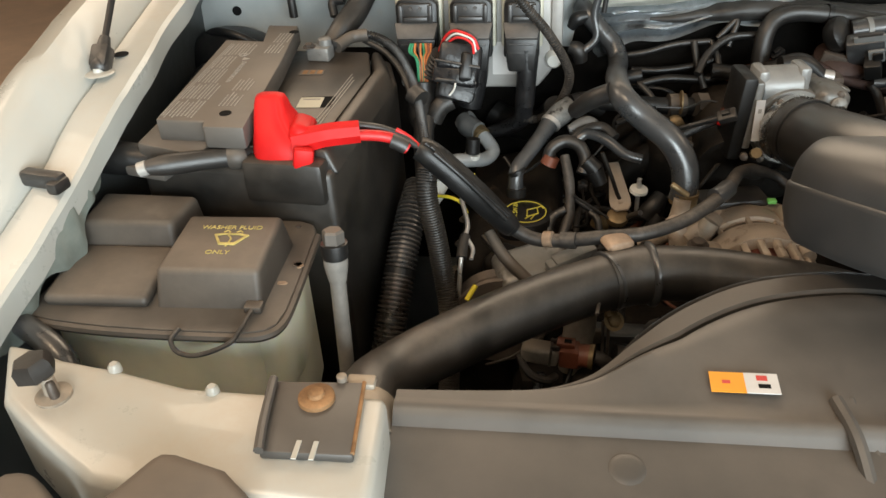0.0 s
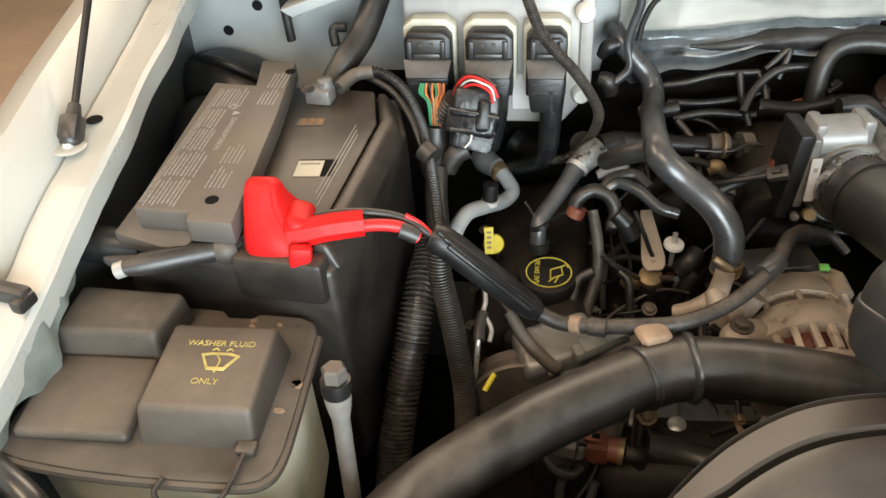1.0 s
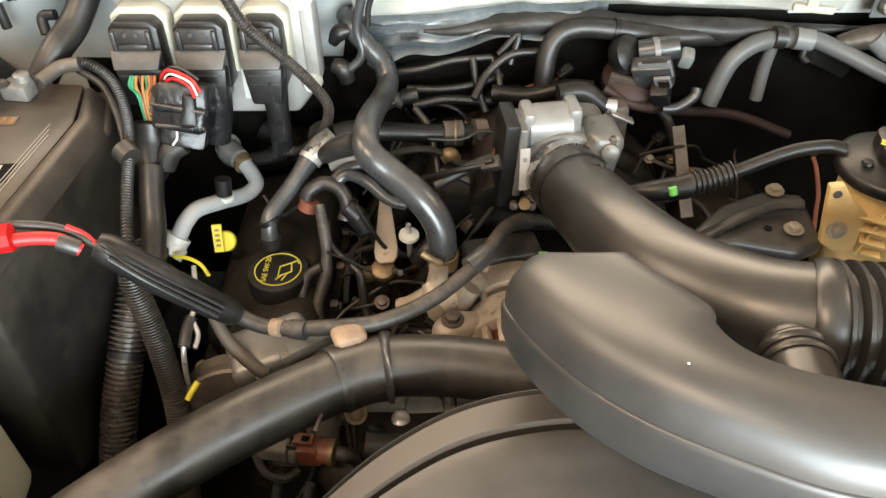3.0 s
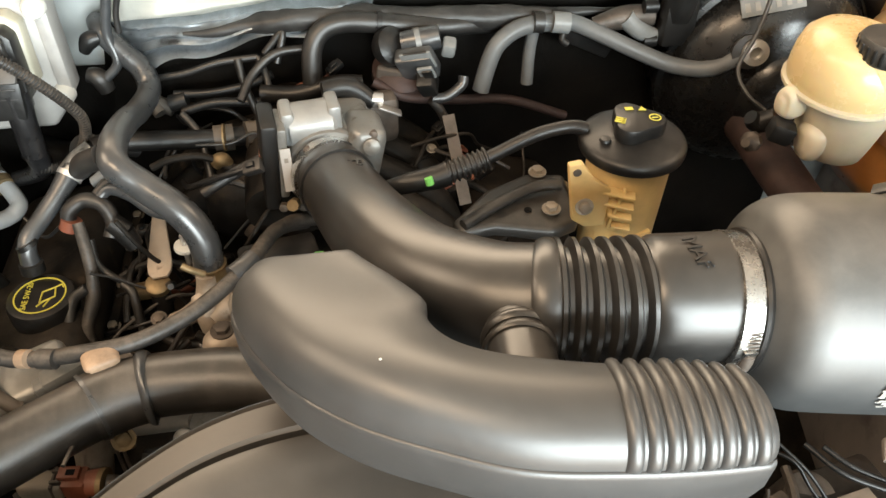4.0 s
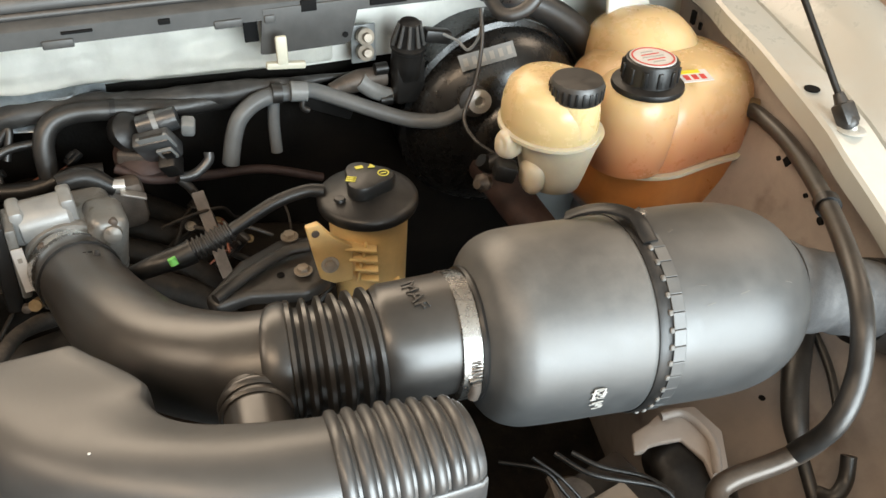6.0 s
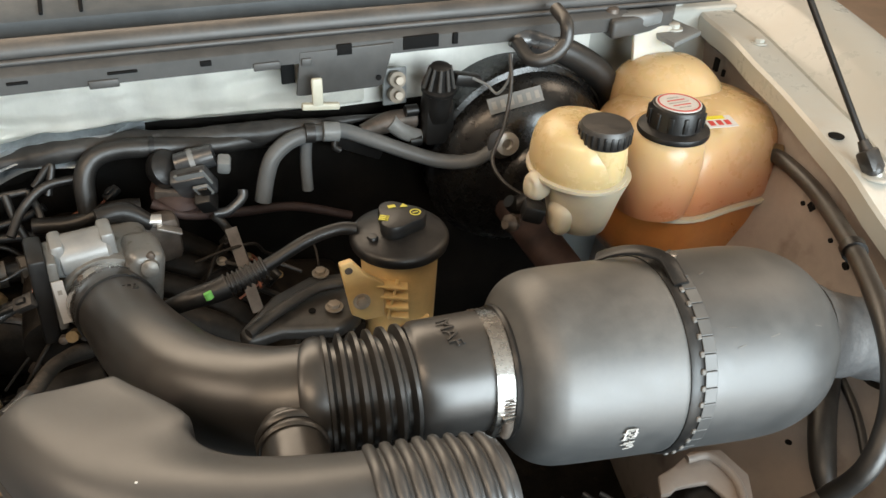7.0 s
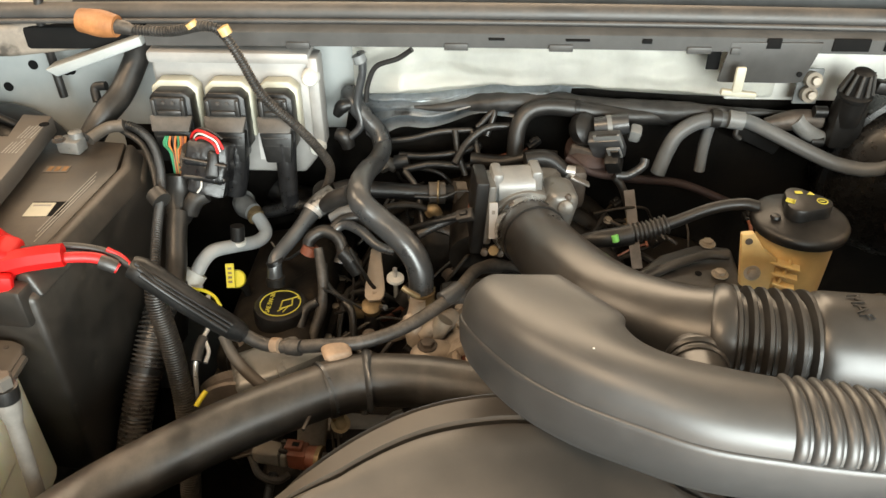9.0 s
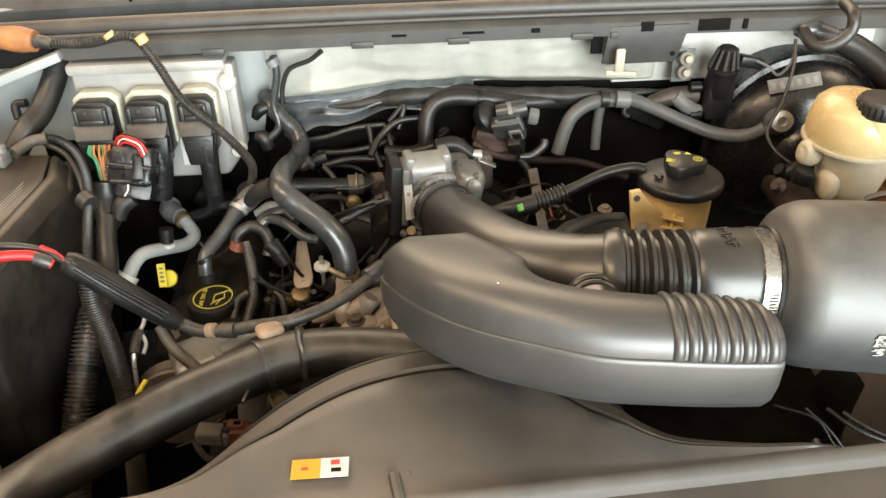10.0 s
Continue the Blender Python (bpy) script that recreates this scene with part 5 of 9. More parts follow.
# ---- upper radiator hose ----
def radiator_hose():
    t = thing("radiator_hose", "thick black upper radiator hose", "hose", (-0.22, 0.36, 0.95))
    pts = [(-0.434, 0.11, 1.00), (-0.445, 0.178, 0.995), (-0.428, 0.230, 0.978), (-0.372, 0.289, 0.972), (-0.302, 0.342, 0.972), (-0.21, 0.395, 0.972), (-0.15, 0.404, 0.972), (-0.08, 0.400, 0.968), (0.02, 0.388, 0.955), (0.10, 0.38, 0.92)]
    part("hose", tube(pts, [0.026, 0.026, 0.0275, 0.029] + [0.0295] * 6, 28, 10), M_RADHOSE, t)
    cl = part("clamp_band", tube([(-0.232, 0.385, 0.972), (-0.205, 0.397, 0.972), (-0.182, 0.402, 0.972)], 0.0315, 28, 6), M_RADHOSE, t, "wide black clamp band")
    part("band_wire", tube([(-0.232, 0.385, 0.972), (-0.229, 0.387, 0.972)], 0.0328, 28, 2), M_HOSE_GREY, cl)
    part("band_rim", tube([(-0.190, 0.4005, 0.972), (-0.187, 0.4012, 0.972), (-0.184, 0.402, 0.972), (-0.181, 0.4023, 0.972)], [0.0318, 0.0350, 0.0352, 0.0318], 28, 4), M_HOSE_GREY, cl)
    part("tape_knob", ovals([(-0.234, 0.409, 1.001, 0.008, 0.003, 4), (-0.229, 0.411, 1.003, 0.012, 0.006, 4), (-0.212, 0.416, 1.004, 0.011, 0.006, 4), (-0.206, 0.418, 1.002, 0.008, 0.003, 4)], 20, 2.4, 5), M_TAPE, t, "brown dusty taped joint")
    part("end_collar", tube([(-0.434, 0.115, 1.000), (-0.4395, 0.14, 1.0), (-0.442, 0.156, 0.998)], 0.0275, 24, 4), M_DIRTYALU, t, "pale grey hose end collar")
    return t


radiator_hose()

# ---- air intake: resonator, tube, filter canister ----
# stations of the elbow: inner edge x, y; outer edge x, y; height of the inner edge, crown and seam; where the crown lies
ELBOW = [(0.2485, 0.2155, 0.2460, 0.1560, 1.1600, 1.1670, 1.1420, 0.50), (0.2070, 0.2205, 0.2040, 0.1550, 1.1665, 1.1735, 1.1460, 0.50), (0.1620, 0.2250, 0.1570, 0.1570, 1.1690, 1.1785, 1.1500, 0.50),
         (0.1140, 0.2365, 0.1000, 0.1650, 1.1695, 1.1815, 1.1520, 0.52), (0.0820, 0.2490, 0.0520, 0.1840, 1.1690, 1.1835, 1.1520, 0.56), (0.0640, 0.2640, 0.0040, 0.2110, 1.1680, 1.1835, 1.1490, 0.60),
         (0.0555, 0.2820, -0.0340, 0.2460, 1.1670, 1.1800, 1.1430, 0.62), (0.0565, 0.2985, -0.0600, 0.2860, 1.1650, 1.1740, 1.1340, 0.64), (0.0390, 0.3270, -0.0770, 0.3240, 1.1600, 1.1650, 1.1240, 0.66),
         (0.0235, 0.3470, -0.0820, 0.3490, 1.1570, 1.1580, 1.1160, 0.68), (0.0120, 0.3640, -0.0740, 0.3660, 1.1540, 1.1520, 1.1100, 0.70)]


def elbow_section(q, grow=0.0):
    """The duct's outline across one station, from the foot of the inner wall over the crown to the outer foot."""
    inner, outer = Vector((q[0], q[1], 0)), Vector((q[2], q[3], 0))
    d = outer - inner
    w = d.length
    d.normalize()
    zi, zc, zs, f = q[4] + grow, q[5] + grow, q[6], q[7]
    foot = zs - 0.068
    pts = [(0.010, foot), (0.003, foot + 0.006), (0.0 - grow, foot + 0.018), (0.0 - grow, zi - 0.012), (0.0005, zi - 0.005), (0.002, zi - 0.0018), (0.005, zi)]
    for k in range(1, 7):
        v = k / 6
        pts.append((0.005 + (f * w - 0.005) * v, zi + (zc - zi) * math.sin(v * math.pi / 2)))
    for k in range(1, 10):
        v = k / 9 * math.pi / 2
        pts.append((f * w + (w + grow - f * w) * math.sin(v) ** 0.92, zs + (zc - zs) * math.cos(v) ** 0.85))
    pts += [(w, zs - 0.015), (w - 0.001, zs - 0.030), (w - 0.006, zs - 0.050), (w - 0.014, foot + 0.006), (w - 0.024, foot)]
    return [inner + d * u + Vector((0, 0, z)) for u, z in pts]


def elbow_shell():
    path = smooth_path(ELBOW, 6)
    rings = [elbow_section(q) for q in path]
    for ring, lead, k in ((rings[0], Vector((0.0045, 0, 0)), 0.90), (rings[-1], Vector((0, 0.0018, -0.0006)), 0.975)):
        c = sum(ring, Vector()) / len(ring)
        cap = [c + (p - c) * k + lead for p in ring]
        rings.insert(0, cap) if ring is rings[0] else rings.append(cap)
    return rings_to_mesh(rings)


def elbow_lower_shell():
    """The lower half, a little proud of the upper one along the seam."""
    rings = []
    for q in smooth_path(ELBOW, 6):
        inner, outer = Vector((q[0], q[1], 0)), Vector((q[2], q[3], 0))
        d = outer - inner
        w = d.length
        d.normalize()
        zs = q[6]
        pts = [(w - 0.006, zs - 0.001), (w + 0.0004, zs + 0.0004), (w + 0.0022, zs - 0.0014), (w + 0.0026, zs - 0.005), (w + 0.0018, zs - 0.028), (w - 0.004, zs - 0.049), (w - 0.013, zs - 0.063), (w - 0.025, zs - 0.0695), (w - 0.03, zs - 0.060)]
        rings.append([inner + d * u + Vector((0, 0, z)) for u, z in pts])
    k = Vector((0.0045, 0.002, 0))
    rings.insert(0, [p + k for p in rings[0]])
    return rings_to_mesh(rings)


def elbow_rib(x):
    """One rounded rib that crosses the crown and runs out above the seam."""
    path = smooth_path(ELBOW, 12)[:60]
    xs = [float(q[0]) for q in path][::-1]
    rows = []
    for dx, up in ((-0.0049, -0.0022), (-0.0045, 0.0008), (-0.0030, 0.0034), (0.0, 0.0043), (0.0030, 0.0034), (0.0045, 0.0008), (0.0049, -0.0022)):
        q = [float(np.interp(x + dx, xs, [float(p[j]) for p in path][::-1])) for j in range(8)]
        line = elbow_section(q)[3:22]
        row = []
        for k, p in enumerate(line):
            a, b = line[max(k - 1, 0)], line[min(k + 1, len(line) - 1)]
            n = (b - a).cross(Vector((1, 0, 0))).normalized()
            if n.z < -0.2 or (abs(n.z) < 0.2 and n.y > 0 and k > 9):
                n = -n
            fade = min(1.0, (k + 0.6) / 2.0, (len(line) - 0.2 - k) / 1.6)
            row.append(p + n * (up if up < 0 else up * fade - 0.0004))
        rows.append(row)
    bm = bmesh.new()
    vs = [[bm.verts.new(p) for p in r] for r in rows]
    for r, t in zip(vs, vs[1:]):
        for k in range(len(r) - 1):
            bm.faces.new((r[k], r[k + 1], t[k + 1], t[k]))
    return bm


def resonator():
    t = thing("intake_resonator", "satin dark grey moulded air intake resonator elbow", "air duct", (0.1, 0.2, 1.06))
    part("duct_body", elbow_shell(), M_SATIN, t, smooth=50)
    for k in range(8):
        part("rib", elbow_rib(0.1645 + 0.0111 * k), M_SATIN, t, smooth=75)
    part("lower_shell", elbow_lower_shell(), M_SATIN, t, smooth=60)
    part("speck", lathe([(0.0011, 0), (0.0007, 0.0005)], (0.021, 0.232, 1.1835), seg=8), M_LABEL, t)
    return t


resonator()

CAN0, CAN1 = Vector((0.298, 0.3205, 1.1045)), Vector((0.66, 0.283, 1.083))
CAND = (CAN1 - CAN0).normalized()


def intake_tube():
    t = thing("intake_tube", "black plastic air intake tube with ribbed bellows", "air duct", (0.1, 0.42, 1.05))
    part("elbow", tube([(-0.006, 0.600, 1.050), (0.006, 0.555, 1.058), (0.030, 0.475, 1.075), (0.065, 0.403, 1.087), (0.115, 0.353, 1.100), (0.162, 0.333, 1.107)], [0.038, 0.0390, 0.0415, 0.0445, 0.0455, 0.0470], 32, 10), M_TUBE, t)
    part("bellows", tube([(0.158, 0.3345, 1.108), (0.195, 0.330, 1.108), (0.234, 0.328, 1.108)], 0.0468, 36, 8, 0.0118, 0.0036), M_TUBE, t, "ribbed bellows")
    part("sensor_tube", tube([(0.23, 0.328, 1.108), (0.238, 0.327, 1.108), (0.26, 0.325, 1.108), (0.30, 0.322, 1.107)], [0.047, 0.0505, 0.051, 0.052], 36, 6), M_TUBE, t)
    part("maf_lettering", letters("MAF", 0.017, plane_at((0.262, 0.322, 1.1592), (0.1, -1, -0.06), (1, 0.1, 0)), 0.001), M_TUBE, t, smooth=0)
    part("tb_lettering", letters("TB", 0.014, plane_at((0.020, 0.548, 1.0985), (1, -0.1, 0), (0.1, 1, -0.15)), 0.001), M_TUBE, t, smooth=0)
    part("elbow_collar", tube([(0.150, 0.3365, 1.107), (0.156, 0.3348, 1.108), (0.164, 0.3335, 1.108)], [0.048, 0.0505, 0.047], 36, 4), M_TUBE, t)
    br = part("resonator_branch", tube([(0.132, 0.35, 1.10), (0.126, 0.30, 1.110), (0.121, 0.235, 1.114)], [0.028, 0.0255, 0.0250], 28, 6), M_TUBE, t)
    part("branch_bead", tube([(0.1258, 0.302, 1.1100), (0.1254, 0.298, 1.1106), (0.1250, 0.294, 1.1110)], [0.0262, 0.0285, 0.0262], 28, 3), M_TUBE, br)
    part("branch_bead", tube([(0.1246, 0.290, 1.1112), (0.1242, 0.287, 1.1116), (0.1238, 0.284, 1.1120)], [0.0260, 0.0278, 0.0260], 28, 3), M_TUBE, br)
    part("clamp", tube([(-0.009, 0.603, 1.0495), (-0.005, 0.592, 1.0515)], 0.0405, 32, 3), M_CLAMP, t, "bright hose clamp on the throttle body")
    part("cuff_ridge", tube([(0.000, 0.575, 1.0545), (0.002, 0.569, 1.0555)], 0.0412, 32, 3), M_TUBE, t)
    part("clamp_screw", tube([(-0.048, 0.578, 1.028), (-0.046, 0.592, 1.020)], 0.0065, 8, 3), M_BRASS, t)
    return t


intake_tube()


def canister():
    t = thing("air_filter_canister", "large satin grey cylindrical air filter canister with strap", "air filter", CAN0)
    front = [(0.045, -0.006), (0.0525, -0.004), (0.054, 0.010), (0.060, 0.013), (0.074, 0.021), (0.0825, 0.034), (0.0862, 0.055), (0.088, 0.12), (0.0885, 0.1435), (0.0875, 0.145), (0.080, 0.145)]
    rear = [(0.080, 0.154), (0.0885, 0.1545), (0.0895, 0.170), (0.0905, 0.215), (0.0900, 0.248), (0.0865, 0.272), (0.078, 0.294), (0.066, 0.310), (0.056, 0.319), (0.050, 0.323)]
    front_round = front[:3] + [tuple(p) for p in smooth_path([(r, u, 0) for r, u in front[3:9]], 5)] + front[9:]
    rear_round = rear[:2] + [tuple(p) for p in smooth_path([(r, u, 0) for r, u in rear[2:]], 5)]
    part("front_shell", lathe([p[:2] for p in front_round], CAN0, CAND, 96), M_CAN, t, smooth=50)
    part("rear_shell", lathe([p[:2] for p in rear_round], CAN0, CAND, 96), M_CAN, t, smooth=50)
    e = CAN0 + CAND * 0.318
    part("inlet_neck", tube([e, e + CAND * 0.015 + Vector((0, -0.001, -0.002)), e + CAND * 0.04 + Vector((0, -0.003, -0.006)), e + CAND * 0.075 + Vector((0, -0.006, -0.012)), e + CAND * 0.13 + Vector((0, -0.01, -0.03))], [0.054, 0.049, 0.043, 0.0405, 0.040], 28, 10, lumpy=0.06), M_BOOT, t, "grey fabric-covered inlet boot")
    st = part("strap", lathe([(0.085, 0.1435), (0.0895, 0.1437), (0.0905, 0.146), (0.0905, 0.153), (0.0895, 0.1556), (0.085, 0.156)], CAN0, CAND, 72), M_BLACK, t, "black strap band with clip teeth")
    side = Vector((0, 0, 1))
    side = (side - CAND * side.dot(CAND)).normalized()
    other = CAND.cross(side)
    def ring_of(name, size, bev, u, r, count, mat, turn=0.0):
        lug = box((0, 0, 0), size, bev)
        me = bpy.data.meshes.new(name)
        lug.to_mesh(me)
        lug.free()
        me.materials.append(mat)
        for k in range(count):
            a = 2 * math.pi * (k + turn) / count
            n = side * math.cos(a) + other * math.sin(a)
            o = new(name, me)
            o.parent = st
            q = CAND.cross(n)
            o.matrix_local = Matrix.Translation(CAND * u + n * r) @ Matrix((CAND, q, n)).transposed().to_4x4()
    ring_of("clip_tooth", (0.0115, 0.0137, 0.0040), 0.0006, 0.1615, 0.0886, 40, M_CAN)
    ring_of("snap_nub", (0.0042, 0.0052, 0.0036), 0.0014, 0.1535, 0.0905, 40, M_TOOTH, 0.5)
    part("buckle", box(CAN0 + CAND * 0.157 + side * 0.097 + Vector((0, 0.012, 0)), (0.018, 0.010, 0.006), 0.0015, rot(10, 0, 25)), M_CLAMP, t)
    latch = []
    for k in range(13):
        v = k / 12
        a = 0.62 - 0.80 * v
        n = side * math.cos(a) + Vector((0, 1, 0)) * math.sin(a)
        latch.append((*(CAN0 + CAND * (0.118 + 0.036 * min(1, 1.6 * v)) + n * (0.0905 + 0.009 * math.sin(math.pi * min(1, v * 1.05)))), 0.0075, 0.0018 + 0.0014 * v))
    part("strap_latch", ovals(latch, 16, 3.2, 2), M_BLACK, t, "black over-centre strap latch")
    band = part("clamp_band", lathe([(0.0525, -0.009), (0.0555, -0.009), (0.0555, 0.006), (0.0525, 0.006)], CAN0, CAND, 48), M_CLAMP, t, "bright steel band clamp")
    scr = CAN0 + Vector((-0.004, -0.057, -0.006))
    part("clamp_screw", tube([scr + Vector((0, 0.003, 0.004)), scr + Vector((0, 0.003, -0.006)), scr + Vector((0, 0.006, -0.016))], 0.0050, 10, 4), M_GRIMY, band)
    part("screw_housing", box(scr + Vector((-0.001, 0.003, 0.006)), (0.012, 0.006, 0.010), 0.0015, rot(15, 0, 0)), M_CLAMP, band)
    for k in range(5):
        part("worm_slot", box(scr + Vector((0.0, 0.0010 + 0.0006 * k, 0.013 + 0.0034 * k)), (0.009, 0.0012, 0.0012), 0.0003), M_GRIMY, band)
    part("neck_lip", lathe([(0.052, 0.006), (0.0575, 0.0065), (0.0585, 0.009), (0.0575, 0.0115), (0.052, 0.012)], CAN0, CAND, 48), M_BLACK, t, "black rubber lip behind the clamp")
    # barcode label low on the front shell
    c = Vector((0.3835, 0.229, 1.093))
    ax = CAN0 + CAND * (c - CAN0).dot(CAND)
    n = (c - ax).normalized()
    m = plane_at(ax + n * 0.0884, CAND, CAND.cross(n) * -1)
    if (m.to_3x3() @ Vector((0, 0, 1))).dot(n) < 0:
        m = plane_at(ax + n * 0.0884, CAND * -1, CAND.cross(n) * -1)
    rng = random.Random(9)
    for k in range(11):
        v = -0.0125 + 0.0024 * k
        if k == 4:
            continue
        for j in range(2):
            u = rng.uniform(-0.0055, 0.0055)
            part("print_mark", flat(rng.uniform(0.0035, 0.0085), rng.uniform(0.0008, 0.0019), m, 0.0005, c=(u, v + 0.0008 * j)), M_CAST, t)
    part("print_mark", flat(0.0016, 0.012, m, 0.0006, c=(-0.005, 0.006)), M_LABEL, t)
    part("print_mark", flat(0.0014, 0.010, m, 0.0006, c=(0.004, 0.007)), M_LABEL, t)
    # pale scuffs rubbed into the shells
    for k in range(5):
        u, a = rng.uniform(0.07, 0.27), rng.uniform(-0.9, 0.5)
        if 0.135 < u < 0.18:
            continue
        r = float(np.interp(u, [p[1] for p in front[4:-1]] + [p[1] for p in rear[1:]], [p[0] for p in front[4:-1]] + [p[0] for p in rear[1:]])) + 0.0001
        nn = (side * math.cos(a) - other * math.sin(a)).normalized()
        if nn.y > 0:
            nn = (side * math.cos(a) + other * math.sin(a)).normalized()
        ang = rng.uniform(-0.7, 0.7)
        mk = plane_at(CAN0 + CAND * u + nn * r, CAND * math.cos(ang) + CAND.cross(nn) * math.sin(ang), nn.cross(CAND))
        part("scuff", flat(rng.uniform(0.005, 0.010), rng.uniform(0.0005, 0.0011), mk, 0.0003), M_TOOTH, t)
    return t


canister()

# ---- reservoirs at the driver's side ----
def ps_reservoir():
    t = thing("steering_fluid_reservoir", "cream plastic power steering reservoir with black cap", "fluid reservoir", (0.288, 0.53, 0.98))
    c = (0.290, 0.530, 0)
    cup = part("cup", lathe([(0.034, 0.94), (0.038, 0.98), (0.0410, 1.07), (0.0420, 1.108)], c, seg=36), M_CREAM, t)
    ear = [(p[0], p[2]) for p in ((0.214, 0.492, 1.120), (0.227, 0.492, 1.122), (0.242, 0.492, 1.101), (0.260, 0.492, 1.087), (0.259, 0.492, 1.043), (0.239, 0.492, 1.043), (0.225, 0.492, 1.053), (0.220, 0.492, 1.083))]
    part("mount_flange", prism(ear, -0.004, 0.004, 0.002, 2, m=plane_at((0, 0.492, 0), (1, 0, 0), (0, 0, 1))), M_CREAM, cup)
    part("mount_bolt", hexbolt((0.235, 0.487, 1.071), 0.0060, (-0.1, -1, 0.2)), M_DIRTYALU, cup)
    part("mount_hole", lathe([(0.004, 0), (0.004, 0.0012)], (0.223, 0.488, 1.112), (0, -1, 0), 14), M_GRIMY, cup)
    for k in range(4):
        z = 1.082 - 0.014 * k
        part("web", box((0.268 + 0.003 * k, 0.490, z), (0.034 - 0.005 * k, 0.014, 0.003), 0.0008, rot(0, 8, -18)), M_CREAM, cup)
    part("web", box((0.270, 0.493, 1.062), (0.003, 0.012, 0.05), 0.0008, rot(0, 12, -18)), M_CREAM, cup)
    part("lower_tab", box((0.300, 0.492, 0.99), (0.035, 0.006, 0.07), 0.002, rot(0, -8, 10)), M_CREAM, cup)
    cap = part("cap", lathe([(0.042, 1.103), (0.0515, 1.106), (0.0525, 1.110), (0.0525, 1.114), (0.0505, 1.1175), (0.046, 1.1195), (0.030, 1.1240), (0.02, 1.1255)], c, seg=48), M_BLACK, t, "black round cap with yellow symbols")
    o = []
    for k in range(30):
        a = 2 * math.pi * k / 30
        r = 0.0245 + 0.0040 * math.cos(3 * a + 0.6)
        o.append((c[0] + r * math.cos(a), c[1] + r * math.sin(a)))
    part("grip", prism(o, 1.124, 1.1405, 0.003, 2), M_BLACK, cap)
    z = 1.141
    m = Matrix.Translation((c[0] - 0.0180, c[1] - 0.004, z - 0.0002))
    for k in range(3):
        part("symbol", flat(0.010, 0.002, m @ Matrix.Rotation(-0.5, 4, "Z"), 0.0006, c=(0, -0.0033 + 0.0033 * k)), M_YELPRINT, cap)
    part("symbol", flat(0.002, 0.009, m @ Matrix.Rotation(-0.5, 4, "Z"), 0.0006, c=(0.003, 0)), M_YELPRINT, cap)
    part("symbol", rings_to_mesh([[(c[0] + 0.016 + r * math.cos(a), c[1] - 0.004 + r * math.sin(a), zz) for a in turns(18)] for r, zz in ((0.0060, z), (0.0060, z + 0.0005), (0.0047, z + 0.0005), (0.0047, z))], False), M_YELPRINT, cap)
    part("symbol", flat(0.006, 0.0012, Matrix.Translation((c[0] + 0.016, c[1] - 0.004, z)), 0.0005), M_YELPRINT, cap)
    part("symbol", prism([(c[0] + 0.004, c[1] + 0.010), (c[0] + 0.012, c[1] + 0.009), (c[0] + 0.009, c[1] + 0.016)], z, z + 0.0005, 0), M_YELPRINT, cap)
    part("symbol", flat(0.008, 0.005, Matrix.Translation((c[0] - 0.004, c[1] + 0.014, z)), 0.0005), M_YELPRINT, cap)
    part("cap_dimple", lathe([(0.006, 1.1245), (0.005, 1.127), (0.0, 1.1275)], (c[0] - 0.033, c[1] - 0.012, 0), seg=14), M_BLACK, cap)
    return t


ps_reservoir()

wiring("steering_hose", "black power steering return hose with bright green clip", [
    ([(0.248, 0.545, 1.120), (0.230, 0.550, 1.121), (0.197, 0.550, 1.114), (0.154, 0.548, 1.094), (0.126, 0.545, 1.085)], [0.0075, 0.0068, 0.0068, 0.007, 0.008], M_BLACK, 0, "hose"),
    ([(0.151, 0.548, 1.093), (0.126, 0.545, 1.085), (0.106, 0.543, 1.081)], 0.0105, M_RUBBER, 0.005, "ribbed_sleeve"),
    ([(0.111, 0.543, 1.081), (0.099, 0.542, 1.078), (0.074, 0.542, 1.074), (0.051, 0.550, 1.062)], [0.0125, 0.012, 0.0105, 0.009], M_BLACK, 0, "fitting"),
    ([(0.089, 0.532, 1.086), (0.091, 0.530, 1.079)], 0.0042, M_GREEN, 0, "green_clip"),
], (0.2, 0.545, 1.08))


def engine_bracket():
    t = thing("reservoir_bracket", "black pressed steel bracket carrying the steering reservoir", "bracket", (0.2, 0.53, 0.97))
    o = [p[:2] for p in ((0.111, 0.520, 1.035), (0.155, 0.567, 1.040), (0.202, 0.590, 1.045), (0.244, 0.584, 1.045), (0.240, 0.506, 1.045), (0.211, 0.493, 1.040), (0.155, 0.509, 1.035), (0.119, 0.503, 1.030))]
    part("plate", prism(o, 1.02, 1.038, 0.006, 3), M_BRACKET, t)
    part("rib", tube([(0.121, 0.508, 1.042), (0.161, 0.532, 1.046), (0.202, 0.551, 1.048), (0.231, 0.552, 1.048)], 0.006, 10), M_BRACKET, t)
    for p in ((0.215, 0.586, 1.040), (0.214, 0.521, 1.042)):
        part("bolt", hexbolt(p, 0.0065), M_DIRTYALU, t)
    part("hole", lathe([(0.004, 0), (0.004, 0.001)], (0.191, 0.526, 1.039), seg=14), M_PRINT_AND_SHADE, t)
    return t


engine_bracket()


def stay_bracket():
    t = thing("stay_bracket", "thin bare metal stay behind the intake tube", "bracket", (0.13, 0.64, 1.0))
    a, b, c = (0.135, 0.690, 1.051), (0.138, 0.660, 1.008), (0.146, 0.630, 0.970)
    for p, q in ((a, b), (b, c)):
        m = plane_at([(p[i] + q[i]) / 2 for i in range(3)], (1, 0.1, 0.1), Vector(p) - Vector(q))
        part("strip", flat(0.014, (Vector(p) - Vector(q)).length + 0.004, m, 0.003), M_GRIMY, t)
    return t


stay_bracket()


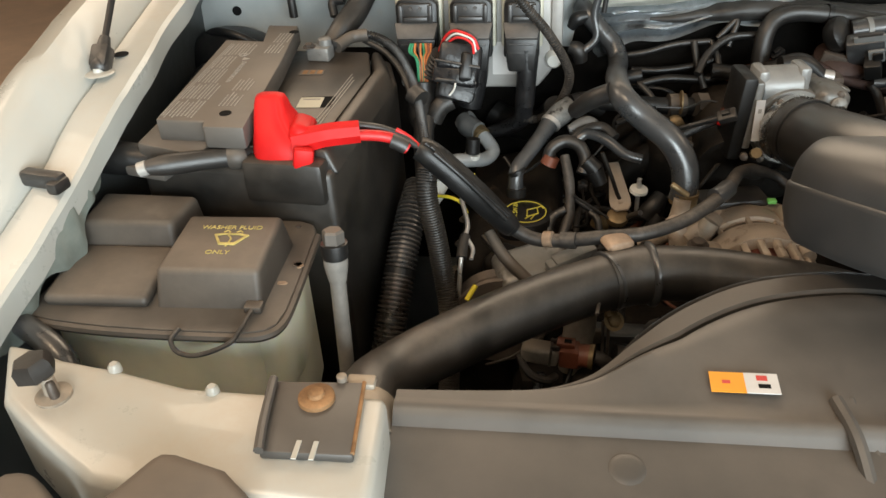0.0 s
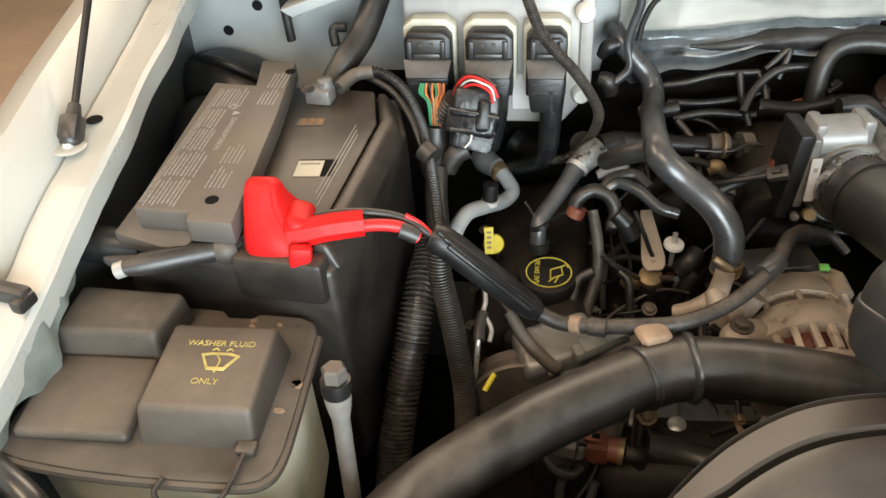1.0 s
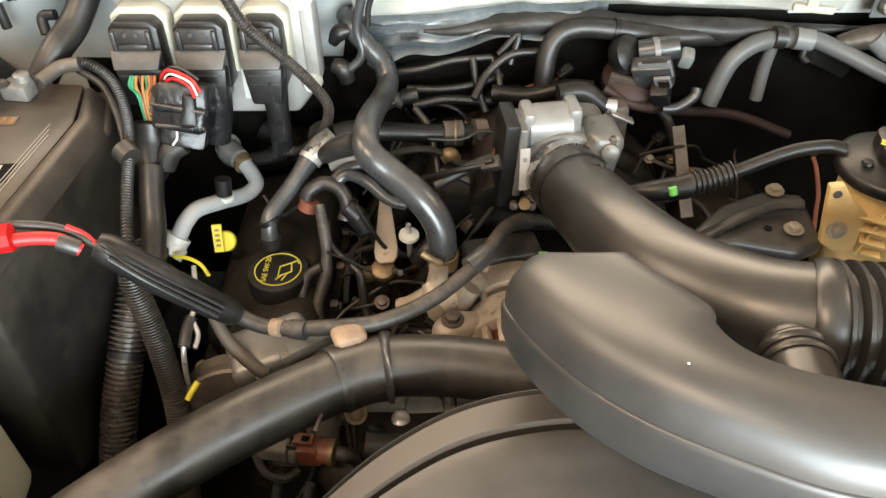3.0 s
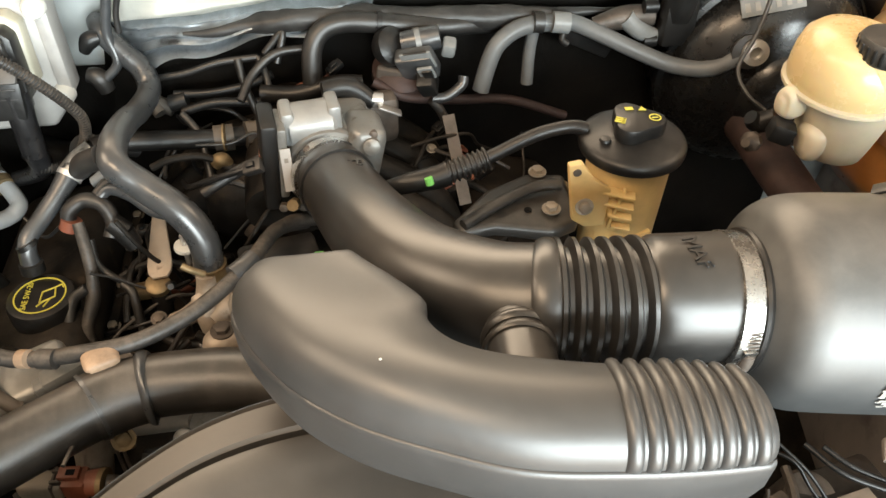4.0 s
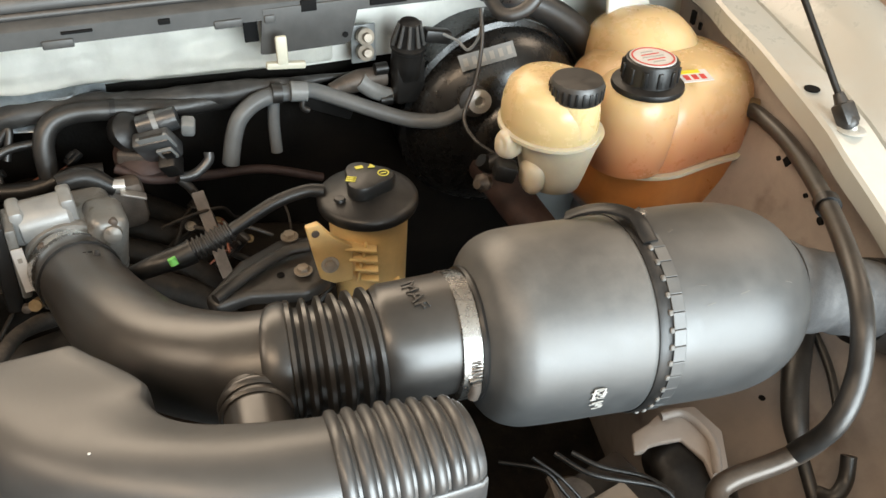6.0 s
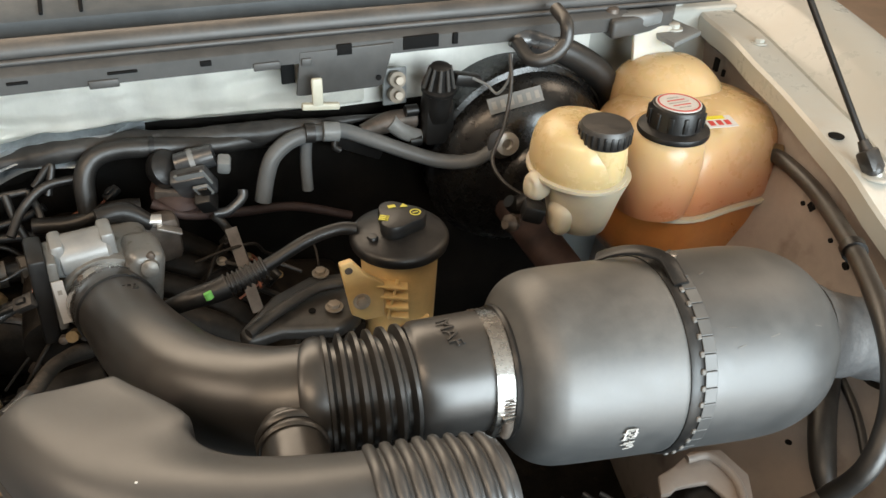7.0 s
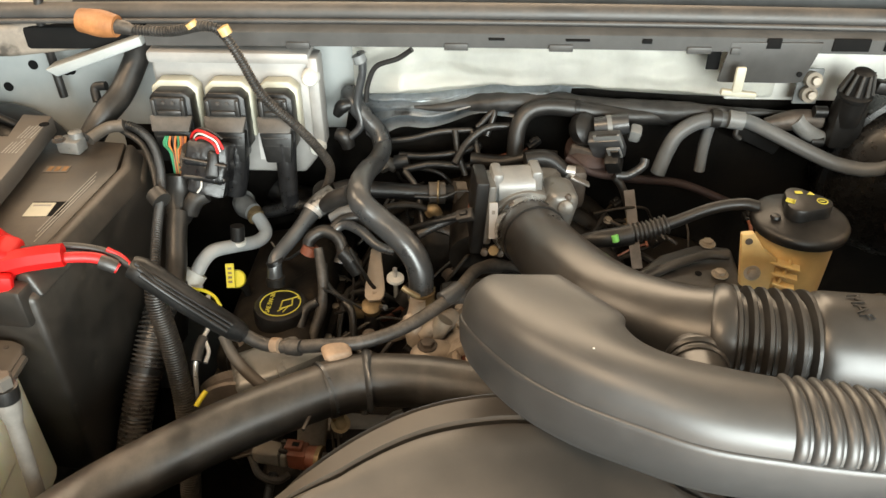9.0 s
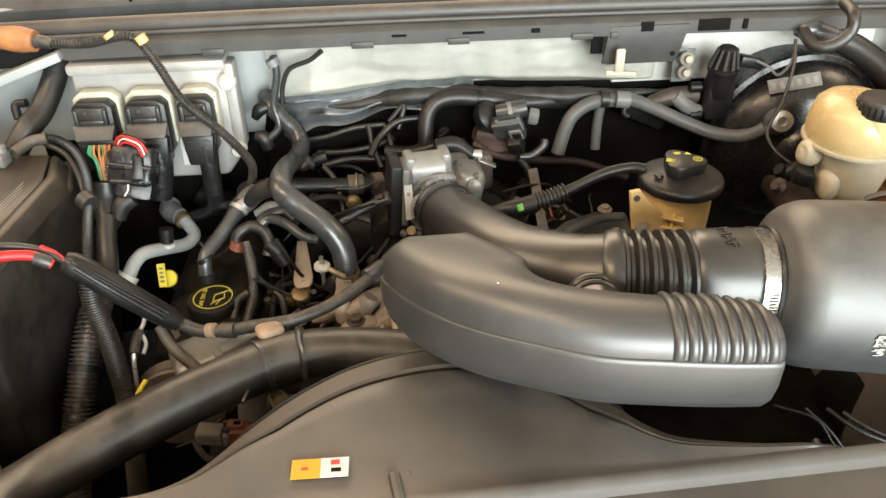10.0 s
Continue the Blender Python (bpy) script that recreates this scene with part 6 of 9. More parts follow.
def brake_reservoir():
    t = thing("brake_fluid_reservoir", "translucent amber brake fluid reservoir with black cap", "fluid reservoir", (0.505, 0.55, 1.0))
    c = (0.516, 0.552)
    def shell(prof, squash=1.15, dx=0.0, dy=0.01):
        rings = []
        for r, z in prof:
            rings.append([(c[0] + dx + r * math.cos(a), c[1] + dy + r * squash * math.sin(a), z) for a in turns(40)])
        return rings_to_mesh(rings)
    part("upper_shell", shell([(0.0520, 1.142), (0.0535, 1.148), (0.0534, 1.158), (0.0518, 1.172), (0.0478, 1.186), (0.0395, 1.1945), (0.027, 1.1990), (0.010, 1.2005)]), M_BRAKE, t, "amber stained upper half", smooth=70)
    part("seam", shell([(0.052, 1.1365), (0.0562, 1.1375), (0.0562, 1.1415), (0.052, 1.1425)]), M_BRAKE_LOW, t)
    part("lower_shell", shell([(0.028, 1.066), (0.034, 1.069), (0.038, 1.085), (0.042, 1.104), (0.046, 1.120), (0.052, 1.139)], 1.10, 0.008, 0.004), M_BRAKE_LOW, t, "milky lower half", smooth=70)
    part("side_lobe", ovals([(0.502, 0.540, 1.088, 0.012, 0.018), (0.492, 0.540, 1.089, 0.018, 0.022), (0.482, 0.540, 1.090, 0.016, 0.019), (0.476, 0.540, 1.090, 0.008, 0.010)], 22, 2.4, 6), M_BRAKE_LOW, t, smooth=80)
    part("side_nub", ovals([(0.476, 0.560, 1.126, 0.012, 0.016), (0.464, 0.558, 1.126, 0.014, 0.018), (0.455, 0.557, 1.125, 0.011, 0.014), (0.451, 0.556, 1.125, 0.004, 0.006)], 20, 2.4, 6), M_BRAKE_LOW, t, smooth=80)
    part("neck", lathe([(0.0275, 1.150), (0.0275, 1.194)], (0.524, 0.528, 0), seg=30), M_BRAKE, t)
    cap = part("cap", lathe([(0.0280, 1.1885), (0.0290, 1.190), (0.0290, 1.2055), (0.0268, 1.2095), (0.010, 1.2100)], (0.524, 0.528, 0), seg=40), M_BRACKET, t, "black ribbed cap")
    for k in range(24):
        a = 2 * math.pi * k / 24
        part("grip_rib", box((0.524 + 0.0287 * math.cos(a), 0.528 + 0.0287 * math.sin(a), 1.1980), (0.0026, 0.0034, 0.014), 0.0008, rot(0, 0, math.degrees(a))), M_BLACK, cap)
    part("level_plug", box((0.458, 0.548, 1.098), (0.026, 0.024, 0.022), 0.005, rot(0, 15, -20)), M_BLACK, t)
    part("port_fitting", lathe([(0.008, -0.010), (0.011, -0.004), (0.011, 0.004), (0.007, 0.008), (0.005, 0.016)], (0.440, 0.565, 1.075), (-0.7, -0.5, 0.3), 8), M_GRIMY, t)
    part("master_cylinder", tube([(0.515, 0.475, 0.995), (0.512, 0.55, 1.000), (0.508, 0.70, 1.012)], [0.020, 0.025, 0.027], 20), M_RUSTBROWN, t, "grimy cast master cylinder")
    return t


brake_reservoir()


def coolant_tank():
    t = thing("coolant_tank", "stained orange translucent coolant expansion tank with black cap", "fluid tank", (0.72, 0.60, 0.9))
    def lobed(prof, cx=0.740, cy=0.650):
        ca, sa = math.cos(radians(4)), math.sin(radians(4))
        rings = []
        for sx, sy, z in prof:
            ring = []
            for a in turns(60):
                r = 1 + 0.045 * math.cos(4 * a + 0.4) - 0.05 * math.exp(-((a - 4.75) / 0.16) ** 2)
                cs, sn = math.cos(a), math.sin(a)
                u, v = math.copysign(abs(cs) ** 0.62, cs) * sx * r, math.copysign(abs(sn) ** 0.62, sn) * sy * r
                ring.append((cx + ca * u - sa * v, cy + sa * u + ca * v, z + (0.004 * math.sin(3 * a) if 1.03 < z < 1.05 else 0)))
            rings.append(ring)
        return rings_to_mesh(rings)
    part("upper_tank", lobed([(0.120, 0.105, 1.046), (0.122, 0.107, 1.055), (0.121, 0.106, 1.085), (0.118, 0.102, 1.110), (0.110, 0.094, 1.132), (0.093, 0.080, 1.148), (0.062, 0.055, 1.158), (0.020, 0.020, 1.161)]), M_COOLANT, t, "amber stained upper half", smooth=70)
    part("seam", lobed([(0.120, 0.105, 1.039), (0.126, 0.111, 1.040), (0.126, 0.111, 1.045), (0.120, 0.105, 1.046)]), M_BRAKE_LOW, t, "pale moulded seam")
    part("lower_tank", lobed([(0.05, 0.045, 0.93), (0.09, 0.08, 0.935), (0.112, 0.098, 0.97), (0.119, 0.104, 1.01), (0.120, 0.105, 1.041)]), M_COOLANT_LOW, t, "lower half filled with orange coolant", smooth=70)
    part("rear_hump", ovals([(0.738, 0.64, 1.10, 0.06, 0.045), (0.738, 0.69, 1.125, 0.074, 0.058), (0.736, 0.73, 1.13, 0.072, 0.058), (0.735, 0.765, 1.12, 0.045, 0.035)], 28, 2.6, 6), M_COOLANT, t)
    part("mount_tongue", prism([(-0.034, -0.03), (0.034, -0.03), (0.030, 0.026), (-0.030, 0.03)], -0.004, 0.004, 0.003, 2, m=plane_at((0.728, 0.742, 1.195), (1, -0.05, -0.05), (0, 0.45, 1))), M_MILKY, t, "milky translucent mounting tongue")
    part("front_lobe", lathe([(0.050, 1.047), (0.054, 1.062), (0.056, 1.090), (0.055, 1.118), (0.051, 1.140), (0.044, 1.154), (0.036, 1.160)], (0.656, 0.592, 0), seg=40), M_COOLANT, t, smooth=70)
    cap = part("cap", lathe([(0.0425, 1.158), (0.0435, 1.161), (0.0425, 1.165), (0.0325, 1.168), (0.0320, 1.190), (0.0305, 1.1935), (0.0285, 1.1945)], (0.653, 0.574, 0), seg=48), M_BLACK, t, "black screw cap with white and red warning disc")
    for k in range(12):
        a = 2 * math.pi * (k + 0.5) / 12
        part("grip_rib", box((0.653 + 0.0325 * math.cos(a), 0.574 + 0.0325 * math.sin(a), 1.1795), (0.004, 0.0055, 0.019), 0.0012, rot(0, 0, math.degrees(a))), M_BLACK, cap)
    part("warning_disc", lathe([(0.0270, 1.1940), (0.0270, 1.1955)], (0.653, 0.574, 0), seg=40), M_LABEL, cap)
    part("red_ring", rings_to_mesh([[(0.653 + r * math.cos(a), 0.574 + r * math.sin(a), zz) for a in turns(36)] for r, zz in ((0.0250, 1.1956), (0.0250, 1.1961), (0.0232, 1.1961), (0.0232, 1.1956))], False), M_REDPRINT, cap)
    for k, w in enumerate((0.016, 0.024, 0.028, 0.024, 0.016)):
        part("print_line", flat(w, 0.0014, Matrix.Translation((0.653, 0.587 - 0.0065 * k, 1.1955)), 0.0005), M_REDPRINT if k % 2 else M_PRINT, cap)
    m = plane_at((0.718, 0.571, 1.162), (1, -0.10, -0.02), (0.1, 1, 0.12))
    stk = part("sticker", flat(0.042, 0.024, m, 0.001), M_LABEL, t, "yellow and white warning sticker with red marks")
    part("sticker_band", flat(0.030, 0.007, m, 0.0014, c=(-0.004, 0.0085)), M_YELLOW, stk)
    for k in range(3):
        part("print_mark", flat(0.007, 0.010, m, 0.0014, c=(-0.012 + 0.011 * k, -0.003)), M_REDPRINT, stk)
    part("outlet", tube([(0.800, 0.580, 1.105), (0.822, 0.562, 1.106)], 0.010, 14, 3), M_COOLANT, t)
    part("hose_clamp", tube([(0.812, 0.568, 1.106), (0.824, 0.559, 1.106)], 0.0128, 16, 3), M_BRASS, t)
    return t


coolant_tank()
wiring("overflow_hose", "black rubber hose from the coolant tank down along the inner fender", [
    ([(0.812, 0.568, 1.106), (0.811, 0.537, 1.108), (0.788, 0.460, 1.112), (0.720, 0.339, 1.126), (0.654, 0.244, 1.136), (0.625, 0.197, 1.122), (0.610, 0.170, 1.085), (0.588, 0.156, 1.045), (0.575, 0.171, 0.990)], 0.0098, M_RUBBER, 0, "hose"),
    ([(0.723, 0.344, 1.126), (0.717, 0.334, 1.126)], 0.0132, M_BLACK, 0, "hose_clip"),
], (0.8, 0.42, 1.0))


def brake_booster():
    t = thing("brake_booster", "black round brake booster on the firewall", "brake booster", (0.53, 0.78, 1.05))
    c = (0.545, 0.675, 1.045)
    part("shell", lathe([(0.035, -0.01), (0.055, 0.0), (0.062, 0.012), (0.085, 0.018), (0.105, 0.026), (0.112, 0.036), (0.118, 0.040), (0.128, 0.058), (0.130, 0.075), (0.137, 0.078), (0.137, 0.086), (0.130, 0.09), (0.128, 0.15)], c, (-0.04, 1, 0.06), 64), M_BOOSTER, t)
    part("vacuum_grommet", lathe([(0.020, 0), (0.020, 0.004), (0.012, 0.006)], (0.482, 0.688, 1.112), (-0.2, -1, 0.25), 24), M_RUBBER, t)
    part("vacuum_fitting", lathe([(0.015, 0.004), (0.015, 0.009), (0.007, 0.010), (0.006, 0.004)], (0.486, 0.684, 1.114), (-0.2, -1, 0.25), 24), M_STEEL, t)
    m = plane_at((0.505, 0.705, 1.161), (1, 0.0, 0.14), (-0.1, 0.55, 0.8))
    lab = part("paper_label", flat(0.075, 0.020, m, 0.0012), M_GREYCONN, t, "grey printed label")
    for k in range(6):
        part("print_mark", flat(0.006, 0.010, m, 0.0016, c=(-0.030 + 0.012 * k, 0)), M_PRINT, lab)
    return t


brake_booster()

wiring("vacuum_hose", "grey rubber vacuum hose looping to the brake booster", [
    ([(0.478, 0.69, 1.108), (0.447, 0.700, 1.086), (0.411, 0.720, 1.081), (0.369, 0.735, 1.094), (0.328, 0.750, 1.110), (0.296, 0.765, 1.120), (0.282, 0.768, 1.120)], 0.0098, M_VACUUM, 0, "hose"),
    ([(0.282, 0.768, 1.120), (0.256, 0.768, 1.121), (0.226, 0.762, 1.119), (0.202, 0.755, 1.105), (0.190, 0.750, 1.082), (0.181, 0.745, 1.049)], 0.0105, M_VACUUM, 0, "hose"),
    ([(0.247, 0.768, 1.119), (0.243, 0.765, 1.085), (0.242, 0.760, 1.046)], 0.0075, M_VACUUM, 0, "branch"),
    ([(0.267, 0.762, 1.125), (0.287, 0.760, 1.123)], 0.0125, M_GREYCONN, 0, "tee_clamp"),
    ([(0.244, 0.764, 1.125), (0.256, 0.764, 1.124)], 0.0125, M_RUBBER, 0, "tee_clamp"),
    ([(0.283, 0.758, 1.120), (0.279, 0.755, 1.106), (0.286, 0.755, 1.099)], 0.004, M_RUBBER, 0, "clamp_ear"),
], (0.35, 0.74, 1.1))


def egr_valve():
    t = thing("egr_valve", "dark round valve with grey electrical connector", "valve", (0.10, 0.74, 1.05))
    part("diaphragm", lathe([(0.030, 0.0), (0.035, 0.006), (0.035, 0.018), (0.028, 0.026), (0.012, 0.030)], (0.085, 0.755, 1.065), (0.05, -0.35, 1), 30), M_RUSTBROWN, t, "rusty brown valve base")
    part("solenoid", tube([(0.086, 0.738, 1.121), (0.110, 0.735, 1.126), (0.129, 0.733, 1.130)], [0.013, 0.014, 0.013], 18, 4), M_HOSE_GREY, t)
    part("solenoid_band", tube([(0.101, 0.735, 1.124), (0.107, 0.735, 1.125)], 0.0152, 18, 2), M_GREYCONN, t)
    part("shoulder", lathe([(0.018, -0.012), (0.022, -0.006), (0.022, 0.006), (0.014, 0.012)], (0.073, 0.742, 1.116), (0.6, -0.6, 0.5), 22), M_BLACK, t)
    con = part("connector", box((0.102, 0.722, 1.104), (0.044, 0.020, 0.040), 0.004, rot(30, -14, -20)), M_HOSE_GREY, t, "dark grey electrical connector")
    part("connector_face", box((0.101, 0.710, 1.114), (0.036, 0.004, 0.030), 0.002, rot(30, -14, -20)), M_GREYCONN, con)
    part("face_inset", box((0.100, 0.708, 1.118), (0.028, 0.003, 0.022), 0.001, rot(30, -14, -20)), M_BLACK, con)
    part("latch_frame", box((0.110, 0.705, 1.101), (0.018, 0.004, 0.020), 0.001, rot(30, -14, -20)), M_GREYCONN, con)
    part("latch", box((0.111, 0.703, 1.101), (0.012, 0.006, 0.014), 0.002, rot(30, -14, -20)), M_BLACK, con)
    part("plug_body", box((0.112, 0.712, 1.084), (0.020, 0.024, 0.026), 0.003, rot(30, -14, -20)), M_BLACK, con)
    part("side_port", box((0.139, 0.733, 1.116), (0.016, 0.018, 0.020), 0.004, rot(20, 8, -10)), M_GREYCONN, t)
    part("bracket", box((0.079, 0.735, 1.079), (0.05, 0.010, 0.03), 0.004, rot(20, 10, -10)), M_GRIMY, t)
    part("cable", tube([(0.118, 0.715, 1.061), (0.135, 0.715, 1.062), (0.153, 0.720, 1.073), (0.156, 0.725, 1.082)], 0.006, 10), M_HOSE_GREY, t)
    part("cable", tube([(0.117, 0.715, 1.059), (0.129, 0.712, 1.042), (0.143, 0.700, 1.005), (0.147, 0.680, 0.974)], 0.0055, 10), M_RUBBER, t)
    part("manifold_pipe", tube([(0.051, 0.730, 1.079), (0.086, 0.720, 1.063), (0.147, 0.740, 1.042), (0.221, 0.760, 1.024), (0.300, 0.770, 0.988)], 0.0060, 12), M_RUSTBROWN, t)
    return t


egr_valve()


def purge_valve():
    t = thing("vapour_valve", "black ribbed valve dome on the firewall by the brake booster", "valve", (0.41, 0.74, 1.13))
    c = (0.414, 0.742, 1.180)
    part("dome", lathe([(0.020, -0.05), (0.020, -0.012), (0.022, -0.010), (0.022, -0.006), (0.0165, -0.004), (0.0125, 0.020), (0.0125, 0.025), (0.009, 0.027)], c, (0, -0.2, 1), 28), M_BLACK, t)
    for k in range(10):
        a = 2 * math.pi * k / 10
        lean = Vector((math.cos(a), math.sin(a), 0))
        up = Vector((0, -0.2, 1)).normalized()
        part("rib", tube([Vector(c) + lean * 0.0200 + up * -0.004, Vector(c) + lean * 0.0165 + up * 0.010, Vector(c) + lean * 0.0132 + up * 0.024], [0.0028, 0.0024, 0.0019], 8, 3), M_GRILLE, t)
    part("body", box((c[0] + 0.002, c[1] + 0.008, c[2] - 0.055), (0.04, 0.03, 0.06), 0.006), M_BLACK, t)
    part("plug", box((0.448, 0.735, 1.184), (0.035, 0.018, 0.016), 0.003, rot(0, 12, 0)), M_BLACK, t)
    part("wire", tube([(0.453, 0.728, 1.188), (0.468, 0.715, 1.182), (0.476, 0.700, 1.176), (0.485, 0.690, 1.198), (0.491, 0.700, 1.226)], 0.002, 6), M_GREYCONN, t)
    return t


purge_valve()


def firewall_valve():
    t = thing("firewall_valve", "grey valve with clamps on the firewall behind the vacuum hose", "valve", (0.36, 0.77, 1.13))
    part("body", tube([(0.318, 0.765, 1.116), (0.356, 0.765, 1.124), (0.391, 0.765, 1.125)], [0.009, 0.014, 0.012], 16), M_GRIMY, t)
    part("port", tube([(0.355, 0.760, 1.127), (0.376, 0.755, 1.110), (0.396, 0.755, 1.103)], [0.012, 0.011, 0.008], 14), M_GREYCONN, t)
    part("bracket", box((0.320, 0.775, 1.096), (0.07, 0.006, 0.035), 0.003, rot(0, 25, 0)), M_BLACK, t)
    for p in ((0.382, 0.755, 1.141), (0.386, 0.750, 1.100)):
        part("clip", tube([(p[0] - 0.008, p[1], p[2]), (p[0] + 0.008, p[1], p[2])], 0.008, 12, 3), M_BLACK, t)
    for p in ((0.366, 0.770, 1.180), (0.366, 0.772, 1.159)):
        part("stud", lathe([(0.011, 0), (0.0105, 0.010), (0.006, 0.012), (0.005, 0.018)], p, (0, -1, 0.25), 16), M_DIRTYALU, t)
    part("stud_plate", box((0.367, 0.778, 1.167), (0.032, 0.004, 0.05), 0.003), M_GREYCONN, t)
    return t


firewall_valve()


def pad_clip():
    t = thing("pad_clip", "ivory plastic clip on the white insulation pad", "clip", (0.255, 0.710, 1.183))
    part("stem", box((0.252, 0.712, 1.202), (0.013, 0.006, 0.034), 0.004), M_IVORY, t)
    part("base", box((0.256, 0.716, 1.182), (0.045, 0.008, 0.008), 0.002, rot(0, 6, 0)), M_IVORY, t)
    return t


pad_clip()

wiring("firewall_hoses", "black hoses and wires at the firewall corner over the booster", [
    ([(0.513, 0.730, 1.227), (0.519, 0.700, 1.215), (0.540, 0.690, 1.220), (0.558, 0.690, 1.237), (0.562, 0.700, 1.257), (0.569, 0.740, 1.261)], 0.0085, M_RUBBER, 0, "hose"),
    ([(0.556, 0.750, 1.215), (0.605, 0.750, 1.194), (0.654, 0.750, 1.160), (0.684, 0.750, 1.119), (0.701, 0.760, 1.062)], [0.015, 0.018, 0.019, 0.018, 0.017], M_RUBBER, 0, "hose"),
    ([(0.514, 0.750, 1.227), (0.532, 0.745, 1.223), (0.566, 0.745, 1.213)], [0.012, 0.016, 0.013], M_HOSE_GREY, 0, "taped_joint"),
    ([(0.489, 0.700, 1.226), (0.484, 0.680, 1.195), (0.469, 0.660, 1.153), (0.449, 0.645, 1.117), (0.453, 0.620, 1.099), (0.471, 0.600, 1.087)], 0.0024, M_RUBBER, 0, "wire"),
    ([(0.453, 0.600, 1.082), (0.465, 0.600, 1.074), (0.478, 0.590, 1.087)], [0.008, 0.012, 0.010], M_BLACK, 0, "sensor_plug"),
], (0.55, 0.74, 1.1))

wiring("firewall_arch_hose", "black rubber hose arching along the firewall foil", [
    ([(-0.019, 0.740, 1.072), (-0.016, 0.750, 1.111), (-0.004, 0.760, 1.130), (0.021, 0.765, 1.137), (0.064, 0.765, 1.134), (0.128, 0.772, 1.122), (0.184, 0.785, 1.116), (0.255, 0.820, 1.092)], 0.0115, M_RUBBER, 0, "hose"),
    ([(0.059, 0.765, 1.135), (0.065, 0.765, 1.134)], 0.0132, M_BLACK, 0, "hose_clip"),
], (0.05, 0.76, 1.08))

# ---- below the canister: pump block, pipe, wires ----
def abs_block():
    t = thing("brake_control_unit", "black brake control unit with motor and beige label below the intake", "control unit", (0.40, 0.22, 0.80))
    part("block", box((0.446, 0.244, 0.870), (0.10, 0.085, 0.05), 0.008, rot(0, 0, 12)), M_BLACK, t)
    part("motor", lathe([(0.020, -0.05), (0.027, -0.045), (0.028, 0.0), (0.024, 0.008), (0.010, 0.010)], (0.411, 0.257, 0.885), (-0.1, -0.3, 1), 28), M_GRIMY, t, "grimy steel motor can")
    m = plane_at((0.447, 0.232, 0.896), (1, 0.18, 0), (-0.18, 1, 0))
    part("paper_label", flat(0.046, 0.038, m, 0.0012), M_GRIME, t, "dirty beige label")
    part("print_mark", flat(0.003, 0.006, m, 0.0016, c=(0.015, -0.008)), M_LABEL, t)
    part("bracket_edge", tube([(0.397, 0.283, 0.900), (0.392, 0.256, 0.900), (0.387, 0.232, 0.890)], 0.005, 8), M_GRIMY, t)
    part("plug", box((0.373, 0.243, 0.900), (0.022, 0.026, 0.018), 0.003, rot(0, 0, 20)), M_GRIMY, t)
    return t


abs_block()
wiring("brake_lines", "thin black wires and brake lines below the air filter", [
    ([(0.329, 0.275, 0.970), (0.364, 0.252, 0.970), (0.380, 0.232, 0.950), (0.399, 0.207, 0.930)], 0.0018, M_BLACK, 0, "line"),
    ([(0.383, 0.265, 0.970), (0.407, 0.234, 0.965), (0.467, 0.207, 0.950), (0.479, 0.192, 0.930), (0.479, 0.185, 0.910)], 0.0026, M_BLACK, 0, "line"),
    ([(0.401, 0.263, 0.965), (0.421, 0.242, 0.960), (0.460, 0.222, 0.950), (0.480, 0.202, 0.940)], 0.0026, M_BLACK, 0, "line"),
    ([(0.361, 0.268, 0.970), (0.382, 0.247, 0.955), (0.401, 0.225, 0.930), (0.406, 0.205, 0.920)], 0.0018, M_BLACK, 0, "line"),
    ([(0.354, 0.249, 0.930), (0.352, 0.237, 0.920), (0.356, 0.226, 0.910)], 0.0020, M_GRIMY, 0, "line"),
], (0.42, 0.24, 0.95))
wiring("refrigerant_pipe", "dark brown metal pipe bent along the inner fender", [
    ([(0.486, 0.137, 0.970), (0.488, 0.157, 0.975), (0.495, 0.170, 0.980), (0.514, 0.173, 0.985), (0.559, 0.170, 0.990), (0.595, 0.171, 0.995), (0.625, 0.177, 1.000)], 0.0100, M_PIPE, 0, "pipe"),
], (0.6, 0.2, 0.97))
wiring("fender_harness", "black fabric harness hanging on the inner fender", [
    ([(0.744, 0.326, 0.950), (0.701, 0.282, 0.940), (0.673, 0.243, 0.920), (0.663, 0.216, 0.900)], [0.016, 0.015, 0.014, 0.010], M_RUBBER, 0, "sleeve"),
    ([(0.663, 0.220, 0.905), (0.653, 0.178, 0.880), (0.653, 0.161, 0.860)], 0.007, M_RUBBER, 0, "sleeve"),
    ([(0.759, 0.321, 0.950), (0.739, 0.269, 0.940), (0.709, 0.214, 0.920)], 0.005, M_RUBBER, 0, "cable"),
    ([(0.659, 0.177, 0.880), (0.663, 0.163, 0.890), (0.680, 0.169, 0.900), (0.690, 0.183, 0.920)], 0.008, M_RUBBER, 0, "hose_loop"),
], (0.68, 0.25, 0.9))


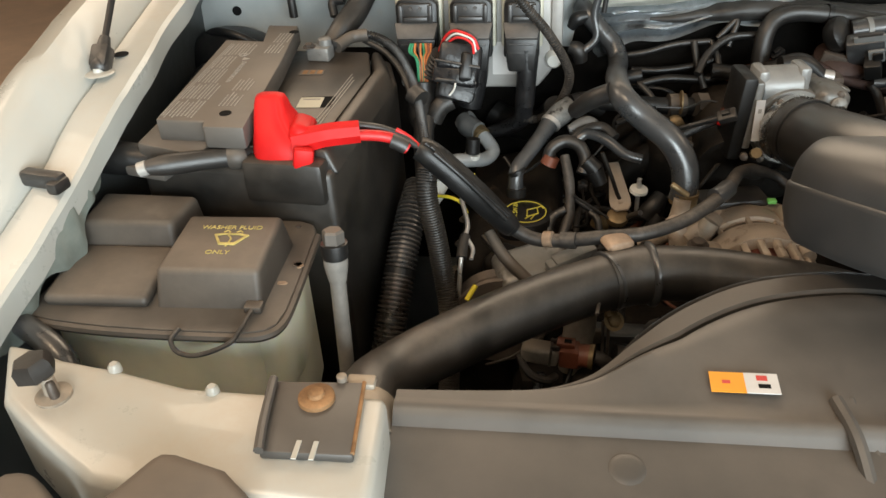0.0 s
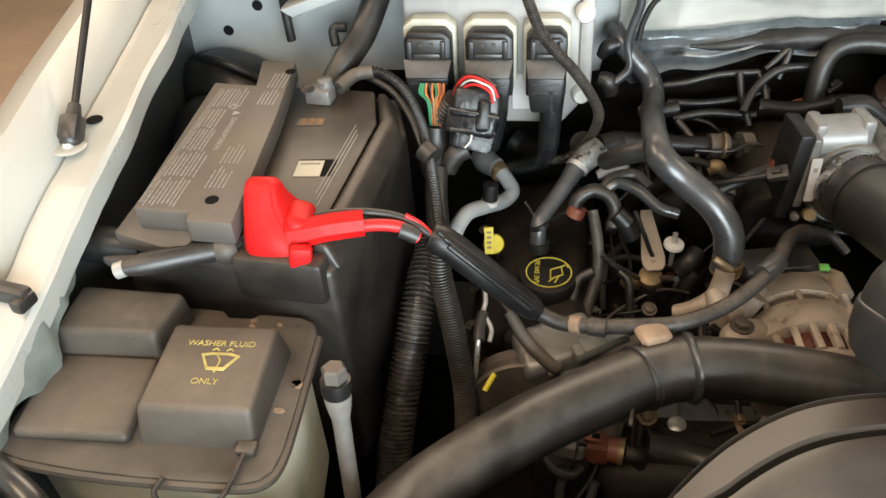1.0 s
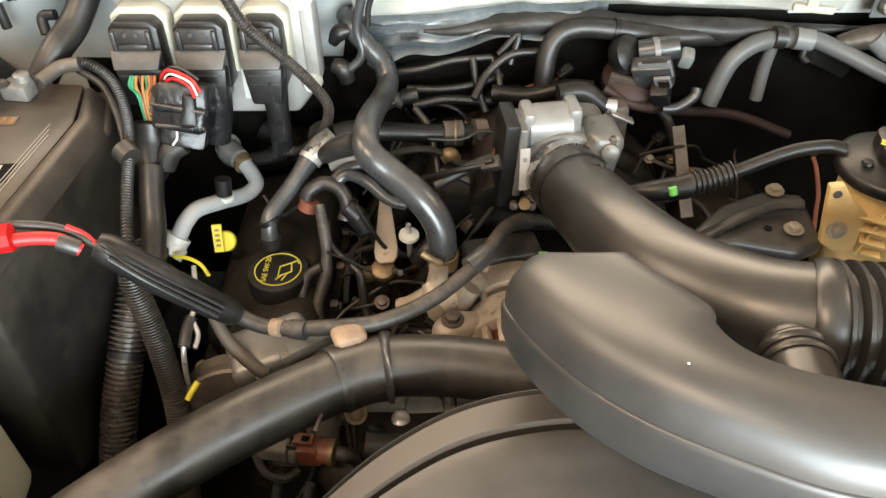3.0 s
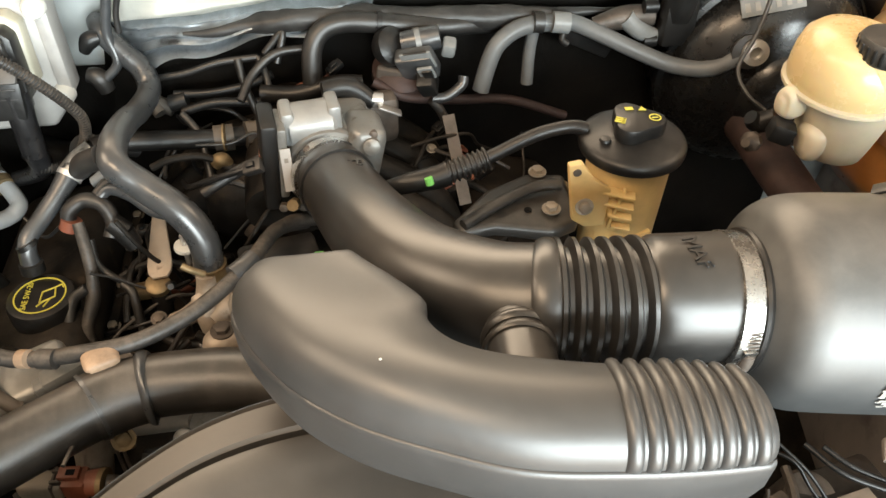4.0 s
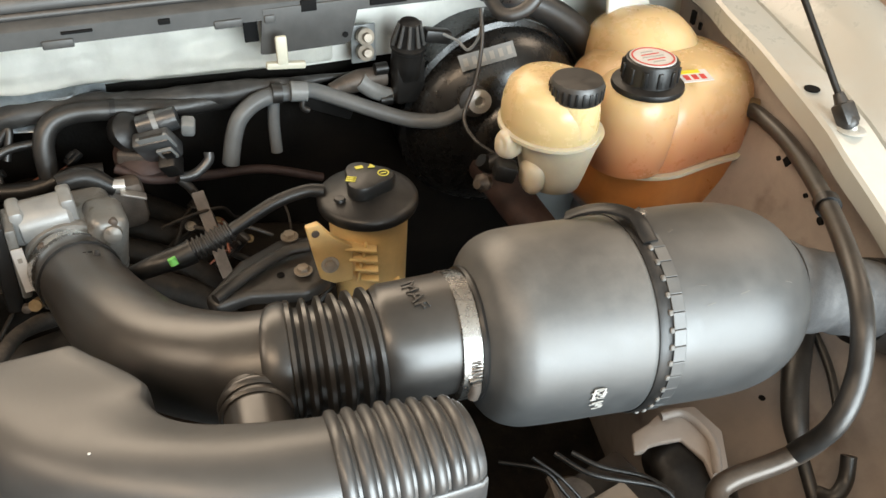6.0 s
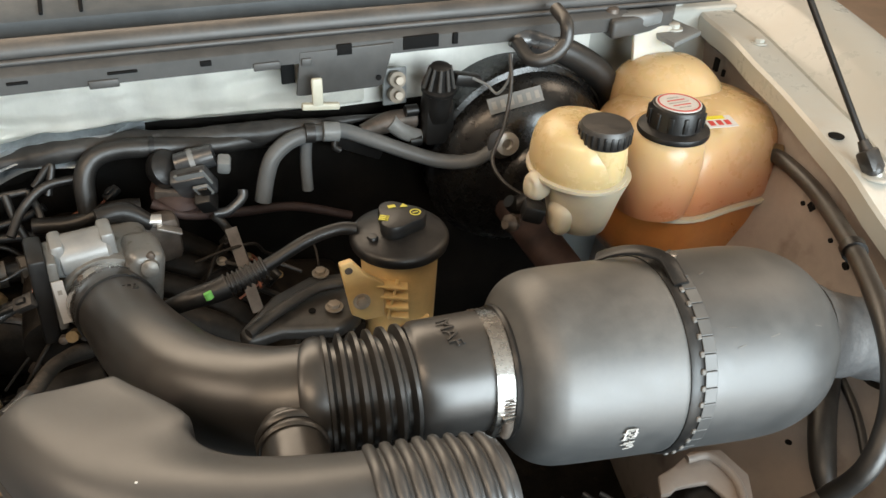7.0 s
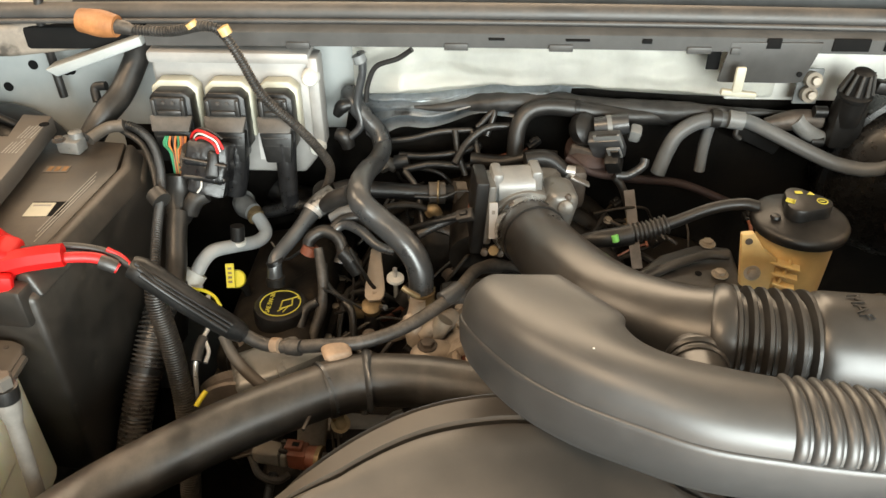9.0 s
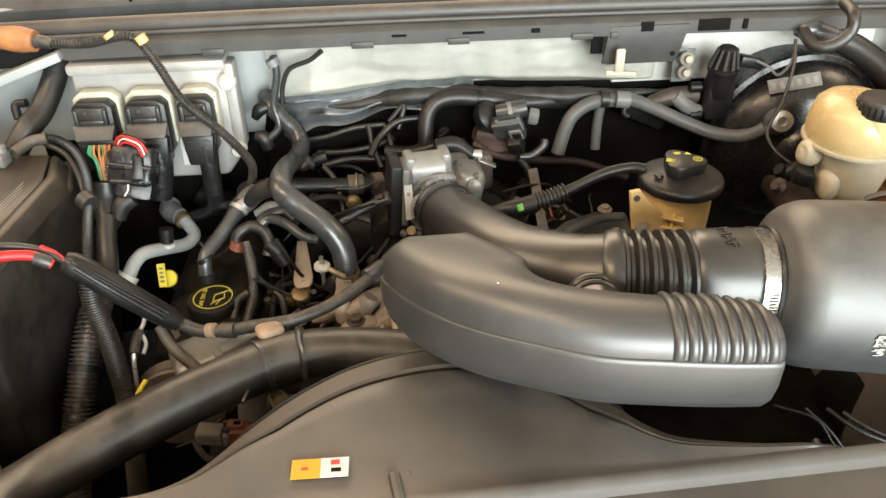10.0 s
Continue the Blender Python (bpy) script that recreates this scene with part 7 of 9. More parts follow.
def frame_bracket():
    t = thing("frame_bracket", "grimy beige pressed steel bracket arched over a black splash shield", "bracket", (0.56, 0.25, 0.82))
    o = [p[:2] for p in ((0.508, 0.302, 0.900), (0.532, 0.307, 0.900), (0.561, 0.318, 0.900), (0.596, 0.309, 0.900), (0.603, 0.269, 0.900), (0.572, 0.216, 0.900), (0.552, 0.216, 0.900), (0.561, 0.246, 0.900), (0.554, 0.276, 0.900),
                         (0.531, 0.280, 0.900), (0.517, 0.281, 0.900), (0.507, 0.277, 0.900), (0.496, 0.279, 0.900))]
    part("plate", prism(o, 0.892, 0.900, 0.003, 2), M_APRON_R, t)
    part("pressed_edge", tube([(0.549, 0.308, 0.902), (0.576, 0.302, 0.902), (0.582, 0.262, 0.902), (0.560, 0.222, 0.902)], 0.005, 10), M_APRON_R, t)
    part("hole", lathe([(0.004, 0), (0.004, 0.001)], (0.675, 0.290, 0.900), seg=16), M_PRINT_AND_SHADE, t)
    part("splash_shield", ovals([(*(0.538, 0.293, 0.850), 0.02, 0.02), (*(0.548, 0.278, 0.860), 0.035, 0.03), (*(0.555, 0.248, 0.860), 0.045, 0.03), (*(0.538, 0.210, 0.850), 0.045, 0.03)], 28, 2.6, 6), M_BLACK, t, "black plastic splash shield")
    return t


frame_bracket()
wiring("snorkel", "black rubber air snorkel entering the inner fender", [
    ([(0.735, 0.272, 1.045), (0.78, 0.262, 1.03), (0.83, 0.255, 1.0)], [0.046, 0.05, 0.05], M_RUBBER, 0, "boot"),
], (0.78, 0.26, 1.0))

# the rolled edge of the inner fender below the rail
flange = tube([(0.877, 0.790, 1.180), (0.865, 0.733, 1.178), (0.842, 0.663, 1.176), (0.827, 0.609, 1.173), (0.820, 0.561, 1.166), (0.820, 0.530, 1.158), (0.818, 0.499, 1.150), (0.816, 0.460, 1.138), (0.816, 0.424, 1.128), (0.830, 0.399, 1.115)], [0.004, 0.005, 0.004, 0.0055, 0.004, 0.005, 0.0055, 0.004, 0.005, 0.004], 10)
part("flange_edge", flange, M_APRON_SHADED, truck, "grey rolled flange edge")

# ---- throttle body ----
def throttle_body():
    t = thing("throttle_body", "cast aluminium throttle body with pale motor housing", "throttle body", (0.0, 0.64, 1.03))
    part("housing", box((0.002, 0.655, 1.048), (0.082, 0.075, 0.080), 0.012, rot(0, 0, 8), 3), M_THROTTLE, t)
    part("flange", lathe([(0.045, 0.0), (0.047, 0.004), (0.047, 0.012), (0.044, 0.02)], (-0.006, 0.606, 1.048), (-0.12, 1, -0.15), 32), M_THROTTLE, t)
    mt = part("motor_housing", lathe([(0.018, 0), (0.0235, 0.003), (0.0245, 0.010), (0.0245, 0.048), (0.021, 0.052)], (-0.048, 0.635, 1.088), (1, 0.12, 0.02), 28), M_MOTOR, t, "pale grey motor housing")
    part("motor_end", box((0.002, 0.641, 1.094), (0.014, 0.036, 0.042), 0.004, rot(0, 0, 8)), M_MOTOR, mt)
    part("motor_end", box((-0.046, 0.634, 1.094), (0.014, 0.036, 0.040), 0.005, rot(0, 0, 8)), M_MOTOR, mt)
    pl = part("sensor_cover", box((-0.069, 0.623, 1.060), (0.017, 0.052, 0.105), 0.004, rot(0, 4, 8)), M_BLACK, t, "black plastic sensor cover")
    part("cover_edge", box((-0.056, 0.622, 1.064), (0.010, 0.045, 0.085), 0.003, rot(0, 4, 8)), M_THROTTLE, pl)
    m = plane_at((-0.049, 0.5945, 1.062), (1, 0.12, 0), (0.05, 0.1, 1))
    lb = part("paper_label", flat(0.0105, 0.050, m, 0.0014), M_LABEL, t, "narrow white paper label")
    part("side_casting", box((0.030, 0.630, 1.062), (0.040, 0.055, 0.066), 0.012, rot(0, 12, 8), 3), M_THROTTLE, t)
    part("boss", lathe([(0.009, -0.004), (0.009, 0.010), (0.005, 0.012)], (0.040, 0.606, 1.078), (-0.1, -1, 0.3), 16), M_THROTTLE, t)
    part("print_mark", flat(0.004, 0.005, m, 0.0018, c=(0, 0.012)), M_PRINT, lb)
    for p in ((-0.026, 0.600, 1.082), (-0.038, 0.598, 1.012), (0.042, 0.612, 1.088), (-0.058, 0.594, 1.016)):
        part("screw", lathe([(0.0048, 0), (0.0048, 0.006), (0.003, 0.007)], p, (-0.12, -1, 0.15), 12), M_GRIMY, t)
    part("rear_flange", box((0.045, 0.70, 1.05), (0.062, 0.03, 0.060), 0.010, rot(0, 0, 8)), M_GRIMY, t)
    part("vacuum_port", tube([(-0.008, 0.690, 1.096), (0.021, 0.695, 1.095), (0.048, 0.690, 1.077)], [0.010, 0.012, 0.009], 12), M_BLACK, t)
    part("pcv_fitting", tube([(0.044, 0.690, 1.081), (0.058, 0.690, 1.079)], 0.008, 12, 3), M_STEEL, t)
    part("ground_tab", box((0.065, 0.680, 1.072), (0.028, 0.012, 0.003), 0.001, rot(0, 25, 0)), M_ALU, t)
    return t


throttle_body()


# ---- engine: castings, oil cap, coils, fuel rail ----
def engine():
    t = thing("engine", "dark oily engine with valve covers and intake manifold", "engine", (-0.05, 0.6, 0.55))
    part("block", box((-0.05, 0.60, 0.68), (0.56, 0.44, 0.30), 0.03), M_ENGINE, t)
    part("front_cover", box((-0.10, 0.40, 0.72), (0.34, 0.10, 0.28), 0.03, None, 3), M_ENGINE, t)
    vc = part("valve_cover", box((-0.335, 0.640, 0.893), (0.13, 0.30, 0.07), 0.025, rot(0, -12, 0), 3), M_ENGINE, t, "dusty black valve cover")
    part("cover_flange", box((-0.335, 0.640, 0.866), (0.16, 0.33, 0.015), 0.006, rot(0, -12, 0)), M_ENGINE, vc)
    for k in range(5):
        part("cover_bolt", hexbolt((-0.265, 0.50 + 0.065 * k, 0.885), 0.006), M_DIRTYALU, vc)
        part("cover_bolt", hexbolt((-0.412, 0.50 + 0.065 * k, 0.852), 0.006), M_DIRTYALU, vc)
    part("valve_cover", box((0.22, 0.64, 0.88), (0.13, 0.34, 0.07), 0.025, rot(0, 12, 0), 3), M_ENGINE, t)
    cap = part("oil_filler_cap", lathe([(0.031, 0.918), (0.0345, 0.922), (0.0355, 0.930), (0.0355, 0.945), (0.0335, 0.9505), (0.030, 0.952)], (-0.320, 0.557, 0), seg=44), M_BLACK, t, "black oil filler cap with yellow oil can symbol")
    cz = 0.952
    part("yellow_ring", rings_to_mesh([[(-0.320 + r * math.cos(a), 0.557 + r * math.sin(a), z) for a in turns(44)] for r, z in ((0.0265, cz), (0.0265, cz + 0.0008), (0.0250, cz + 0.0008), (0.0250, cz))], False), M_YELPRINT, cap)
    part("cap_lettering", letters("SAE 5W-20", 0.0085, plane_at((-0.333, 0.557, cz + 0.0005), (0, 1, 0), (-1, 0, 0)), 0.0004), M_YELPRINT, cap, smooth=0)
    can = None
    for a, b in (((-0.006, -0.012), (-0.006, 0.004)), ((-0.006, 0.004), (0.006, 0.010)), ((0.006, 0.010), (0.008, -0.004)), ((0.008, -0.004), (-0.006, -0.012)), ((0.006, 0.010), (0.012, 0.014)), ((0.012, 0.014), (0.014, 0.009)), ((-0.002, -0.010), (-0.008, -0.017)), ((0.004, -0.006), (-0.001, -0.018))):
        can = tube([(-0.312 + a[0], 0.557 + a[1], cz + 0.0006), (-0.312 + b[0], 0.557 + b[1], cz + 0.0006)], 0.0009, 6, 2, bm=can)
    part("oil_can_symbol", can, M_YELPRINT, cap)
    part("filler_neck", lathe([(0.036, 0.88), (0.030, 0.90), (0.028, 0.92)], (-0.320, 0.557, 0), seg=30), M_ENGINE, t)
    man = part("intake_manifold", box((-0.06, 0.72, 0.955), (0.20, 0.12, 0.10), 0.03, None, 3), M_ENGINE, t, "dark plastic intake manifold")
    for k in range(4):
        y = 0.60 + 0.055 * k
        if k > 0:
            part("runner", tube([(-0.09, y + 0.04, 0.985), (-0.15, y + 0.04, 0.965), (-0.20, y + 0.04, 0.92), (-0.23, y + 0.04, 0.87)], 0.019, 14, 6), M_ENGINE, man)
        part("runner", tube([(-0.03, y + 0.04, 1.0), (0.04, y + 0.03, 0.99), (0.11, y + 0.03, 0.94), (0.14, y + 0.03, 0.88)], 0.021, 14, 6), M_ENGINE, man)
    part("plenum", tube([(-0.06, 0.62, 0.985), (-0.055, 0.70, 1.0), (-0.05, 0.80, 1.0)], [0.045, 0.05, 0.045], 20, 6), M_ENGINE, man)
    # fuel rail with injectors and their plugs
    rail = part("fuel_rail", tube([(-0.250, 0.700, 1.042), (-0.193, 0.705, 1.036), (-0.134, 0.710, 1.030), (-0.077, 0.720, 1.027)], 0.0115, 16), M_BLACK, t, "black fuel rail with grey unions")
    part("rail_union", tube([(-0.136, 0.705, 1.033), (-0.114, 0.708, 1.032)], 0.0155, 14, 3), M_DUSTY, rail)
    part("rail_union", tube([(-0.101, 0.708, 1.033), (-0.087, 0.712, 1.031)], 0.0165, 8, 3), M_DUSTY, rail)
    part("rail_mark", tube([(-0.123, 0.692, 1.043), (-0.121, 0.692, 1.043)], 0.0158, 14, 2), M_BRASS, rail)
    return t


engine()

wiring("rear_engine_lines", "tangle of black tubes and wires behind the throttle body", [
    ([(-0.173, 0.750, 1.044), (-0.134, 0.750, 1.053), (-0.082, 0.745, 1.054), (-0.052, 0.740, 1.066)], 0.0055, M_BLACK, 0, "tube"),
    ([(-0.181, 0.765, 1.059), (-0.141, 0.760, 1.061), (-0.095, 0.760, 1.068), (-0.065, 0.760, 1.080)], 0.005, M_BLACK, 0, "tube"),
    ([(-0.196, 0.775, 1.076), (-0.163, 0.770, 1.083), (-0.124, 0.770, 1.094), (-0.079, 0.770, 1.098)], 0.004, M_RUBBER, 0, "wire"),
    ([(-0.079, 0.770, 1.098), (-0.072, 0.755, 1.083), (-0.068, 0.735, 1.065)], 0.0042, M_RUBBER, 0, "wire"),
    ([(-0.102, 0.765, 1.099), (-0.097, 0.750, 1.074), (-0.086, 0.735, 1.045)], 0.0045, M_RUBBER, 0, "tube"),
    ([(-0.171, 0.735, 1.050), (-0.154, 0.715, 1.036), (-0.146, 0.690, 1.013), (-0.142, 0.670, 0.995)], 0.0045, M_RUBBER, 0, "wire"),
    ([(-0.075, 0.645, 1.044), (-0.099, 0.635, 1.039), (-0.126, 0.625, 1.030), (-0.144, 0.620, 1.021)], 0.0065, M_RUBBER, 0, "sleeve"),
    ([(-0.081, 0.640, 1.051), (-0.072, 0.640, 1.050)], 0.0085, M_BROWN, 0, "plug"),
    ([(-0.085, 0.630, 1.044), (-0.082, 0.630, 1.043)], 0.004, M_RED, 0, "red_seal"),
    ([(-0.137, 0.680, 1.016), (-0.128, 0.680, 1.021), (-0.120, 0.680, 1.013)], [0.008, 0.009, 0.006], M_BRASS, 0, "nut"),
    ([(-0.121, 0.670, 0.960), (-0.094, 0.680, 0.962), (-0.052, 0.690, 0.954), (-0.017, 0.690, 0.943)], 0.010, M_ENGINE, 0, "tube"),
    ([(-0.200, 0.760, 1.037), (-0.207, 0.770, 1.047), (-0.186, 0.765, 1.039)], 0.009, M_DUSTY, 0, "plug"),
    ([(-0.187, 0.760, 1.050), (-0.167, 0.760, 1.054)], 0.010, M_BLACK, 0, "plug"),
    ([(-0.281, 0.720, 1.020), (-0.305, 0.760, 0.979), (-0.353, 0.790, 0.970), (-0.376, 0.800, 0.980)], [0.020, 0.022, 0.022, 0.02], M_BLACK, 0, "heater_hose"),
    ([(-0.079, 0.740, 1.068), (-0.037, 0.735, 1.067), (0.008, 0.735, 1.077), (0.038, 0.735, 1.075)], 0.010, M_BLACK, 0, "vapour_tube"),
    ([(-0.071, 0.770, 1.102), (-0.048, 0.775, 1.125), (-0.058, 0.760, 1.094)], 0.0042, M_RUBBER, 0, "wire"),
    ([(-0.101, 0.720, 1.071), (-0.085, 0.745, 1.090), (-0.058, 0.760, 1.106), (-0.022, 0.765, 1.108)], 0.005, M_RUBBER, 0, "wire"),
], (-0.05, 0.7, 0.95))

def clutter(name, label, base, x, y, z, count, seed, lean):
    """A tangle of thin wires and small plugs inside a stretch of the bay."""
    rng = random.Random(seed)
    t = thing(name, label, "wiring", base)
    mats = (M_BLACK, M_RUBBER, M_RUBBER, M_LOOM, M_ENGINE, M_ENGINE, M_BROWN)
    for k in range(count):
        p = Vector((rng.uniform(*x), rng.uniform(*y), rng.uniform(*z)))
        pts = [p]
        d = Vector((rng.uniform(-1, 1), rng.uniform(-0.7, 0.7) * lean, rng.uniform(-0.5, 0.3))).normalized()
        for i in range(4):
            d = (d + Vector((rng.uniform(-0.7, 0.7), rng.uniform(-0.5, 0.5), rng.uniform(-0.5, 0.4)))).normalized()
            pts.append(pts[-1] + d * rng.uniform(0.018, 0.04))
        m = rng.choice(mats)
        r = rng.choice((0.0016, 0.002, 0.0026, 0.0034, 0.0045))
        part("wire", tube(pts, r, 8, 5), m, t)
        if k % 3 == 0:
            turn = Vector((0, 1, 0)).rotation_difference(d).to_matrix()
            pl = part("plug", box(pts[-1], (rng.uniform(0.010, 0.018), rng.uniform(0.014, 0.026), rng.uniform(0.008, 0.014)), 0.002, turn), rng.choice((M_BLACK, M_BLACK, M_LOOM, M_GRIMY)), t)
            part("latch", box(pts[-1] + turn @ Vector((0, 0, 0.007)), (0.006, 0.010, 0.004), 0.001, turn), M_BLACK, pl)
        if k % 5 == 0:
            part("bolt", hexbolt(pts[0], rng.uniform(0.004, 0.006), (0.1, -0.4, 1)), rng.choice((M_GRIMY, M_BRASS, M_DIRTYALU)), t)
    return t


clutter("manifold_wiring", "tangled dark injector wires and plugs behind the throttle body", (-0.08, 0.72, 0.96), (-0.20, 0.02), (0.66, 0.78), (0.97, 1.04), 34, 5, 0.6)
clutter("coil_wiring", "dusty tangle of coil wires and small plugs over the valve cover", (-0.22, 0.58, 0.90), (-0.27, -0.12), (0.52, 0.66), (0.87, 0.920), 30, 8, 1.0)
clutter("valve_cover_wiring", "dark wires beside the steering reservoir under the intake tube", (0.16, 0.62, 0.92), (0.08, 0.30), (0.60, 0.76), (0.90, 0.99), 22, 12, 1.0)
clutter("front_wiring", "grimy wires and clips at the front of the engine", (-0.2, 0.38, 0.86), (-0.36, -0.02), (0.36, 0.47), (0.84, 0.92), 22, 15, 0.8)

wiring("heater_hose", "worn grey-black heater hose from the firewall to the engine", [
    ([(-0.252, 0.800, 1.138), (-0.243, 0.778, 1.133), (-0.225, 0.768, 1.114), (-0.208, 0.760, 1.096), (-0.202, 0.742, 1.079), (-0.208, 0.700, 1.080), (-0.211, 0.660, 1.093), (-0.214, 0.610, 1.102), (-0.209, 0.576, 1.097), (-0.186, 0.564, 1.079), (-0.157, 0.549, 1.060), (-0.140, 0.540, 1.037), (-0.135, 0.533, 1.013), (-0.137, 0.528, 0.991)],
     [0.0125, 0.0125, 0.0125, 0.0128, 0.0130, 0.0130, 0.0132, 0.0138, 0.0150, 0.0155, 0.0158, 0.0158, 0.0155, 0.0150], M_HOSE_GREY, 0, "hose"),
    ([(-0.262, 0.625, 1.060), (-0.245, 0.600, 1.085), (-0.222, 0.588, 1.100)], [0.010, 0.0115, 0.012], M_RUBBER, 0, "branch"),
    ([(-0.134, 0.530, 1.002), (-0.135, 0.530, 0.987)], 0.0165, M_BRASS, 0, "spring_clamp"),
    ([(-0.155, 0.505, 1.024), (-0.147, 0.503, 1.019), (-0.136, 0.505, 1.010)], 0.0035, M_BRASS, 0, "clamp_ear"),
    ([(-0.138, 0.518, 0.998), (-0.140, 0.515, 0.980), (-0.146, 0.510, 0.964), (-0.165, 0.510, 0.948), (-0.182, 0.515, 0.938)], [0.010, 0.0105, 0.011, 0.010, 0.008], M_ALT, 0, "water_outlet"),
    ([(-0.147, 0.512, 0.974), (-0.143, 0.500, 0.966), (-0.138, 0.490, 0.938)], [0.010, 0.0115, 0.010], M_ALT, 0, "water_outlet"),
], (-0.15, 0.6, 0.98))

wiring("crankcase_hose", "dark crankcase vent hose with silver foil sleeve", [
    ([(-0.334, 0.594, 0.956), (-0.334, 0.600, 0.978), (-0.331, 0.610, 0.989), (-0.318, 0.630, 0.999), (-0.303, 0.650, 1.012), (-0.290, 0.670, 1.025)], [0.0105, 0.0095, 0.0095, 0.0098, 0.0105, 0.0125], M_HOSE_GREY, 0, "hose"),
    ([(-0.291, 0.668, 1.024), (-0.278, 0.680, 1.031), (-0.263, 0.690, 1.040)], [0.0135, 0.0155, 0.0135], M_SLEEVE, 0, "foil_sleeve"),
    ([(-0.264, 0.690, 1.040), (-0.243, 0.700, 1.040), (-0.223, 0.710, 1.028)], 0.0135, M_BLACK, 0, "hose"),
    ([(-0.333, 0.594, 0.966), (-0.333, 0.592, 0.955)], 0.0125, M_BLACK, 0, "grommet"),
    ([(-0.334, 0.603, 0.987), (-0.332, 0.602, 0.982)], 0.0118, M_BLACK, 0, "cuff"),
    ([(-0.292, 0.666, 1.022), (-0.289, 0.670, 1.025)], 0.0142, M_STEEL, 0, "crimp"),
], (-0.3, 0.65, 0.97))

wiring("refrigerant_line", "bent grey aluminium refrigerant line with white collar", [
    ([(-0.442, 0.575, 0.967), (-0.432, 0.585, 0.979), (-0.426, 0.597, 0.988), (-0.417, 0.615, 0.991), (-0.401, 0.645, 0.978), (-0.380, 0.680, 0.962), (-0.369, 0.695, 0.967), (-0.378, 0.710, 0.976), (-0.388, 0.720, 0.981)], 0.0095, M_ACLINE, 0, "pipe"),
    ([(-0.439, 0.578, 0.969), (-0.433, 0.585, 0.977)], 0.0145, M_WHITE, 0, "collar"),
    ([(-0.445, 0.570, 0.963), (-0.438, 0.580, 0.969)], 0.0165, M_WHITE, 0, "collar"),
    ([(-0.385, 0.715, 0.980), (-0.392, 0.725, 0.983)], 0.0125, M_BRASS, 0, "crimp_nut"),
    ([(-0.394, 0.648, 0.987), (-0.393, 0.652, 1.007)], 0.0095, M_BLACK, 0, "valve_cap"),
    ([(-0.395, 0.650, 0.980), (-0.394, 0.650, 0.986)], 0.0105, M_WHITE, 0, "valve_base"),
    ([(-0.391, 0.720, 0.986), (-0.406, 0.735, 0.986), (-0.415, 0.750, 0.990)], [0.013, 0.016, 0.013], M_VACUUM, 0, "pressure_switch"),
    ([(-0.421, 0.745, 0.980), (-0.401, 0.745, 0.997)], 0.010, M_GREYCONN, 0, "switch_plug"),
], (-0.4, 0.65, 0.95))


def dipstick():
    t = thing("oil_dipstick", "yellow oil dipstick handle with round stop", "dipstick", (-0.39, 0.6, 0.9))
    m = plane_at((-0.391, 0.590, 0.970), (1, 0.1, 0), (0.02, 0.45, 1))
    part("handle", flat(0.0105, 0.032, m, 0.004), M_YELLOW, t)
    for k in range(4):
        part("print_mark", flat(0.005, 0.003, m, 0.0044, c=(0, 0.010 - 0.006 * k)), M_BRASS, t)
    c = (-0.386, 0.597, 0.959)
    part("stop", lathe([(0.012, 0), (0.0125, 0.003), (0.011, 0.006)], c, (0.1, -0.7, 0.5), 24), M_YELLOW, t)
    part("tube", tube([c, (c[0] + 0.005, c[1] + 0.02, c[2] - 0.05), (c[0] + 0.01, c[1] + 0.03, c[2] - 0.2)], 0.006, 10), M_ENGINE, t)
    return t


dipstick()


def coil_bracket():
    t = thing("coil_bracket", "flat bare metal bracket above a brass fitting", "bracket", (-0.2, 0.6, 0.93))
    a, b = (-0.202, 0.655, 0.972), (-0.204, 0.574, 0.949)
    m = plane_at([(a[i] + b[i]) / 2 for i in range(3)], (1, 0.05, 0.1), Vector(a) - Vector(b))
    L = (Vector(a) - Vector(b)).length
    o = [(-0.0065, L / 2), (0.0065, L / 2), (0.0135, -L / 2 + 0.014), (0.0125, -L / 2 + 0.004), (0.008, -L / 2 - 0.003), (-0.008, -L / 2 - 0.003), (-0.0125, -L / 2 + 0.004), (-0.0135, -L / 2 + 0.014)][::-1]
    part("plate", prism(o, -0.002, 0.002, 0.0008, 2, m=m), M_ALT, t)
    c = (-0.204, 0.571, 0.938)
    part("nut", lathe([(0.0125, -0.006), (0.0135, -0.004), (0.0135, 0.004), (0.011, 0.006)], c, (0, -0.3, 1), 18), M_BRASS, t)
    part("body", tube([c, (c[0], c[1] - 0.004, c[2] - 0.03), (c[0] - 0.003, c[1] - 0.008, c[2] - 0.06)], [0.011, 0.0105, 0.009], 14), M_BLACK, t)
    part("side_plug", box((-0.224, 0.575, 0.927), (0.022, 0.018, 0.016), 0.004, rot(0, 20, 30)), M_BRASS, t)
    return t


coil_bracket()


def stud_washer():
    t = thing("manifold_stud", "stud with pale washer on the engine", "stud", (-0.175, 0.6, 0.96))
    c = (-0.176, 0.610, 0.955)
    part("washer", lathe([(0.012, 0), (0.0115, 0.004), (0.005, 0.005)], c, (0.1, -0.1, 1), 20), M_WHITE, t)
    part("stud", tube([(c[0], c[1], c[2] - 0.03), (c[0], c[1], c[2] + 0.018)], 0.0032, 10, 2), M_STEEL, t)
    return t


stud_washer()

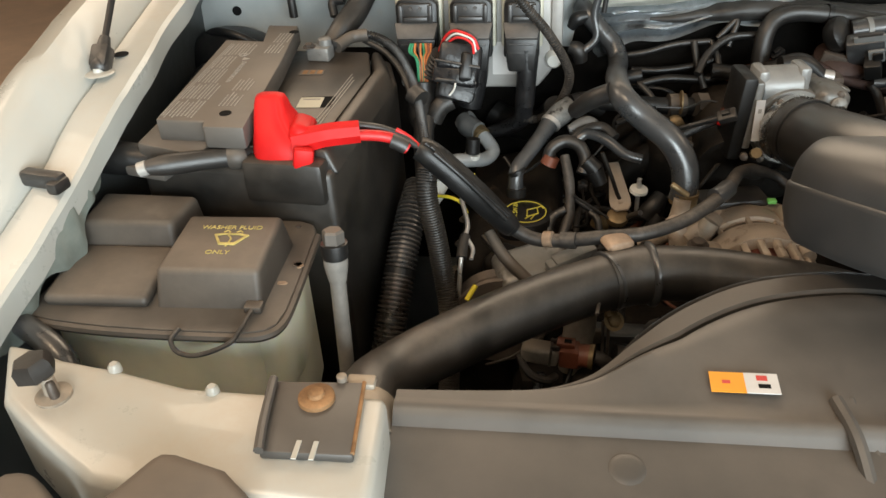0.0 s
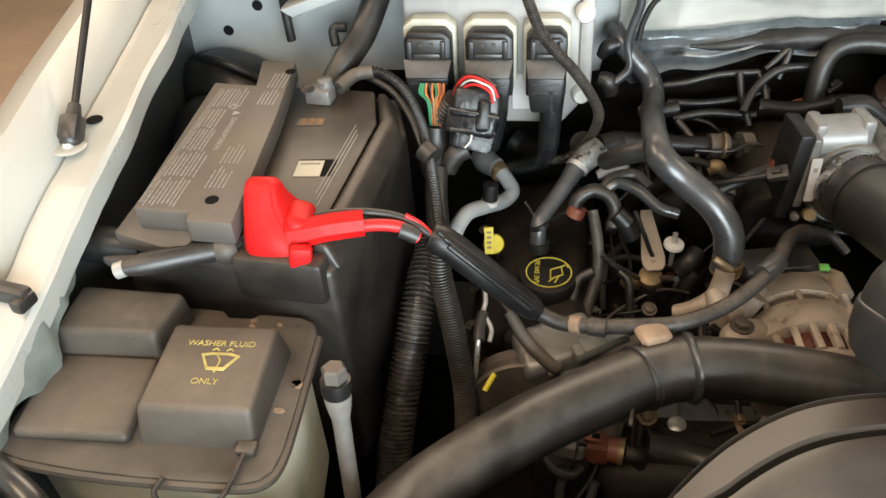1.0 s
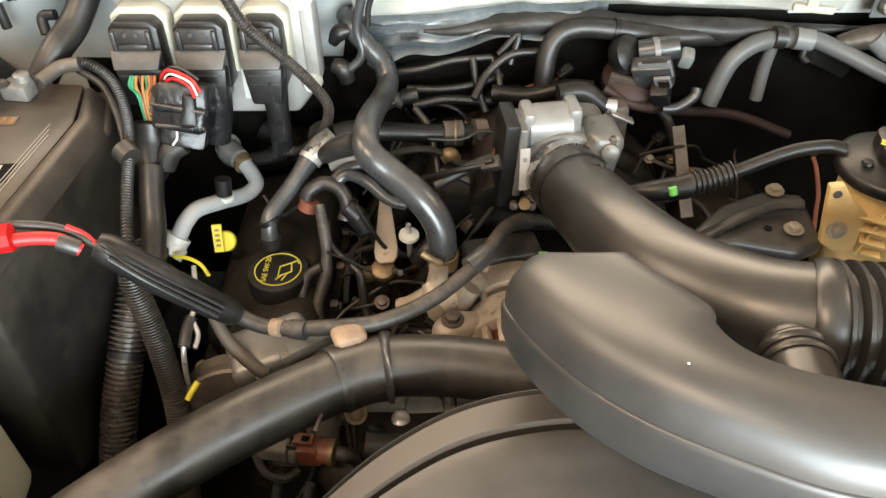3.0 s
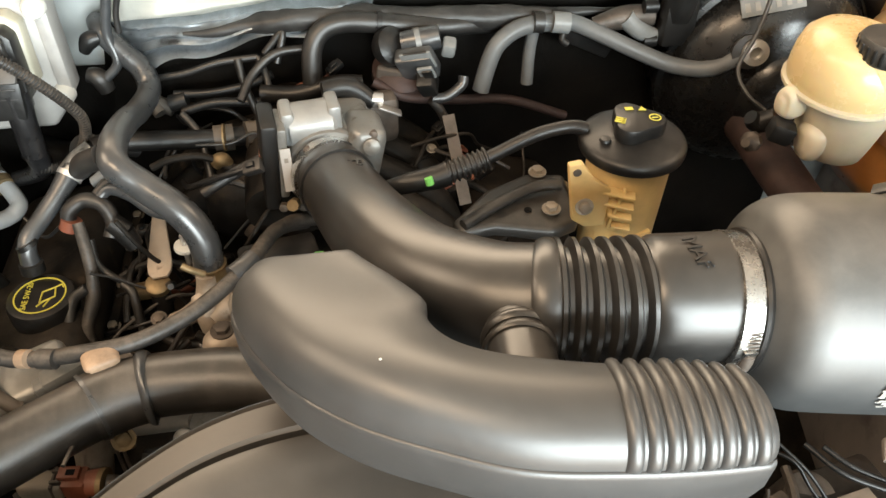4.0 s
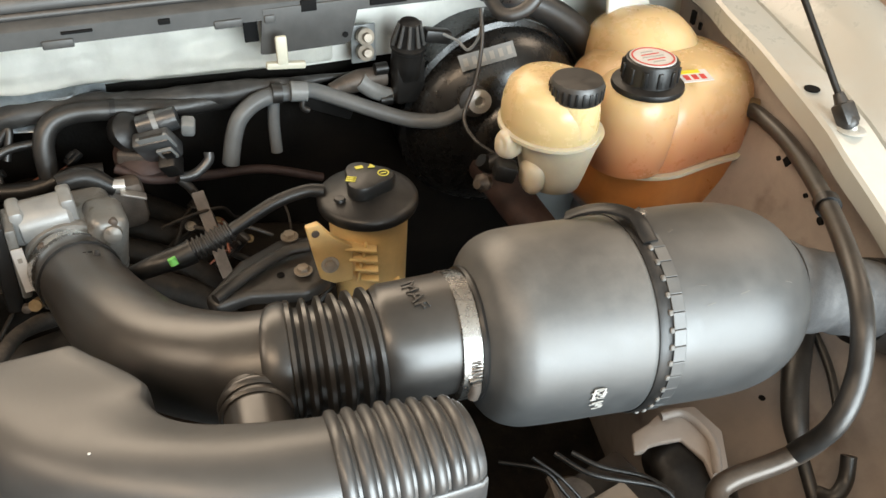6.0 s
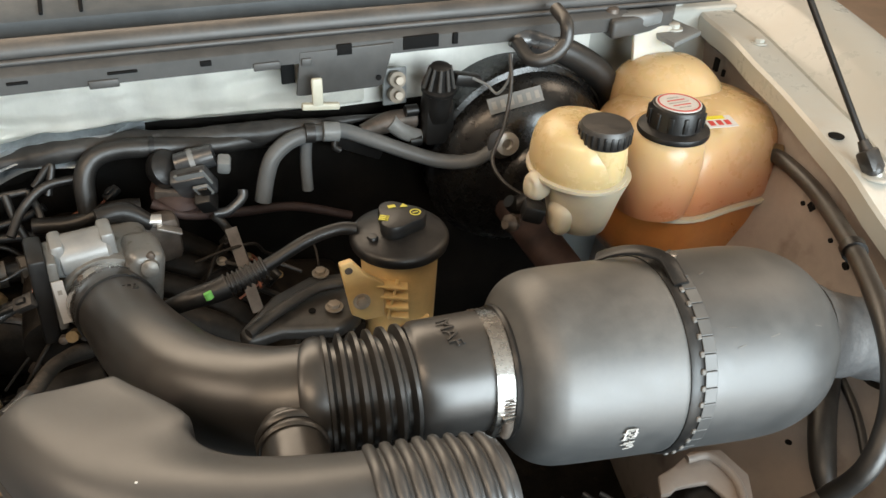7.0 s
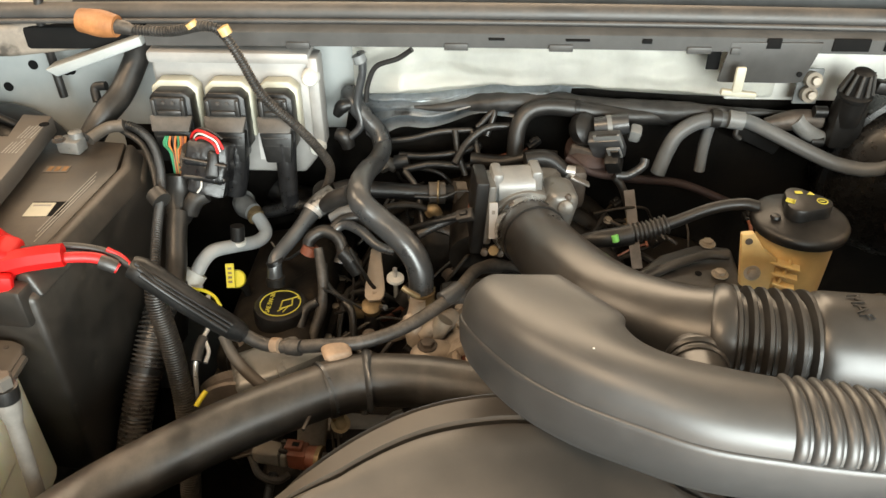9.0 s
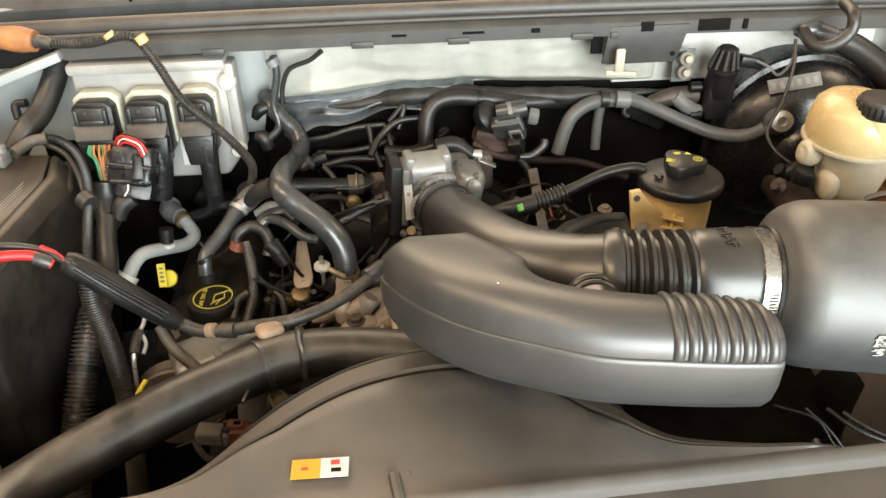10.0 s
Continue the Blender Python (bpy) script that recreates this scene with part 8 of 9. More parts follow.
wiring("coil_harness", "dusty ignition coil wires looping over the valve cover", [
    ([(-0.294, 0.625, 0.987), (-0.289, 0.630, 1.004), (-0.272, 0.635, 1.013), (-0.253, 0.630, 1.008), (-0.245, 0.620, 0.992), (-0.249, 0.610, 0.979)], 0.0085, M_RUBBER, 0, "loom"),
    ([(-0.259, 0.635, 1.012), (-0.244, 0.640, 1.021), (-0.221, 0.630, 1.018), (-0.198, 0.615, 1.006), (-0.176, 0.610, 1.001)], [0.0062, 0.0065, 0.007, 0.0065, 0.006], M_HOSE_GREY, 0, "loom"),
    ([(-0.260, 0.640, 1.012), (-0.247, 0.650, 1.021), (-0.225, 0.655, 1.023), (-0.208, 0.640, 1.015)], 0.0075, M_RUBBER, 0, "loom"),
    ([(-0.232, 0.610, 0.984), (-0.245, 0.615, 0.996)], [0.012, 0.011], M_BLACK, 0, "coil_plug"),
    ([(-0.225, 0.605, 0.967), (-0.234, 0.610, 0.984)], [0.009, 0.012], M_BLACK, 0, "coil_plug"),
    ([(-0.293, 0.622, 0.985), (-0.288, 0.625, 0.996)], 0.011, M_BROWN, 0, "plug_end"),
    ([(-0.273, 0.600, 1.010), (-0.267, 0.580, 0.986), (-0.265, 0.565, 0.966), (-0.267, 0.550, 0.945), (-0.275, 0.530, 0.924), (-0.273, 0.520, 0.903)], [0.006, 0.0068, 0.0062, 0.0075, 0.006, 0.006], M_LOOM, 0, "loom"),
    ([(-0.267, 0.600, 0.986), (-0.263, 0.585, 0.965), (-0.249, 0.575, 0.954), (-0.236, 0.570, 0.948)], 0.0038, M_RUBBER, 0, "wire"),
    ([(-0.270, 0.555, 0.958), (-0.286, 0.550, 0.948), (-0.292, 0.535, 0.932), (-0.292, 0.520, 0.911)], 0.006, M_RUBBER, 0, "wire"),
    ([(-0.239, 0.570, 0.946), (-0.229, 0.560, 0.938), (-0.224, 0.540, 0.904), (-0.214, 0.530, 0.892)], 0.005, M_RUBBER, 0, "wire"),
    ([(-0.167, 0.600, 0.922), (-0.155, 0.605, 0.937), (-0.146, 0.615, 0.946)], [0.012, 0.013, 0.010], M_BLACK, 0, "hose"),
    ([(-0.170, 0.585, 0.881), (-0.159, 0.590, 0.909), (-0.147, 0.595, 0.928)], 0.009, M_BLACK, 0, "hose"),
    ([(-0.142, 0.500, 0.953), (-0.119, 0.500, 0.955), (-0.105, 0.505, 0.976)], 0.011, M_DIRTYALU, 0, "bracket_arm"),
    ([(-0.352, 0.660, 0.976), (-0.330, 0.640, 0.962), (-0.294, 0.620, 0.997)], 0.002, M_RUBBER, 0, "wire"),
    ([(-0.267, 0.660, 1.017), (-0.245, 0.665, 1.023), (-0.232, 0.660, 1.023)], [0.006, 0.011, 0.008], M_VACUUM, 0, "plug"),
], (-0.25, 0.58, 0.93))


def front_clutter():
    t = thing("tensioner_bracket", "dirty cast bracket and plugs at the front of the engine", "engine bracket", (-0.27, 0.44, 0.85))
    part("casting", box((-0.310, 0.447, 0.945), (0.085, 0.055, 0.03), 0.010, rot(10, -8, 20), 3), M_THROTTLE, t)
    part("casting", box((-0.341, 0.473, 0.930), (0.04, 0.05, 0.03), 0.008, rot(0, 0, -30), 3), M_ENGINE, t)
    part("plug", box((-0.263, 0.437, 0.968), (0.05, 0.02, 0.014), 0.003, rot(0, -10, 25)), M_GREYCONN, t)
    part("plug", box((-0.279, 0.429, 0.962), (0.03, 0.016, 0.014), 0.003, rot(0, -10, 25)), M_GREYCONN, t)
    part("arm", tube([(-0.359, 0.449, 0.990), (-0.341, 0.430, 0.970), (-0.315, 0.416, 0.950), (-0.307, 0.416, 0.945)], [0.006, 0.007, 0.007, 0.006], 10), M_DUSTY, t)
    part("fin", prism([(-0.374, 0.514), (-0.365, 0.516), (-0.306, 0.412), (-0.316, 0.408)], 0.938, 0.944, 0.0015), M_DUSTY, t)
    part("plate", prism([(-0.36, 0.495), (-0.300, 0.485), (-0.268, 0.436), (-0.302, 0.412)], 0.925, 0.936, 0.003), M_THROTTLE, t)
    part("rail", box((-0.247, 0.447, 0.944), (0.075, 0.014, 0.010), 0.002, rot(0, 0, 34)), M_GREYCAP, t)
    part("bolt", hexbolt((-0.325, 0.470, 0.937), 0.0055), M_STEEL, t)
    part("pulley", lathe([(0.055, 0.0), (0.057, 0.003), (0.050, 0.008), (0.050, 0.020), (0.057, 0.025), (0.055, 0.028)], (-0.347, 0.436, 0.890), (0.1, -1, 0.1), 36), M_GRIMY, t)
    return t


front_clutter()


def timing_cover():
    """Front face of the engine below the radiator hose: ribbed casting, pulley, belt and bolts."""
    t = thing("timing_cover", "grimy cast front engine cover with pulley and belt", "engine cover", (-0.17, 0.44, 0.70))
    part("casting", prism([(-0.30, 0.0), (-0.05, 0.0), (-0.035, 0.10), (-0.08, 0.155), (-0.25, 0.160), (-0.30, 0.11)][::-1], 0, 0.03, 0.008, 3, m=plane_at((0, 0.455, 0.70), (1, 0, 0), (0, 0.05, 1))), M_THROTTLE, t)
    for k in range(5):
        part("casting_rib", box((-0.275 + 0.05 * k, 0.424, 0.775), (0.006, 0.012, 0.13), 0.002, rot(0, 10 - 5 * k, 0)), M_THROTTLE, t)
    for x, z in ((-0.285, 0.80), (-0.245, 0.848), (-0.13, 0.850), (-0.085, 0.842), (-0.060, 0.79)):
        part("cover_bolt", hexbolt((x, 0.424, z), 0.006, (0, -1, 0.1)), M_DIRTYALU, t)
    pulley = part("pulley", lathe([(0.046, 0.0), (0.050, 0.002), (0.045, 0.006), (0.045, 0.022), (0.050, 0.026), (0.046, 0.028), (0.030, 0.024), (0.012, 0.026)], (-0.165, 0.400, 0.800), (0.05, -1, 0.2), 40), M_GRIMY, t, "worn steel idler pulley")
    part("pulley_bolt", hexbolt((-0.164, 0.372, 0.806), 0.008, (0.05, -1, 0.2)), M_DIRTYALU, pulley)
    part("belt", tube([(-0.215, 0.386, 0.79), (-0.204, 0.386, 0.832), (-0.170, 0.388, 0.853), (-0.130, 0.387, 0.836), (-0.085, 0.386, 0.80), (-0.02, 0.386, 0.76)], 0.0075, 8), M_RUBBER, t, "black rubber drive belt")
    part("belt", tube([(-0.215, 0.394, 0.79), (-0.204, 0.394, 0.832), (-0.170, 0.396, 0.853), (-0.130, 0.395, 0.836), (-0.085, 0.394, 0.80), (-0.02, 0.394, 0.76)], 0.0075, 8), M_RUBBER, t)
    part("strap_end", tube([(-0.122, 0.420, 0.880), (-0.118, 0.412, 0.872), (-0.110, 0.410, 0.868), (-0.098, 0.416, 0.876), (-0.092, 0.424, 0.884)], 0.0035, 8), M_TAPE, t, "pale tie strap")
    part("boss", lathe([(0.024, -0.02), (0.024, 0.004), (0.020, 0.010), (0.010, 0.010)], (-0.155, 0.442, 0.850), (0.05, -0.5, 0.8), 26), M_THROTTLE, t)
    return t


timing_cover()


def brown_sensor():
    t = thing("coolant_sensor", "brown sensor plug with brass end on a pale fitting", "sensor", (-0.256, 0.367, 0.87))
    a = (-0.266, 0.368, 0.884)
    pl = part("plug", box(a, (0.022, 0.023, 0.024), 0.003, rot(0, 0, -6)), M_BROWN, t)
    part("plug_nose", tube([(a[0] + 0.010, a[1] - 0.001, a[2]), (a[0] + 0.022, a[1] - 0.002, a[2])], [0.0125, 0.0130], 20, 3), M_BROWN, pl)
    part("seal_ring", tube([(a[0] + 0.0215, a[1] - 0.002, a[2]), (a[0] + 0.0265, a[1] - 0.003, a[2])], 0.0142, 22, 3), M_BRASS, pl, "yellow-brown seal ring")
    part("latch", box((a[0] - 0.004, a[1] + 0.002, a[2] + 0.0145), (0.020, 0.013, 0.006), 0.0015, rot(0, 0, -6)), M_BROWN, pl)
    part("latch_slot", box((a[0] - 0.002, a[1] + 0.001, a[2] + 0.0178), (0.008, 0.006, 0.001), 0.0003, rot(0, 0, -6)), M_PRINT_AND_SHADE, pl)
    for k in range(2):
        part("latch_arm", box((a[0] - 0.016, a[1] - 0.005 + 0.012 * k, a[2] + 0.012), (0.010, 0.003, 0.006), 0.001, rot(0, 0, -6)), M_GRIMY, pl)
    part("fitting", box((a[0] - 0.032, a[1] + 0.003, a[2] - 0.001), (0.042, 0.022, 0.022), 0.005, rot(0, 4, -6), 3), M_DIRTYALU, t, "pale dusty fitting")
    part("fitting_groove", box((a[0] - 0.020, a[1] + 0.002, a[2]), (0.003, 0.0235, 0.0235), 0.001, rot(0, 4, -6)), M_GRIMY, t)
    part("wire_tail", tube([(a[0] + 0.026, a[1] - 0.003, a[2]), (a[0] + 0.036, a[1] - 0.003, a[2] - 0.004), (a[0] + 0.044, a[1] + 0.002, a[2] - 0.020), (a[0] + 0.046, a[1] + 0.004, a[2] - 0.06)], [0.008, 0.008, 0.007, 0.006], 12), M_LOOM, t)
    part("pipe", tube([(a[0] + 0.01, a[1] + 0.05, a[2] + 0.05), (a[0] + 0.012, a[1] + 0.035, a[2] + 0.02), (a[0] + 0.005, a[1] + 0.02, a[2] - 0.04)], [0.016, 0.018, 0.016], 14), M_DIRTYALU, t)
    part("wire_loop", tube([(a[0] - 0.03, a[1] - 0.01, a[2] - 0.02), (a[0] - 0.035, a[1] - 0.03, a[2] - 0.05), (a[0] - 0.01, a[1] - 0.035, a[2] - 0.055), (a[0], a[1] - 0.02, a[2] - 0.03)], 0.005, 10), M_HOSE_GREY, t)
    part("mount_bolt", lathe([(0.0125, -0.010), (0.0125, 0.004), (0.0105, 0.008), (0.010, 0.016), (0.007, 0.018)], (-0.180, 0.427, 0.846), (0.05, -0.3, 1), 20), M_STEEL, t, "bright zinc bolt head")
    part("stay", box((-0.240, 0.412, 0.872), (0.030, 0.006, 0.040), 0.002, rot(25, 0, 10)), M_ALT, t)
    for k in range(2):
        part("rod", tube([(-0.230 + 0.006 * k, 0.390, 0.915), (-0.229 + 0.006 * k, 0.385, 0.860), (-0.228 + 0.006 * k, 0.382, 0.800)], 0.0018, 8, 3), M_GRIMY, t)
    part("brass_nut", hexbolt((-0.219, 0.389, 0.916), 0.0075, (0.2, -0.7, 0.7)), M_BRASS, t)
    part("brass_nut", box((-0.222, 0.393, 0.921), (0.014, 0.010, 0.012), 0.003, rot(20, 0, 15)), M_BRASS, t)
    part("wire_loop", tube([(-0.322, 0.368, 0.880), (-0.310, 0.352, 0.868), (-0.292, 0.350, 0.860), (-0.280, 0.362, 0.856)], 0.0045, 8), M_LOOM, t)
    part("clip", box((-0.205, 0.405, 0.862), (0.020, 0.012, 0.012), 0.003, rot(0, 20, 20)), M_BLACK, t)
    part("hose_stub", tube([(a[0] + 0.05, a[1] + 0.02, a[2] - 0.02), (a[0] + 0.09, a[1] + 0.02, a[2] - 0.03), (a[0] + 0.13, a[1] + 0.01, a[2] - 0.03)], 0.016, 14, 4), M_RUBBER, t)
    return t


brown_sensor()


def alternator():
    t = thing("alternator", "dusty cast aluminium alternator with cooling slots", "alternator", (-0.07, 0.49, 0.85))
    c = Vector((-0.052, 0.500, 0.914))
    ax = Vector((0.06, -1, 0.0)).normalized()
    part("rear_housing", lathe([(0.020, -0.058), (0.052, -0.056), (0.060, -0.048), (0.062, -0.030), (0.062, -0.018), (0.058, -0.016)], c, ax, 44), M_ALT, t)
    part("stator", lathe([(0.056, -0.022), (0.0565, -0.018), (0.0565, -0.004), (0.056, 0.0)], c, ax, 44), M_GRIMY, t, "dark laminated stator ring")
    part("front_housing", lathe([(0.056, -0.004), (0.063, -0.003), (0.0655, 0.004), (0.066, 0.022), (0.0665, 0.034), (0.060, 0.036)], c, ax, 44), M_ALT, t)
    part("winding", lathe([(0.050, 0.032), (0.054, 0.036), (0.054, 0.062), (0.048, 0.068)], c, ax, 44), M_COPPER, t, "copper winding inside the slots")
    part("front_rim", lathe([(0.018, 0.078), (0.050, 0.078), (0.060, 0.074), (0.0625, 0.068), (0.061, 0.064), (0.050, 0.062)], c, ax, 44), M_ALT, t)
    side = Vector((1, 0.06, 0)).normalized()
    up = side.cross(ax)
    for k in range(22):
        a = 2 * math.pi * k / 22
        n = side * math.cos(a) + up * math.sin(a)
        m = Matrix((ax, ax.cross(n), n)).transposed()
        part("vent_bar", box(c + ax * 0.050 + n * 0.0605, (0.034, 0.0075, 0.009), 0.0015, m), M_ALT, t)
        if k % 2 == 0:
            part("stator_tab", box(c + ax * -0.011 + n * 0.0585, (0.016, 0.006, 0.006), 0.001, m), M_ALT, t)
    for a in (1.25, 3.4, 5.4):
        n = side * math.cos(a) + up * math.sin(a)
        p = c + n * 0.0655
        part("lug", tube([p - ax * 0.045, p - ax * 0.020], 0.010, 12, 3), M_ALT, t)
        part("lug", tube([p + ax * 0.002, p + ax * 0.050], [0.009, 0.008], 12, 3), M_ALT, t)
        part("through_bolt", tube([p - ax * 0.022, p + ax * 0.004], 0.0035, 8, 2), M_STEEL, t)
    part("mount_ear", ovals([(-0.100, 0.478, 0.950, 0.012, 0.012), (-0.118, 0.470, 0.952, 0.016, 0.016), (-0.134, 0.462, 0.950, 0.014, 0.016), (-0.142, 0.458, 0.948, 0.006, 0.008)], 20, 2.6, 5), M_ALT, t)
    part("ear_bolt", hexbolt((-0.124, 0.468, 0.966), 0.008), M_GRIMY, t)
    part("regulator", box((-0.070, 0.572, 0.962), (0.085, 0.040, 0.026), 0.006, rot(0, 0, 12)), M_BRACKET, t)
    part("rear_cover", prism([(-0.095, 0.540), (-0.030, 0.535), (0.000, 0.560), (-0.040, 0.585), (-0.09, 0.58)], 0.945, 0.966, 0.004, 2), M_ALT, t)
    part("arm", tube([(-0.137, 0.491, 0.955), (-0.113, 0.512, 0.960), (-0.094, 0.530, 0.960)], [0.012, 0.014, 0.012], 12), M_ALT, t)
    part("green_tag", box((-0.026, 0.556, 0.975), (0.010, 0.008, 0.005), 0.001), M_GREEN, t)
    return t


alternator()


# ---- engine computer on the firewall ----
def engine_computer():
    t = thing("engine_computer", "white engine control module with three black plugs", "control module", (-0.40, 0.74, 1.05))
    part("case", prism([(-0.105, -0.085), (0.085, -0.085), (0.105, -0.060), (0.105, 0.085), (-0.105, 0.085)], -0.018, 0.016, 0.006, 3, m=plane_at((-0.395, 0.752, 1.130), (1, 0, 0), (0, 0.05, 1))), M_PCM, t)
    part("top_cover", box((-0.395, 0.752, 1.213), (0.212, 0.045, 0.016), 0.005), M_PCM, t)
    part("side_cover", box((-0.286, 0.748, 1.150), (0.016, 0.035, 0.13), 0.005), M_PCM, t)
    for z in (1.189, 1.088):
        part("mount_bolt", lathe([(0.012, 0), (0.011, 0.010), (0.008, 0.014)], (-0.289, 0.735, z), (0, -1, 0), 18), M_WHITE, t)
    m = plane_at((-0.352, 0.7345, 1.088), (1, 0, 0), (0, 0.05, 1))
    part("paper_label", flat(0.038, 0.045, m, 0.001), M_LABEL, t, "white paper label")
    for k in range(4):
        part("print_line", flat(0.012, 0.0016, m, 0.0014, c=(0.005, 0.014 - 0.006 * k)), M_PRINT, t)
    for x, w in ((-0.466, 0.062), (-0.396, 0.062), (-0.331, 0.054)):
        part("plug_shroud", prism([(-w / 2, -0.045), (w / 2, -0.045), (w / 2, 0.022), (w / 2 - 0.012, 0.032), (-w / 2 + 0.012, 0.032), (-w / 2, 0.022)], 0, 0.022, 0.003, 2, m=plane_at((x, 0.737, 1.155), (1, 0, 0), (0, 0.05, 1))), M_IVORY, t, "cream plug shroud")
        pl = part("plug", prism([(-w / 2 + 0.004, -0.05), (w / 2 - 0.004, -0.05), (w / 2 - 0.004, 0.018), (w / 2 - 0.012, 0.0265), (-w / 2 + 0.012, 0.0265), (-w / 2 + 0.004, 0.018)], 0, 0.030, 0.003, 2, m=plane_at((x, 0.722, 1.153), (1, 0, 0), (0, 0.08, 1))), M_BLACK, t, "black multi-pin plug")
        part("plug_frame", box((x, 0.690, 1.163), (w - 0.020, 0.006, 0.026), 0.002), M_BRACKET, pl)
        part("lever", box((x, 0.686, 1.157), (w - 0.030, 0.006, 0.007), 0.002), M_BRACKET, pl)
        for s in (-1, 1):
            part("lever_arm", box((x + s * (w / 2 - 0.012), 0.6865, 1.164), (0.005, 0.008, 0.022), 0.001), M_BRACKET, pl)
            part("lever_pin", lathe([(0.0025, 0), (0.0022, 0.002)], (x + s * 0.006, 0.687, 1.170), (0, -1, 0), 10), M_PLUGDUST, pl)
        part("plug_ledge", prism([(-w / 2 + 0.003, 0.011), (-w / 2 + 0.007, -0.010), (w / 2 - 0.007, -0.010), (w / 2 - 0.003, 0.011)], -0.002, 0.004, 0.0012, 2, m=plane_at((x, 0.684, 1.141), (1, 0, 0), (0, 0.75, 1))), M_PLUGDUST, pl, "dusty slanted plug ledge")
        part("plug_hood", prism([(-w / 2 + 0.010, -0.024), (w / 2 - 0.010, -0.024), (w / 2 - 0.005, 0.020), (-w / 2 + 0.005, 0.020)], 0, 0.034, 0.004, 2, m=plane_at((x, 0.712, 1.112), (1, 0, 0), (0, 0.05, 1))), M_BLACK, pl)
        for k in range(3):
            part("hood_line", box((x, 0.6785 + 0.0006 * k, 1.126 - 0.011 * k), (w - 0.022, 0.002, 0.0022), 0.0006), M_BRACKET, pl)
    return t


engine_computer()

